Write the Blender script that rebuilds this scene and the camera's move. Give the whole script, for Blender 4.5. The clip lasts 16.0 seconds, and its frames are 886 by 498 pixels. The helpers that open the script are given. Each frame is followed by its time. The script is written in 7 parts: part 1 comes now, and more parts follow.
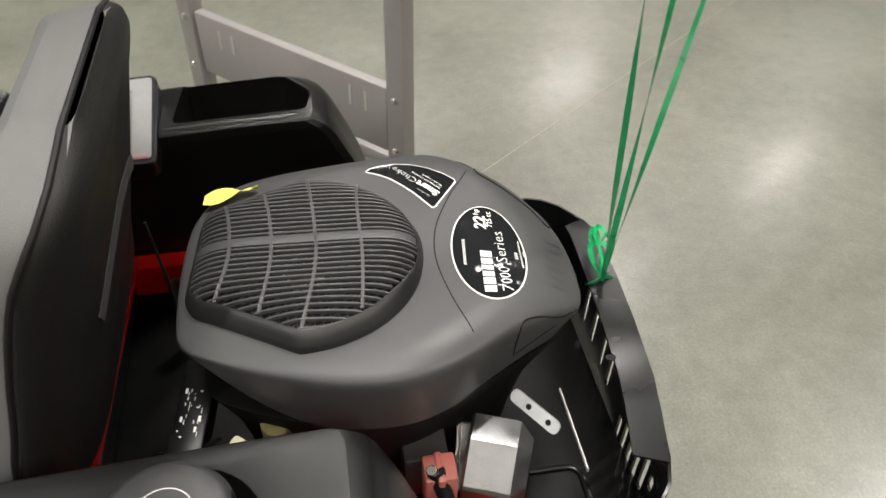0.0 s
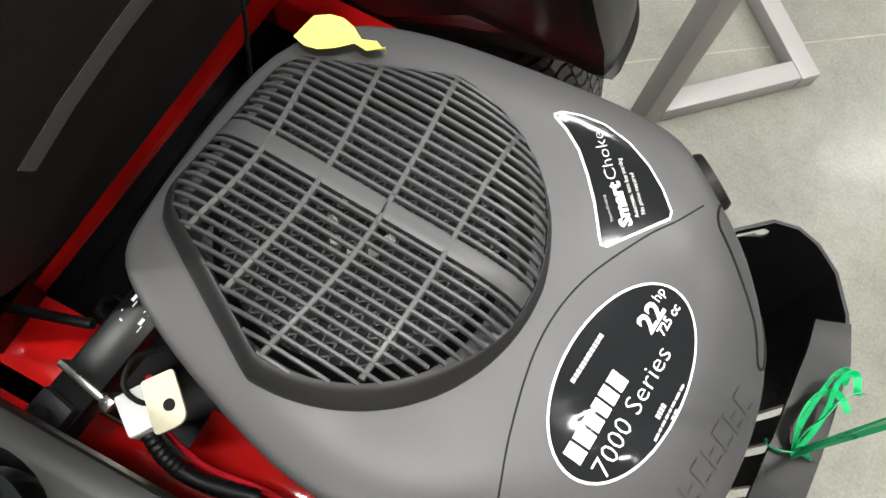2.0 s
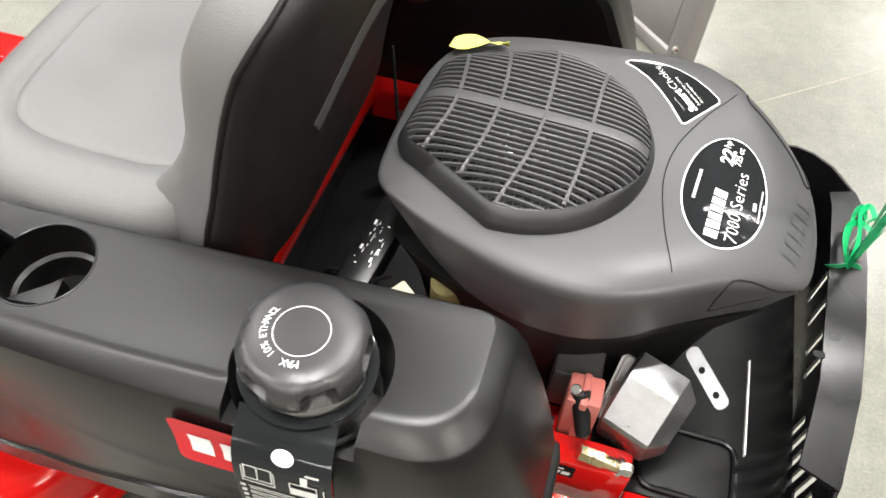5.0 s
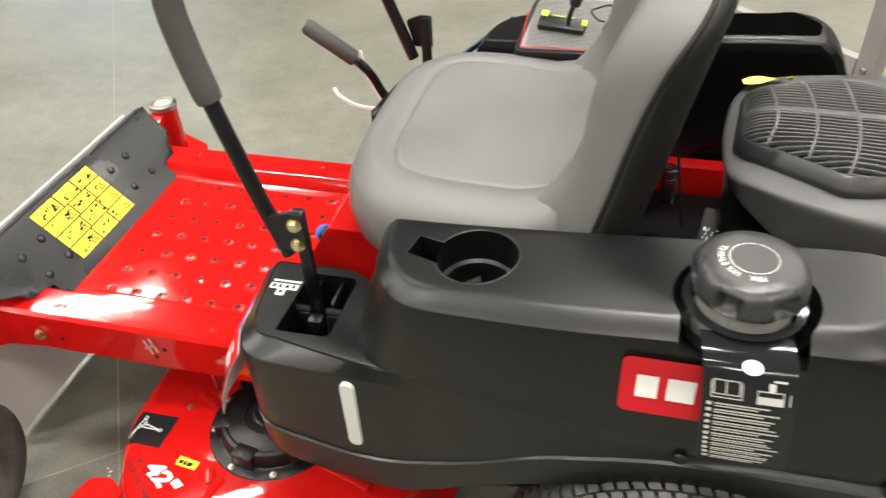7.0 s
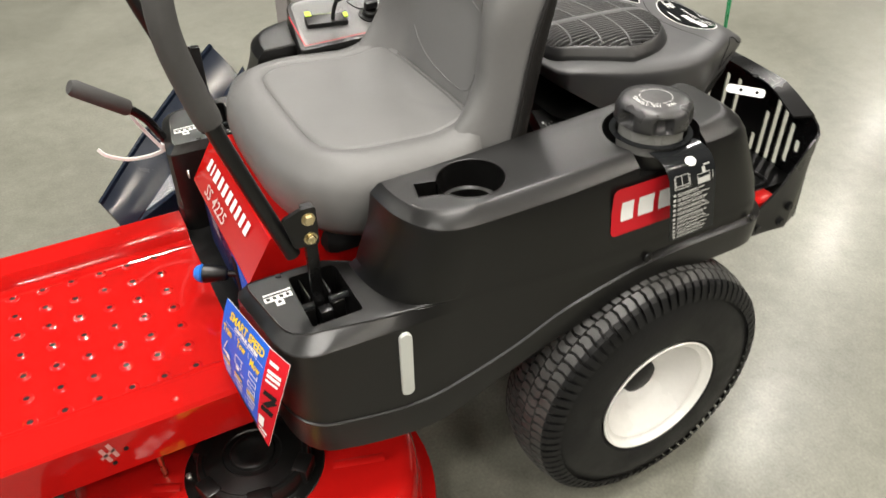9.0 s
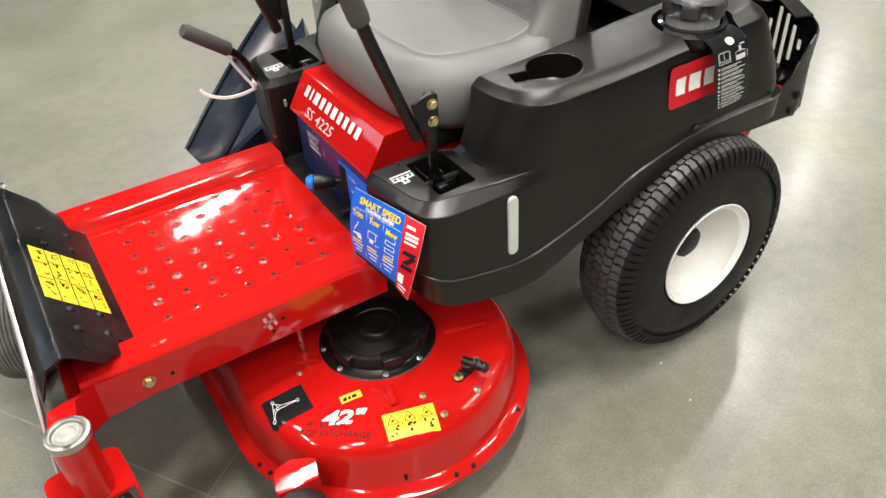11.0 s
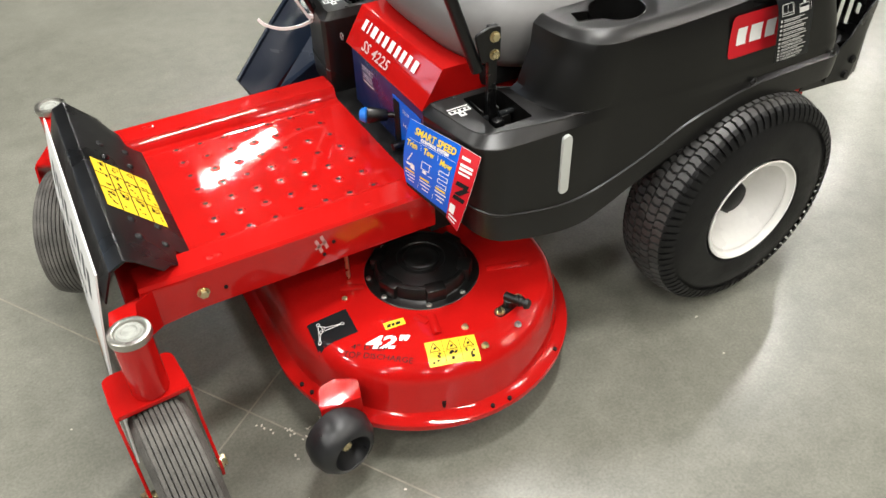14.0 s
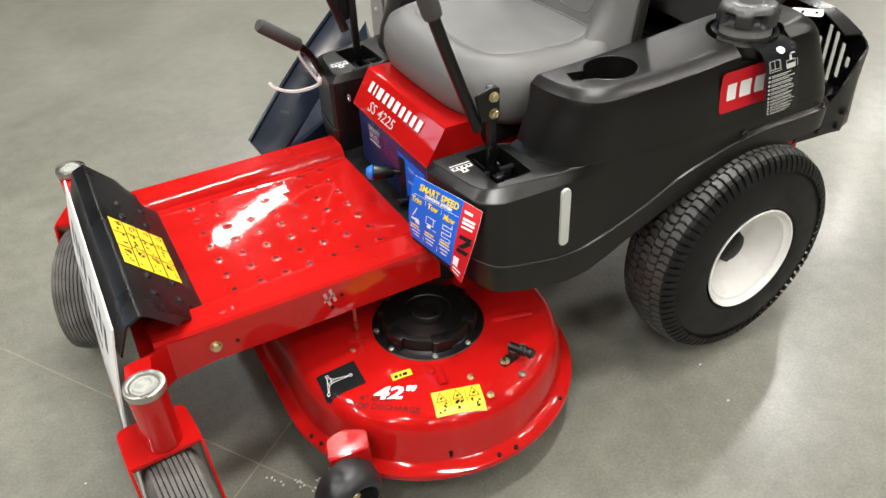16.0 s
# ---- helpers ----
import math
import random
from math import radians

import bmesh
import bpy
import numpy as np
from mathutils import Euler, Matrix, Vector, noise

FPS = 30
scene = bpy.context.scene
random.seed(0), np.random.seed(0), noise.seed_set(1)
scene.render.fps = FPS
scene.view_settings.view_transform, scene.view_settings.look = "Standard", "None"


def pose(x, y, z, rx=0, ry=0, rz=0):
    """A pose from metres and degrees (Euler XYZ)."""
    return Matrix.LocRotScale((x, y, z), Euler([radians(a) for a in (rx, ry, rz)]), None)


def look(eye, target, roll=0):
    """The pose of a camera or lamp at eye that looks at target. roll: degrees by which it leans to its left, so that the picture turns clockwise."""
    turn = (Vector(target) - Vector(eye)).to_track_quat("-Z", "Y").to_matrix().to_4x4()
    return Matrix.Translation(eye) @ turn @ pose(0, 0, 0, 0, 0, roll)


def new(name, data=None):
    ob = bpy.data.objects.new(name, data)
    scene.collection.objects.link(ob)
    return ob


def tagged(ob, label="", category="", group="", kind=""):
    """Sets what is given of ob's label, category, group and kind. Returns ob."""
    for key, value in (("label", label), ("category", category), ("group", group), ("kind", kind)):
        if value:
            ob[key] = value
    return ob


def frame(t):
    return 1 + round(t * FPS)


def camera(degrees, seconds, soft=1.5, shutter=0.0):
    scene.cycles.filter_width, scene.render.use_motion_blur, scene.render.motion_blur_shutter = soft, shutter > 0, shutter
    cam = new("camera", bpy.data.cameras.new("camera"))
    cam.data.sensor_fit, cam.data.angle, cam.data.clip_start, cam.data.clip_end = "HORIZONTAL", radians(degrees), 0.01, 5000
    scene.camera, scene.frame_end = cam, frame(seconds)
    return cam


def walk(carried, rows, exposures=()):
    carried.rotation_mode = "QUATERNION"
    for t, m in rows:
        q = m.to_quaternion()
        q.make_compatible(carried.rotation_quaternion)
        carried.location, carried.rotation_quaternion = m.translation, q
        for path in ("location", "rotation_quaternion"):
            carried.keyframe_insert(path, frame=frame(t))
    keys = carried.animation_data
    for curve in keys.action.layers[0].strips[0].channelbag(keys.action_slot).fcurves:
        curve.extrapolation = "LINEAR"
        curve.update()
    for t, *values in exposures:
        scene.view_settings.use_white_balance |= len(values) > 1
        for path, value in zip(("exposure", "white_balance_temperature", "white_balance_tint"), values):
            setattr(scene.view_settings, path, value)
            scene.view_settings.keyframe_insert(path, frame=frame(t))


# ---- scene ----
cam = camera(59.0, 16.0, shutter=0.25)
PATH = [
    (0, (0.18, -0.688, 1.302), (0.461, 0.755, -0.054), 1.5),
    (0.5, (0.296, -0.557, 1.29), (0.296, 0.744, -0.228), 6.9),
    (1, (0.341, -0.438, 1.264), (0.157, 0.613, -0.427), 11.2),
    (1.5, (0.287, -0.292, 1.228), (0.074, 0.556, -0.571), 12.0),
    (2, (0.254, -0.227, 1.202), (0.082, 0.482, -0.66), 14.5),
    (2.5, (0.248, -0.214, 1.194), (0.073, 0.406, -0.7), 12.3),
    (3, (0.252, -0.221, 1.201), (0.08, 0.355, -0.706), 10.8),
    (3.2, (0.259, -0.229, 1.211), (0.082, 0.354, -0.695), 10.1),
    (5.3, (0.189, -0.719, 1.274), (-0.094, 0.581, -0.22), 3.0),
    (5.5, (0.179, -0.766, 1.27), (-0.102, 0.604, -0.16), 3.0),
    (6, (0.212, -0.851, 1.257), (-0.148, 0.629, -0.039), -0.1),
    (6.5, (0.103, -0.91, 1.245), (-0.269, 0.581, -0.035), -0.5),
    (7, (-0.093, -0.98, 1.232), (-0.539, 0.508, -0.028), -3.6),
    (7.5, (-0.283, -0.982, 1.206), (-0.55, 0.565, -0.033), -1.4),
    (8, (-0.435, -0.92, 1.214), (-0.47, 0.657, -0.015), -3.7),
    (8.5, (-0.611, -1.02, 1.224), (-0.217, 0.527, 0.02), -4.0),
    (9, (-0.711, -1.112, 1.237), (0.027, 0.303, 0.032), -0.7),
    (9.5, (-0.76, -1.217, 1.214), (-0.007, 0.178, -0.006), -2.6),
    (10, (-0.893, -1.261, 1.229), (-0.123, 0.144, 0.031), -4.3),
    (10.2, (-0.975, -1.241, 1.239), (-0.178, 0.125, 0.015), -3.9),
    (12.3, (-1.062, -1.304, 1.216), (-0.281, 0.079, 0.001), -3.5),
    (12.5, (-1.067, -1.305, 1.214), (-0.304, 0.079, -0.013), -3.3),
    (13, (-1.079, -1.294, 1.202), (-0.339, 0.069, -0.06), -2.8),
    (13.5, (-1.093, -1.287, 1.201), (-0.383, 0.067, -0.089), -2.2),
    (14, (-1.112, -1.282, 1.201), (-0.386, 0.071, -0.08), -1.6),
    (14.5, (-1.118, -1.282, 1.209), (-0.358, 0.07, -0.053), -1.2),
    (15, (-1.115, -1.294, 1.216), (-0.354, 0.082, -0.02), -1.9),
    (15.5, (-1.116, -1.308, 1.224), (-0.36, 0.101, 0.023), -2.5),
    (16, (-1.118, -1.317, 1.226), (-0.373, 0.12, 0.052), -2.9),
]
EXPOSURE = [
    (0.0, -0.6, 6600, 10), (0.6, -0.44, 6600, 10), (1.5, -0.2, 6450, 10), (3.2, -0.18, 6300, 10), (5.3, 0.28, 6400, 10), (6.5, 0.08, 6450, 10),
    (7.0, -0.03, 6700, 10), (8.0, -0.34, 6850, 10), (8.5, -0.29, 7150, 10), (9.0, -0.25, 6700, 10), (10.0, -0.16, 6550, 10), (12.5, -0.28, 6500, 10), (16.0, -0.34, 6420, 10),
]
walk(cam, [(t, look(eye, target, roll)) for t, eye, target, roll in PATH], EXPOSURE)

# ---- world and lamps ----
world = bpy.data.worlds.new("hall_air")
scene.world = world
world.use_nodes = True
world.node_tree.nodes["Background"].inputs[0].default_value = (0.62, 0.8, 1.0, 1)
world.node_tree.nodes["Background"].inputs[1].default_value = 0.9

# strip lights hang in rows askew to the machine: along the row, across the rows, watts, tint
COOL, WARM = (1.0, 0.975, 0.93), (1.0, 0.945, 0.86)
ROWS = [
    # these two unseen rows are added as fill from the camera side
    (-8.0, (-6.4, -2.3, 1.8, 5.9), 190, WARM),
    (-4.2, (-6.4, -2.3, 1.8, 5.9), 170, WARM),
    # the lamps at -8.5, -10.5 and -7.1 are added to brighten front faces
    (-0.44, (-8.5,), 300, COOL),
    (-0.44, (-4.4,), 180, COOL),
    # placed overhead to brighten the engine shroud
    (-0.44, (-0.3,), 280, COOL),
    (-0.44, (5.86, 10.03, 14.1), 150, COOL),
    (0.9, (2.3,), 230, COOL),
    (3.3, (-10.5, -6.4), 260, COOL),
    (3.3, (-2.3, 1.75), 110, COOL),
    (3.3, (5.86, 10.0), 160, COOL),
    (7.08, (-7.1,), 260, COOL),
    (7.08, (-3.0,), 170, COOL),
    (7.08, (5.15, 9.3), 190, COOL),
]
STRIPS = [(0.866 * u - 0.5 * v, 0.5 * u + 0.866 * v, w, tint) for v, us, w, tint in ROWS for u in us]
LAMP_Z, LAMP_TURN = 5.8, 30


def strip_lamp(x, y, watts, tint):
    data = bpy.data.lights.new("strip_lamp", "AREA")
    data.shape, data.size, data.size_y = "RECTANGLE", 1.5, 0.13
    data.energy, data.color = watts, tint
    ob = new("strip_lamp", data)
    ob.matrix_world = pose(x, y, LAMP_Z, 0, 0, LAMP_TURN)
    return ob


for sx, sy, sw, sc in STRIPS:
    strip_lamp(sx, sy, sw, sc)

# daylight in the high window of the north wall
WINDOW = (-19.0, -13.0, 3.6, 7.8)
day = bpy.data.lights.new("window_daylight", "AREA")
day.shape, day.size, day.size_y = "RECTANGLE", WINDOW[1] - WINDOW[0], WINDOW[3] - WINDOW[2]
day.energy, day.color = 230, (0.62, 0.8, 1.0)
new("window_daylight", day).matrix_world = pose((WINDOW[0] + WINDOW[1]) / 2, 18.05, (WINDOW[2] + WINDOW[3]) / 2, 90, 0, 180)

# ---- materials ----
def mat(name, color, rough=0.5, metal=0.0, vary=0.12, scale=8.0, bump=0.0, bump_scale=200.0, coat=0.0, rough_vary=0.1, spec=0.5, island=0.0):
    """A surface with colour and gloss that vary at two scales, and a fine relief."""
    m = bpy.data.materials.new(name)
    m.use_nodes = True
    nt = m.node_tree
    b = nt.nodes["Principled BSDF"]
    b.inputs["Roughness"].default_value, b.inputs["Metallic"].default_value = rough, metal
    b.inputs["Coat Weight"].default_value, b.inputs["Coat Roughness"].default_value = coat, 0.06
    b.inputs["Specular IOR Level"].default_value = spec
    co = nt.nodes.new("ShaderNodeTexCoord")
    big, small = nt.nodes.new("ShaderNodeTexNoise"), nt.nodes.new("ShaderNodeTexNoise")
    big.inputs["Scale"].default_value, small.inputs["Scale"].default_value = scale, scale * 14
    big.inputs["Detail"].default_value, small.inputs["Detail"].default_value = 5, 3
    for n in (big, small):
        nt.links.new(co.outputs["Object"], n.inputs["Vector"])
    mix = nt.nodes.new("ShaderNodeMath")
    mix.operation = "MULTIPLY_ADD"
    mix.inputs[1].default_value = 0.4
    nt.links.new(small.outputs["Fac"], mix.inputs[0])
    nt.links.new(big.outputs["Fac"], mix.inputs[2])
    ramp = nt.nodes.new("ShaderNodeMapRange")
    ramp.inputs["From Min"].default_value, ramp.inputs["From Max"].default_value = 0.45, 0.95
    ramp.inputs["To Min"].default_value, ramp.inputs["To Max"].default_value = 1 - vary, 1 + vary
    nt.links.new(mix.outputs[0], ramp.inputs["Value"])
    hue = nt.nodes.new("ShaderNodeHueSaturation")
    hue.inputs["Color"].default_value = (*color, 1)
    nt.links.new(ramp.outputs[0], hue.inputs["Value"])
    nt.links.new(hue.outputs[0], b.inputs["Base Color"])
    rr = nt.nodes.new("ShaderNodeMapRange")
    rr.inputs["From Min"].default_value, rr.inputs["From Max"].default_value = 0.3, 0.7
    rr.inputs["To Min"].default_value, rr.inputs["To Max"].default_value = max(0.02, rough - rough_vary), min(1, rough + rough_vary)
    nt.links.new(big.outputs["Fac"], rr.inputs["Value"])
    nt.links.new(rr.outputs[0], b.inputs["Roughness"])
    if bump:
        fine = nt.nodes.new("ShaderNodeTexNoise")
        fine.inputs["Scale"].default_value, fine.inputs["Detail"].default_value = bump_scale, 2
        nt.links.new(co.outputs["Object"], fine.inputs["Vector"])
        bp = nt.nodes.new("ShaderNodeBump")
        bp.inputs["Strength"].default_value, bp.inputs["Distance"].default_value = bump, 0.002
        nt.links.new(fine.outputs["Fac"], bp.inputs["Height"])
        nt.links.new(bp.outputs[0], b.inputs["Normal"])
    return m


RED = mat("red_paint", (0.41, 0.0065, 0.0055), 0.06, vary=0.07, coat=0.0, rough_vary=0.035, scale=14, bump=0.02, bump_scale=120)
RED_PAN = mat("red_paint_on_rolled_sheet", (0.41, 0.0065, 0.0055), 0.045, vary=0.07, rough_vary=0.02, scale=14, bump=0.05, bump_scale=20)
BLACK_METAL = mat("black_powder_coat", (0.004, 0.004, 0.0043), 0.3, vary=0.2, bump=0.04, bump_scale=500, spec=0.4)
BLACK_PLASTIC = mat("black_moulded_plastic", (0.0035, 0.0034, 0.0033), 0.34, spec=0.47, vary=0.1, rough_vary=0.03, bump=0.04, bump_scale=900)
# inner parts; on hole and slot pieces its dark stands in for the shade inside
DARK = mat("dark_inner_parts_and_holes", (0.004, 0.004, 0.004), 0.6, spec=0.25)
SHROUD = mat("charcoal_shroud_plastic", (0.05, 0.05, 0.0515), 0.42, vary=0.05, spec=0.5, bump=0.04, bump_scale=900)
VENT_RIM = mat("black_vent_rim_plastic", (0.016, 0.016, 0.0165), 0.38, vary=0.08)
# for slats and ribs; the lamps' reflection on their tops is put into this lighter tone
VENT = mat("vent_plastic_with_sheen", (0.052, 0.052, 0.0535), 0.38, vary=0.08)
VINYL = mat("grey_seat_vinyl", (0.128, 0.127, 0.125), 0.48, vary=0.06, bump=0.25, bump_scale=700)
VINYL_DARK = mat("black_seat_vinyl", (0.008, 0.0074, 0.007), 0.55, spec=0.3, vary=0.1, bump=0.3, bump_scale=600)
RUBBER = mat("black_rubber", (0.005, 0.0051, 0.0056), 0.5, spec=0.3, vary=0.25, scale=20, bump=0.2, bump_scale=300)
TREAD = mat("scuffed_tread_rubber", (0.046, 0.0455, 0.044), 0.42, vary=0.45, scale=30, bump=0.25, bump_scale=400)
RUBBER_WORN = mat("dusty_worn_rubber", (0.085, 0.08, 0.072), 0.75, vary=0.6, scale=22, bump=0.9, bump_scale=110)
FOAM = mat("grey_foam_grip", (0.05, 0.049, 0.048), 0.7, bump=0.3, bump_scale=900)
WHITE_RIM = mat("white_painted_steel", (0.88, 0.87, 0.84), 0.25, vary=0.05, coat=0.3)
ZINC = mat("zinc_plated_steel", (0.6, 0.59, 0.56), 0.28, metal=1.0, vary=0.08, rough_vary=0.03, scale=60)
ALU = mat("cast_aluminium", (0.72, 0.72, 0.71), 0.3, metal=1.0, vary=0.1, scale=60)
BRASS = mat("yellow_zinc_brass", (0.66, 0.56, 0.34), 0.3, metal=1.0, vary=0.15, scale=60)
WHITE = mat("white_print", (0.8, 0.8, 0.78), 0.45, vary=0.03)
MILKY = mat("milky_tank_plastic", (0.55, 0.57, 0.54), 0.35, vary=0.05)
YELLOW = mat("yellow_label", (0.85, 0.6, 0.02), 0.4, vary=0.04)
BLACK_LABEL = mat("black_label", (0.012, 0.013, 0.014), 0.09, vary=0.1, rough_vary=0.02, spec=0.3)
INK = mat("black_ink", (0.012, 0.012, 0.012), 0.6, spec=0.12)
BLUE = mat("blue_label", (0.004, 0.11, 0.6), 0.4, vary=0.05, spec=0.25)
NAVY = mat("navy_label", (0.012, 0.022, 0.09), 0.3, vary=0.08)
TAG_RED = mat("red_label", (0.52, 0.01, 0.018), 0.4, vary=0.04, spec=0.25)
LIME = mat("lime_paper", (0.85, 0.8, 0.16), 0.6, vary=0.05)
GREEN = mat("green_strap", (0.01, 0.2, 0.075), 0.35, vary=0.25, scale=60)
GREY_STEEL = mat("grey_painted_steel", (0.25, 0.235, 0.23), 0.45, vary=0.08)
CHUTE = mat("blue_black_chute_plastic", (0.009, 0.014, 0.026), 0.22, vary=0.1)
NYLON = mat("white_nylon", (0.84, 0.84, 0.83), 0.45, spec=0.3)
WALL = mat("grey_wall_paint", (0.16, 0.16, 0.16), 0.7)
CEILING = mat("pale_ceiling", (0.45, 0.45, 0.44), 0.8)
LAMP_WHITE = mat("white_lamp_housing", (0.7, 0.7, 0.7), 0.5)


def concrete():
    m = bpy.data.materials.new("sealed_concrete")
    m.use_nodes = True
    nt = m.node_tree
    b = nt.nodes["Principled BSDF"]
    co = nt.nodes.new("ShaderNodeTexCoord")

    def tex(scale, detail=6, rough=0.6, distort=0.0):
        n = nt.nodes.new("ShaderNodeTexNoise")
        n.inputs["Scale"].default_value, n.inputs["Detail"].default_value = scale, detail
        n.inputs["Roughness"].default_value, n.inputs["Distortion"].default_value = rough, distort
        nt.links.new(co.outputs["Object"], n.inputs["Vector"])
        return n

    big, mid, grit = tex(1.6, 6, 0.6, 0.6), tex(16, 10, 0.78), tex(170, 4, 0.7)
    ramp = nt.nodes.new("ShaderNodeValToRGB")
    ramp.color_ramp.elements[0].position, ramp.color_ramp.elements[1].position = 0.32, 0.7
    ramp.color_ramp.elements[0].color, ramp.color_ramp.elements[1].color = (0.103, 0.104, 0.082, 1), (0.229, 0.228, 0.191, 1)
    add = nt.nodes.new("ShaderNodeMath")
    add.operation = "MULTIPLY_ADD"
    add.inputs[1].default_value = 0.5
    half = nt.nodes.new("ShaderNodeMath")
    half.operation = "MULTIPLY"
    half.inputs[1].default_value = 0.5
    nt.links.new(mid.outputs["Fac"], half.inputs[0])
    nt.links.new(big.outputs["Fac"], add.inputs[0])
    nt.links.new(half.outputs[0], add.inputs[2])
    nt.links.new(add.outputs[0], ramp.inputs["Fac"])
    speck = nt.nodes.new("ShaderNodeMapRange")
    speck.inputs["From Min"].default_value, speck.inputs["From Max"].default_value = 0.3, 0.75
    speck.inputs["To Min"].default_value, speck.inputs["To Max"].default_value = 0.77, 1.23
    nt.links.new(grit.outputs["Fac"], speck.inputs["Value"])
    hue = nt.nodes.new("ShaderNodeHueSaturation")
    nt.links.new(ramp.outputs[0], hue.inputs["Color"])
    nt.links.new(speck.outputs[0], hue.inputs["Value"])
    nt.links.new(hue.outputs[0], b.inputs["Base Color"])
    # hairline cracks
    cell = nt.nodes.new("ShaderNodeTexVoronoi")
    cell.feature = "DISTANCE_TO_EDGE"
    cell.inputs["Scale"].default_value = 9
    wob = nt.nodes.new("ShaderNodeMixRGB")
    wob.inputs[0].default_value = 0.12
    nt.links.new(co.outputs["Object"], wob.inputs[1])
    nt.links.new(mid.outputs["Color"], wob.inputs[2])
    nt.links.new(wob.outputs[0], cell.inputs["Vector"])
    line = nt.nodes.new("ShaderNodeMapRange")
    line.inputs["From Min"].default_value, line.inputs["From Max"].default_value = 0.0, 0.012
    line.inputs["To Min"].default_value, line.inputs["To Max"].default_value = 0.88, 1.0
    nt.links.new(cell.outputs["Distance"], line.inputs["Value"])
    part_of = nt.nodes.new("ShaderNodeMapRange")
    part_of.inputs["From Min"].default_value, part_of.inputs["From Max"].default_value = 0.5, 0.58
    nt.links.new(big.outputs["Fac"], part_of.inputs["Value"])
    some = nt.nodes.new("ShaderNodeMix")
    some.inputs[2].default_value = 1.0
    nt.links.new(part_of.outputs[0], some.inputs[0])
    nt.links.new(line.outputs[0], some.inputs[3])
    both = nt.nodes.new("ShaderNodeMath")
    both.operation = "MULTIPLY"
    nt.links.new(speck.outputs[0], both.inputs[0])
    nt.links.new(some.outputs[0], both.inputs[1])
    nt.links.new(both.outputs[0], hue.inputs["Value"])
    b.inputs["Specular IOR Level"].default_value = 0.5
    b.inputs["Coat Weight"].default_value, b.inputs["Coat Roughness"].default_value = 0.12, 0.15
    rr = nt.nodes.new("ShaderNodeMapRange")
    rr.inputs["To Min"].default_value, rr.inputs["To Max"].default_value = 0.26, 0.42
    nt.links.new(mid.outputs["Fac"], rr.inputs["Value"])
    nt.links.new(rr.outputs[0], b.inputs["Roughness"])
    bp = nt.nodes.new("ShaderNodeBump")
    bp.inputs["Strength"].default_value, bp.inputs["Distance"].default_value = 0.05, 0.002
    wave = tex(26, 2, 0.4)
    nt.links.new(wave.outputs["Fac"], bp.inputs["Height"])
    nt.links.new(bp.outputs[0], b.inputs["Normal"])
    return m


CONCRETE = concrete()

# ---- mesh tools ----
def shade(bm, angle=38):
    bm.normal_update()
    for f in bm.faces:
        f.smooth = True
    for e in bm.edges:
        e.smooth = len(e.link_faces) == 2 and e.calc_face_angle(0) < radians(angle)


def part(name, bm, material, parent=None, label="", angle=38):
    """Links a bmesh as one mesh object under a thing or a part."""
    shade(bm, angle)
    me = bpy.data.meshes.new(name)
    bm.to_mesh(me)
    bm.free()
    me.materials.append(material)
    ob = new(name, me)
    if parent:
        ob.parent = parent
    if label:
        tagged(ob, label)
    return ob


def thing(name, label, category, group="", at=(0, 0, 0)):
    ob = new(name)
    ob.empty_display_size = 0.05
    ob.location = at
    return tagged(ob, label, category, group)


def box(bm, x0, x1, y0, y1, z0, z1, bevel=0.0, seg=2, m=None):
    g = bmesh.ops.create_cube(bm, size=1)
    bmesh.ops.scale(bm, vec=(x1 - x0, y1 - y0, z1 - z0), verts=g["verts"])
    bmesh.ops.translate(bm, vec=((x0 + x1) / 2, (y0 + y1) / 2, (z0 + z1) / 2), verts=g["verts"])
    vs = g["verts"]
    if bevel:
        edges = {e for v in vs for e in v.link_edges}
        r = bmesh.ops.bevel(bm, geom=list(edges), offset=bevel, segments=seg, profile=0.5, affect="EDGES")
        vs = list({v for f in r["faces"] for v in f.verts} | {v for v in vs if v.is_valid})
        seen = set(vs)
        stack = list(vs)
        while stack:
            for e in stack.pop().link_edges:
                for v in e.verts:
                    if v not in seen:
                        seen.add(v)
                        stack.append(v)
        vs = list(seen)
    if m is not None:
        bmesh.ops.transform(bm, matrix=m, verts=vs)
    return vs


def loft(bm, rings, cap0=True, cap1=True, closed=True):
    """Skins rings of equally many points."""
    rows = [[bm.verts.new(p) for p in r] for r in rings]
    n = len(rows[0])
    for a, b in zip(rows, rows[1:]):
        for i in range(n if closed else n - 1):
            j = (i + 1) % n
            bm.faces.new((a[i], a[j], b[j], b[i]))
    if cap0:
        bm.faces.new(rows[0][::-1])
    if cap1:
        bm.faces.new(rows[-1])
    bmesh.ops.recalc_face_normals(bm, faces=bm.faces)
    return rows


def revolve(bm, profile, m=None, seg=48, sweep=360):
    """Turns (radius, height) pairs about z; m places the result."""
    m = m or Matrix()
    full = sweep == 360
    n = seg if full else seg + 1
    rings = []
    for i in range(n):
        a = radians(sweep) * i / seg
        rings.append([m @ Vector((r * math.cos(a), r * math.sin(a), h)) for r, h in profile])
    rows = [[bm.verts.new(p) for p in r] for r in rings]
    for i in range(seg):
        a, b = rows[i], rows[(i + 1) % n]
        for k in range(len(profile) - 1):
            bm.faces.new((a[k], b[k], b[k + 1], a[k + 1]))
    bmesh.ops.remove_doubles(bm, verts=[v for r in rows for v in r], dist=1e-6)
    bmesh.ops.recalc_face_normals(bm, faces=bm.faces)


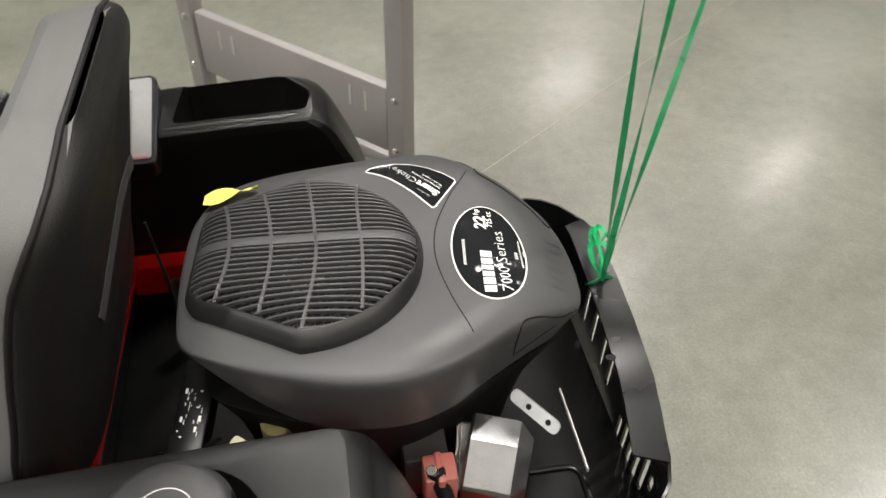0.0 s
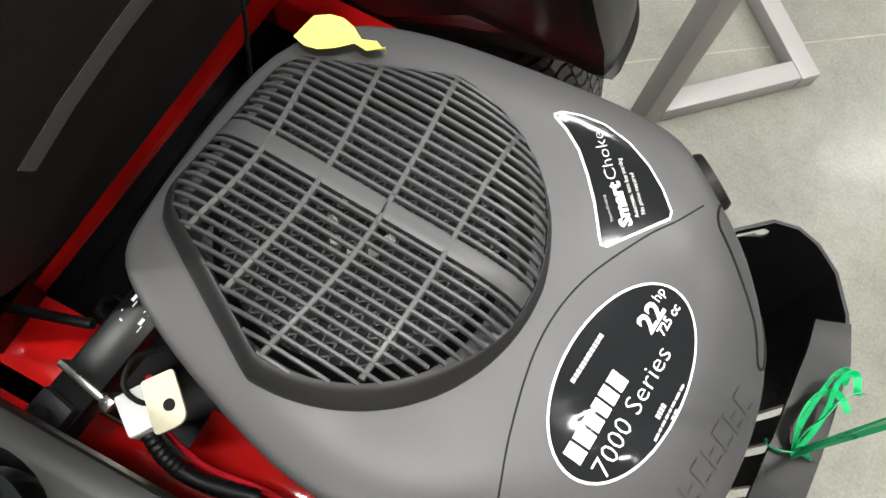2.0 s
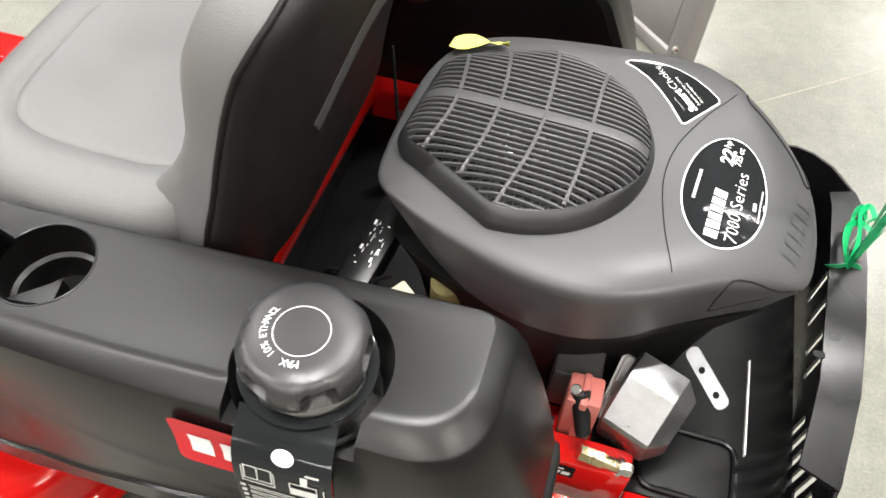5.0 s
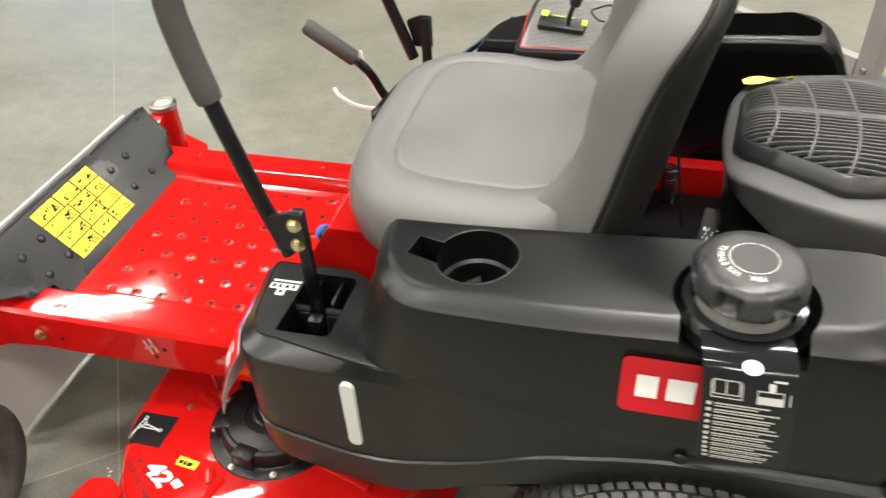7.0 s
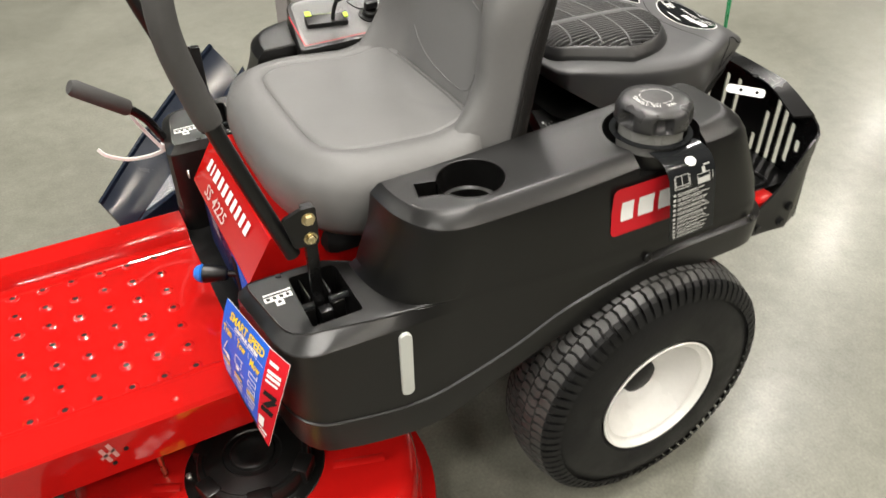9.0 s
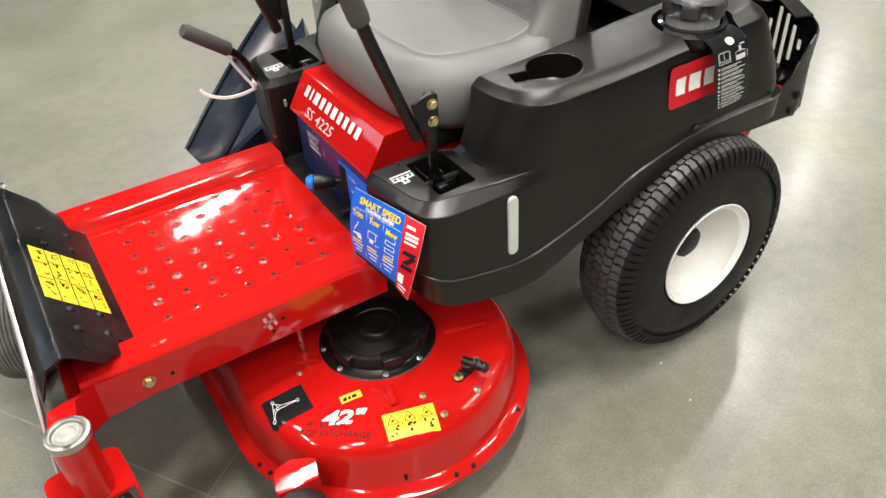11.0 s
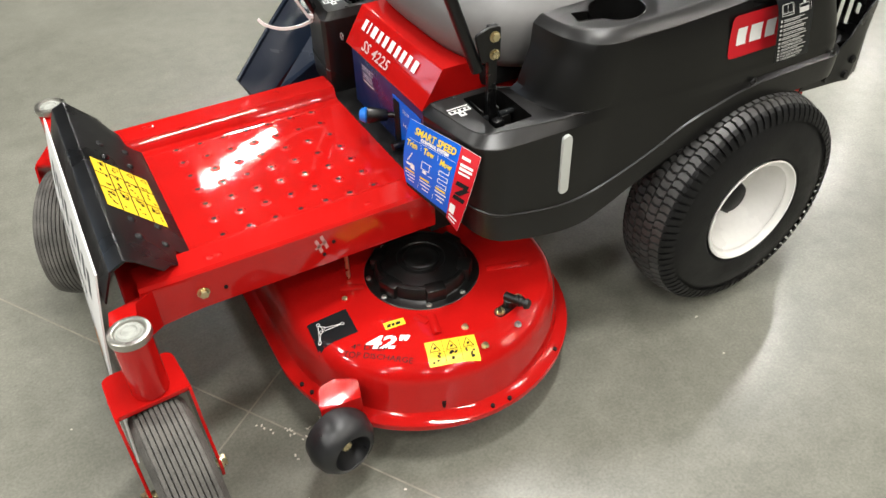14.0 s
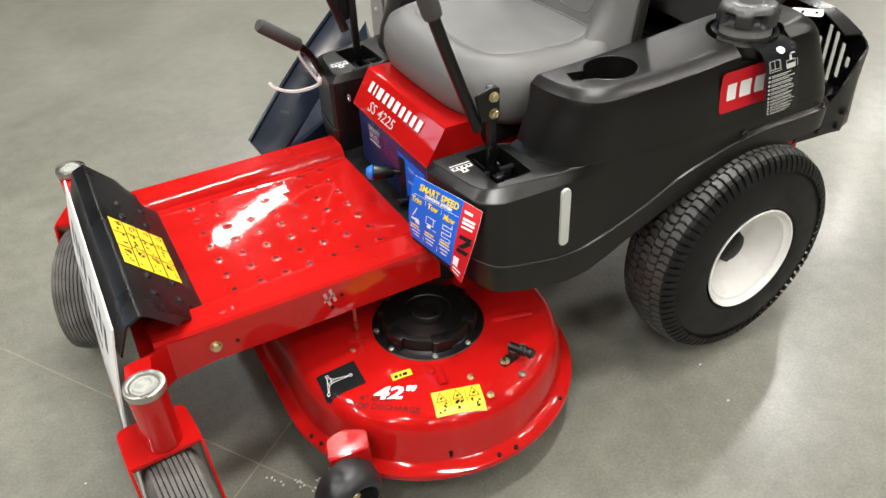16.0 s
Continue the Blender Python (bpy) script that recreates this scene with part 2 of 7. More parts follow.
def cyl(bm, a, b, r, r2=None, seg=20, bevel=0.0):
    """A rod from a to b, with its edges broken."""
    a, b = Vector(a), Vector(b)
    r2 = r if r2 is None else r2
    d = b - a
    L = d.length
    m = Matrix.Translation(a) @ d.to_track_quat("Z", "Y").to_matrix().to_4x4()
    e = min(bevel, r * 0.4, L * 0.4)
    prof = [(0, 0), (r - e, 0), (r, e), (r2, L - e), (r2 - e, L), (0, L)] if e else [(0, 0), (r, 0), (r2, L), (0, L)]
    revolve(bm, prof, m, seg)


def smooth_line(pts, n=8):
    """A Catmull-Rom line through the points."""
    pts = [Vector(p) for p in pts]
    q = [2 * pts[0] - pts[1], *pts, 2 * pts[-1] - pts[-2]]
    out = []
    for i in range(len(pts) - 1):
        a, b, c, d = q[i : i + 4]
        for k in range(n):
            t = k / n
            out.append(0.5 * (2 * b + (c - a) * t + (2 * a - 5 * b + 4 * c - d) * t * t + (3 * b - a - 3 * c + d) * t**3))
    return out + [pts[-1]]


def sweep(bm, pts, section, up=(0, 0, 1), scale=None):
    """Sweeps a closed (u, v) section along a line."""
    pts = [Vector(p) for p in pts]
    rings = []
    side = None
    for i, p in enumerate(pts):
        d = (pts[min(i + 1, len(pts) - 1)] - pts[max(i - 1, 0)]).normalized()
        if side is None:
            side = d.cross(Vector(up))
            if side.length < 1e-4:
                side = d.cross(Vector((1, 0, 0)))
        side = (side - d * side.dot(d)).normalized()
        top = side.cross(d)
        s = scale[i] if scale else 1
        rings.append([p + s * (u * side + v * top) for u, v in section])
    loft(bm, rings)


def circle(r, n=12):
    return [(r * math.cos(2 * math.pi * i / n), r * math.sin(2 * math.pi * i / n)) for i in range(n)]


def rect(w, h):
    return [(-w / 2, -h / 2), (w / 2, -h / 2), (w / 2, h / 2), (-w / 2, h / 2)]


def rounded(corners, n=6):
    """A plan outline from (x, y, radius) corners; each gives n + 1 points."""
    out = []
    k = len(corners)
    for i in range(k):
        p = Vector(corners[i][:2])
        a, b = Vector(corners[i - 1][:2]), Vector(corners[(i + 1) % k][:2])
        r = corners[i][2]
        u, v = (a - p).normalized(), (b - p).normalized()
        half = math.acos(max(-1, min(1, u.dot(v)))) / 2
        cut = min(r / max(math.tan(half), 1e-3), 0.49 * (a - p).length, 0.49 * (b - p).length)
        s, e = p + u * cut, p + v * cut
        for j in range(n + 1):
            t = j / n
            out.append(s * (1 - t) ** 2 + p * 2 * t * (1 - t) + e * t * t)
    return out


def plate(bm, outline, z0, z1, m=None, bevel=0.0):
    """A flat plate from a plan outline, standing from z0 to z1."""
    m = m or Matrix()
    c = sum((Vector(p) for p in outline), Vector((0, 0))) / len(outline)

    def ring(z, inset):
        out = []
        for p in outline:
            d = Vector(p) - c
            f = max(0, 1 - inset / max(d.length, 1e-4))
            out.append(m @ Vector((c.x + d.x * f, c.y + d.y * f, z)))
        return out

    rings = [ring(z0, bevel), ring(z0 + bevel, 0), ring(z1 - bevel, 0), ring(z1, bevel)] if bevel else [ring(z0, 0), ring(z1, 0)]
    loft(bm, rings)


def hexbolt(bm, p, d, r=0.008, h=0.006):
    """A flanged hexagon head at p, looking along d."""
    m = Matrix.Translation(p) @ Vector(d).to_track_quat("Z", "Y").to_matrix().to_4x4()
    revolve(bm, [(0, 0), (r * 1.25, 0), (r * 1.25, h * 0.25), (0, h * 0.25)], m, 16)
    revolve(bm, [(0, h * 0.2), (r, h * 0.2), (r, h * 0.85), (r * 0.85, h), (0, h)], m, 6)


def carve(ob, *cutters):
    """Cuts closed bmeshes out of a mesh object."""
    for bm in cutters:
        bmesh.ops.recalc_face_normals(bm, faces=bm.faces)
        me = bpy.data.meshes.new("cutter")
        bm.to_mesh(me)
        bm.free()
        tool = new("cutter", me)
        mod = ob.modifiers.new("cut", "BOOLEAN")
        mod.object, mod.operation, mod.solver = tool, "DIFFERENCE", "EXACT"
        done = bpy.data.meshes.new_from_object(ob.evaluated_get(bpy.context.evaluated_depsgraph_get()))
        ob.modifiers.clear()
        old, keep = ob.data, ob.data.materials[0]
        ob.data = done
        done.name = ob.name
        if not done.materials:
            done.materials.append(keep)
        bpy.data.meshes.remove(old)
        bpy.data.objects.remove(tool)
        bpy.data.meshes.remove(me)
    return ob


def text_mesh(words, height, slant=0.0, bold=0.0, width=0.0):
    """Lettering as a flat bmesh in its xy plane, its lower left corner at the origin."""
    cu = bpy.data.curves.new("words", "FONT")
    cu.body, cu.size, cu.shear, cu.offset, cu.resolution_u = words, height / 0.72, slant, bold, 2
    ob = new("words", cu)
    me = bpy.data.meshes.new_from_object(ob.evaluated_get(bpy.context.evaluated_depsgraph_get()))
    bm = bmesh.new()
    bm.from_mesh(me)
    bpy.data.objects.remove(ob)
    bpy.data.curves.remove(cu)
    bpy.data.meshes.remove(me)
    if width:
        most = max(v.co.x for v in bm.verts)
        bmesh.ops.scale(bm, vec=(width / most, 1, 1), verts=bm.verts)
    return bm


def bars(bm, x, y, widths, h, gap=None, slant=0.0):
    """A row of plain blocks that stands for writing."""
    gap = h * 0.16 if gap is None else gap
    for w in widths:
        bm.faces.new([bm.verts.new((x + a + slant * b, y + b, 0)) for a, b in ((0, 0), (w, 0), (w, h), (0, h))])
        x += w + gap


def islands(name, bm, material, parent, label=""):
    """Every loose piece of a bmesh becomes a part of its own."""
    bm.faces.index_update()
    todo = set(bm.faces)
    while todo:
        got, stack = set(), [min(todo, key=lambda f: f.index)]
        while stack:
            f = stack.pop()
            if f in got:
                continue
            got.add(f)
            stack += [g for e in f.edges for g in e.link_faces if g not in got]
        todo -= got
        one, at = bmesh.new(), {}
        for f in sorted(got, key=lambda f: f.index):
            for v in f.verts:
                if v not in at:
                    at[v] = one.verts.new(v.co)
            one.faces.new([at[v] for v in f.verts])
        part(name, one, material, parent, label)
    bm.free()


def flat(outline):
    bm = bmesh.new()
    bm.faces.new([bm.verts.new((*p[:2], 0)) for p in outline])
    return bm


def lay(bm, m, target=None, way=None, lift=0.0012, cell=0.0):
    """Places flat print by m, and presses it along way onto a target mesh."""
    if cell:
        for _ in range(7):
            long = [e for e in bm.edges if e.calc_length() > cell]
            if not long:
                break
            bmesh.ops.subdivide_edges(bm, edges=long, cuts=1, use_grid_fill=True)
            bmesh.ops.triangulate(bm, faces=[f for f in bm.faces if len(f.verts) > 4])
    bmesh.ops.transform(bm, matrix=m, verts=bm.verts)
    if target:
        way = Vector(way).normalized()
        inv = target.matrix_world.inverted()
        for v in bm.verts:
            hit, p, _, _ = target.ray_cast(inv @ (v.co - way * 0.3), inv.to_3x3() @ way)
            if hit:
                v.co = target.matrix_world @ p - way * lift
    return bm


def facing(origin, right, up):
    """The pose of print whose x runs along right and y along up."""
    x = Vector(right).normalized()
    z = x.cross(Vector(up)).normalized()
    y = z.cross(x)
    return Matrix.Translation(origin) @ Matrix((x, y, z)).transposed().to_4x4()


def step(a, b, x):
    t = max(0.0, min(1.0, (x - a) / (b - a)))
    return t * t * (3 - 2 * t)


def table_at(rows, x):
    """Reads a value off rows of (x, value)."""
    return float(np.interp(x, [r[0] for r in rows], [r[1] for r in rows]))

# ---- the hall ----
HALL = (-20.0, 20.0, -16.0, 18.0, 9.0)


def hall():
    x0, x1, y0, y1, h = HALL
    bm = bmesh.new()
    box(bm, x0, x1, y0, y1, -0.2, 0.0)
    fl = part("floor", bm, CONCRETE)
    tagged(fl, "sealed grey concrete floor, smooth and slightly glossy", "floor", kind="structure")
    bm = bmesh.new()
    box(bm, x0, x1, y0, y1, h, h + 0.2)
    tagged(part("ceiling", bm, CEILING), "plain pale hall ceiling with strip lights", "ceiling", kind="structure")
    wx0, wx1, wz0, wz1 = WINDOW
    bm = bmesh.new()
    for b in ((x0, wx0, 0, h), (wx1, x1, 0, h), (wx0, wx1, 0, wz0), (wx0, wx1, wz1, h)):
        box(bm, b[0], b[1], y1, y1 + 0.2, b[2], b[3])
    tagged(part("wall_north", bm, WALL), "plain painted hall wall with a high window", "wall", kind="structure")
    for n, b in (
        ("wall_south", (x0, x1, y0 - 0.2, y0)),
        ("wall_west", (x0 - 0.2, x0, y0, y1)),
        ("wall_east", (x1, x1 + 0.2, y0, y1)),
    ):
        bm = bmesh.new()
        box(bm, *b, 0.0, h)
        tagged(part(n, bm, WALL), "plain painted hall wall", "wall", kind="structure")
    return fl


floor = hall()


def joint_cuts():
    """Two sawn joints that cross in front of the machine."""
    cross = Vector((-0.993, -0.25, 0))
    for d in (Vector((0.545, -0.838, 0)), Vector((0.79, 0.61, 0))):
        s = Vector((-d.y, d.x, 0))
        bm = bmesh.new()
        w = 0.0017
        box(bm, -9, 9, -w, w, -0.004, 0.0006, m=Matrix.Translation(cross) @ Matrix((d, s, (0, 0, 1))).transposed().to_4x4())
        part("joint", bm, JOINT, floor)


JOINT = mat("joint_filler", (0.24, 0.222, 0.18), 0.5, vary=0.25, scale=30)
joint_cuts()


def strip_lights():
    # a housing for every lamp of STRIPS, the added fill lamps included
    for x, y, _, _ in STRIPS:
        t = thing("strip_light", "unseen long white strip light hung under the ceiling to light the machine", "ceiling light", "strip lights", (x, y, LAMP_Z))
        t.rotation_euler.z = radians(LAMP_TURN)
        bm = bmesh.new()
        box(bm, -0.8, 0.8, -0.1, 0.1, 0.02, 0.1, 0.01)
        part("housing", bm, LAMP_WHITE, t)
        for s in (-0.6, 0.6):
            bm = bmesh.new()
            cyl(bm, (s, 0, 0.1), (s, 0, HALL[4] - LAMP_Z), 0.006, seg=8)
            part("hanger", bm, ZINC, t)


strip_lights()


def high_window():
    wx0, wx1, wz0, wz1 = WINDOW
    t = tagged(new("window_1"), "high window band with grey steel bars", "window", kind="structure")
    for k in range(6):
        x = wx0 + (wx1 - wx0) * k / 5
        bm = bmesh.new()
        box(bm, x - 0.05, x + 0.05, 18.02, 18.04, wz0, wz1)
        part("window_bar", bm, GREY_STEEL, t)


high_window()


def display_rack():
    """A grey steel display rack that stands at an angle behind the machine."""
    t = thing("display_rack", "grey painted steel display rack standing on the concrete floor", "rack", at=(0.345, 0.64, 0))
    a, b = Vector((0.70711, -0.70711, 0)), Vector((0.70711, 0.70711, 0))
    m = Matrix((a, b, (0, 0, 1))).transposed().to_4x4()
    w = 0.02
    for s in (0.0, -0.6):
        bm = bmesh.new()
        box(bm, s - w, s + w, -w, w, 0.0, 1.5, 0.003, m=m)
        post = part("post", bm, GREY_STEEL, t)
        for z in (0.355, 0.475):
            bm = bmesh.new()
            hexbolt(bm, m @ Vector((s, -w, z)), m.to_3x3() @ Vector((0, -1, 0)), 0.006, 0.005)
            part("rack_bolt", bm, ZINC, post)
        bm = bmesh.new()
        box(bm, s - 0.02, s + 0.02, w, 0.3, 0.0, 0.036, 0.003, m=m)
        part("foot", bm, GREY_STEEL, t)
    bm = bmesh.new()
    box(bm, -0.62, 0.022, 0.3, 0.34, 0.0, 0.036, 0.003, m=m)
    part("foot_bar", bm, GREY_STEEL, t)
    bm = bmesh.new()
    box(bm, -0.575, -0.026, -0.012, 0.012, 0.34, 0.49, 0.003, m=m)
    panel = part("cross_panel", bm, GREY_STEEL, t)
    for s in (-0.5, -0.46, -0.12, -0.08):
        bm = bmesh.new()
        box(bm, s - 0.003, s + 0.003, -0.0135, -0.011, 0.42, 0.465, m=m)
        part("slot", bm, mat("pale_slot", (0.4, 0.39, 0.36), 0.6), panel)


display_rack()

# ---- the machine ----
mower = thing("riding_mower", "red and black zero-turn riding mower with a grey seat", "lawn mower")


# -- rear wheels --
TYRE_R = 0.2375
AXLE_X = 0.0275


def rear_wheel(side):
    """A wide turf tyre on a white dished rim; its outer face looks along +z of its own frame."""
    m = pose(AXLE_X, 0, TYRE_R, 90 if side < 0 else -90) @ Matrix.Translation((0, 0, 0.4085))
    mr = m @ Matrix.Translation((0, 0, -0.0265))

    def shrink(r):
        return 0.1153 + (r - 0.1165) * 0.8636

    hold = new("rear_wheel")
    hold.parent = mower
    half = [(0.112, 0.085), (0.124, 0.098), (0.15, 0.1), (0.188, 0.0945), (0.214, 0.084), (0.2325, 0.069), (0.242, 0.04), (0.2455, 0)]
    prof = [(r, -y) for r, y in half] + half[-2::-1]
    bm = bmesh.new()
    revolve(bm, [(shrink(r), y * 0.735) for r, y in prof], m, 72)
    tyre = part("tyre", bm, RUBBER, hold, "black rubber turf tyre")
    # tread blocks
    n = 82

    def lug(bm, a, y0, y1, length, skew, r0, r1):
        c = []
        for dy, da in ((y0, 0), ((y0 + y1) / 2, skew), (y1, 0)):
            for s in (-1, 1):
                c.append((a + (da + s * length / 2) / TYRE_R, dy))
        low, top = [], []
        for ang, y in c:
            bulge = 0.0125 * (abs(y) / 0.075) ** 2.2
            for lst, r, k in ((low, r0, 1.0), (top, r1, 0.9)):
                aa = a + (ang - a) * k
                lst.append(bm.verts.new(m @ Vector(((r - bulge) * math.cos(aa), (r - bulge) * math.sin(aa), y * 0.735))))
        for i in (0, 2):
            bm.faces.new((top[i], top[i + 1], top[i + 3], top[i + 2]))
            bm.faces.new((low[i], top[i], top[i + 2], low[i + 2]))
            bm.faces.new((low[i + 1], low[i + 3], top[i + 3], top[i + 1]))
        bm.faces.new((low[0], low[1], top[1], top[0]))
        bm.faces.new((low[4], top[4], top[5], low[5]))

    bm = bmesh.new()
    for i in range(n):
        a = 2 * math.pi * i / n
        for k, yc in enumerate((-0.058, -0.029, 0.0, 0.029, 0.058)):
            lug(bm, a + (k % 2) * math.pi / n, yc - 0.0128, yc + 0.0128, 0.0145, 0.003 * (1 if k % 2 else -1), TYRE_R - 0.011, TYRE_R)
    bmesh.ops.recalc_face_normals(bm, faces=bm.faces)
    tagged(part("tread", bm, TREAD, tyre, angle=20), kind="stuff")
    bm = bmesh.new()
    for i in range(n):
        a = 2 * math.pi * i / n
        for s in (-1, 1):
            # shoulder ribs run down the sidewall
            pts = []
            for r, y in ((0.2465, 0.0715), (0.2395, 0.081), (0.2275, 0.0885), (0.212, 0.0925)):
                r, y = shrink(r), y * 0.735
                pts.append([Vector((r * math.cos(a + d), r * math.sin(a + d), s * y)) for d in (-0.0255, 0.0255)])
            low = [[Vector((p.x * k, p.y * k, p.z * (2 * k - 1))) for p in row] for row, k in zip(pts, (0.975, 0.98, 0.988, 1.0))]
            vt = [[bm.verts.new(m @ p) for p in row] for row in pts]
            vl = [[bm.verts.new(m @ p) for p in row] for row in low]
            for j in range(3):
                bm.faces.new((vt[j][0], vt[j][1], vt[j + 1][1], vt[j + 1][0]))
                bm.faces.new((vl[j][0], vt[j][0], vt[j + 1][0], vl[j + 1][0]))
                bm.faces.new((vl[j][1], vl[j + 1][1], vt[j + 1][1], vt[j][1]))
            bm.faces.new((vl[0][0], vl[0][1], vt[0][1], vt[0][0]))
    bmesh.ops.recalc_face_normals(bm, faces=bm.faces)
    tagged(part("shoulder_rib", bm, RUBBER, tyre, angle=20), kind="stuff")
    # rim
    bm = bmesh.new()
    rim = [(0.0, -0.006), (0.036, -0.006), (0.052, -0.002), (0.07, 0.006), (0.084, 0.019), (0.094, 0.038), (0.1005, 0.06), (0.105, 0.077),
           (0.109, 0.0865), (0.1125, 0.0925), (0.1165, 0.0965), (0.1155, 0.099), (0.1125, 0.0985), (0.108, 0.09), (0.104, 0.088), (0.1, 0.088)]
    revolve(bm, [(r * 0.985, h) for r, h in rim], mr, 64)
    rim_ob = part("rim", bm, WHITE_RIM, hold, "white painted dished steel rim", 50)
    bm = bmesh.new()
    revolve(bm, [(0, 0.05), (0.026, 0.05), (0.0325, 0.046), (0.035, 0.036), (0.036, -0.006), (0.0, -0.006)], mr, 32)
    part("hub_cap", bm, RUBBER, rim_ob, "black plastic hub cap")
    bm = bmesh.new()
    v = mr @ Vector((0.022, -0.06, 0.0)), mr @ Vector((0.02, -0.055, 0.024))
    cyl(bm, *v, 0.0065, 0.0045, 10)
    part("valve", bm, RUBBER, rim_ob)


rear_wheel(-1)
rear_wheel(1)


# -- front casters --
def caster(x, y, turn, fork_turn):
    """A red tube with a plated cap, and a fork that holds a ribbed wheel."""
    hold = new("caster")
    hold.parent = mower
    m = Matrix.Translation((x, y, 0)) @ pose(0, 0, 0, 0, 0, fork_turn)
    bm = bmesh.new()
    x += 0.006
    cyl(bm, (x, y, 0.287), (x, y, 0.406), 0.0285, seg=36, bevel=0.002)
    tube = part("spindle_tube", bm, RED, hold)
    bm = bmesh.new()
    revolve(bm, [(0, 0.406), (0.021, 0.406), (0.0225, 0.4095), (0.027, 0.4105), (0.0305, 0.409), (0.0315, 0.405), (0.031, 0.398), (0.0285, 0.397)], Matrix.Translation((x, y, 0)), 40)
    cap = part("cap", bm, mat("dull_zinc", (0.45, 0.44, 0.4), 0.35, metal=1.0, vary=0.1, scale=60), tube, "zinc plated grease cap")
    bm = bmesh.new()
    revolve(bm, [(0, 0.4075), (0.0105, 0.4075), (0.0125, 0.4095), (0.0165, 0.4095), (0.0185, 0.4065), (0.0205, 0.4064)], Matrix.Translation((x, y, 0)), 32)
    part("cap_dish", bm, mat("grey_green_cap", (0.3, 0.31, 0.28), 0.5, vary=0.25, scale=90), cap)
    # fork: the wheel trails along -y of its own frame
    bm = bmesh.new()
    out = rounded([(-0.056, 0.062, 0.018), (0.056, 0.062, 0.018), (0.058, -0.03, 0.004), (-0.058, -0.03, 0.004)], 4)
    plate(bm, out, 0.277, 0.286, m, 0.001)
    for s in (-1, 1):
        leg = rounded([(-0.034, 0.284, 0.004), (0.036, 0.284, 0.03), (0.012, 0.2, 0.02), (-0.05, 0.118, 0.02), (-0.09, 0.118, 0.02), (-0.092, 0.15, 0.02), (-0.05, 0.22, 0.02)], 4)
        lm = m @ Matrix(((0, 0, 1, s * 0.0555), (1, 0, 0, 0), (0, 1, 0, 0), (0, 0, 0, 1)))
        plate(bm, leg, -0.0025, 0.0025, lm, 0.0008)
    part("fork", bm, RED, hold)
    wm = m @ Matrix.Translation((0, -0.072, 0.14)) @ pose(0, 0, 0, 0, 90, 0)
    wheel = new("caster_wheel")
    wheel.parent = hold
    bm = bmesh.new()
    prof = [(0.062, -0.036), (0.09, -0.045), (0.118, -0.044), (0.132, -0.036)]
    for k in range(-4, 5):
        z = k * 0.0078
        r = 0.1405 - 0.005 * (k / 4) ** 2
        prof += [(r - 0.004, z - 0.0037), (r, z - 0.0028), (r, z + 0.0028), (r - 0.004, z + 0.0037)]
    prof += [(0.132, 0.036), (0.118, 0.044), (0.09, 0.045), (0.062, 0.036)]
    revolve(bm, prof, wm, 56)
    part("tyre", bm, RUBBER_WORN, wheel, "dusty ribbed black rubber tyre")
    bm = bmesh.new()
    revolve(bm, [(0.0, -0.03), (0.05, -0.026), (0.064, -0.034), (0.066, 0), (0.064, 0.034), (0.05, 0.026), (0, 0.03)], wm, 40)
    part("rim", bm, BLACK_PLASTIC, wheel)
    bm = bmesh.new()
    ax = wm.to_3x3() @ Vector((0, 0, 1))
    c = wm.translation
    cyl(bm, c - ax * 0.064, c + ax * 0.064, 0.007, seg=12)
    for s in (-1, 1):
        hexbolt(bm, c + ax * 0.058 * s, ax * s, 0.0105, 0.01)
    part("axle_bolt", bm, BRASS, hold)


caster(-1.142, -0.376, 0, 4)
caster(-1.142, 0.376, 0, -25)


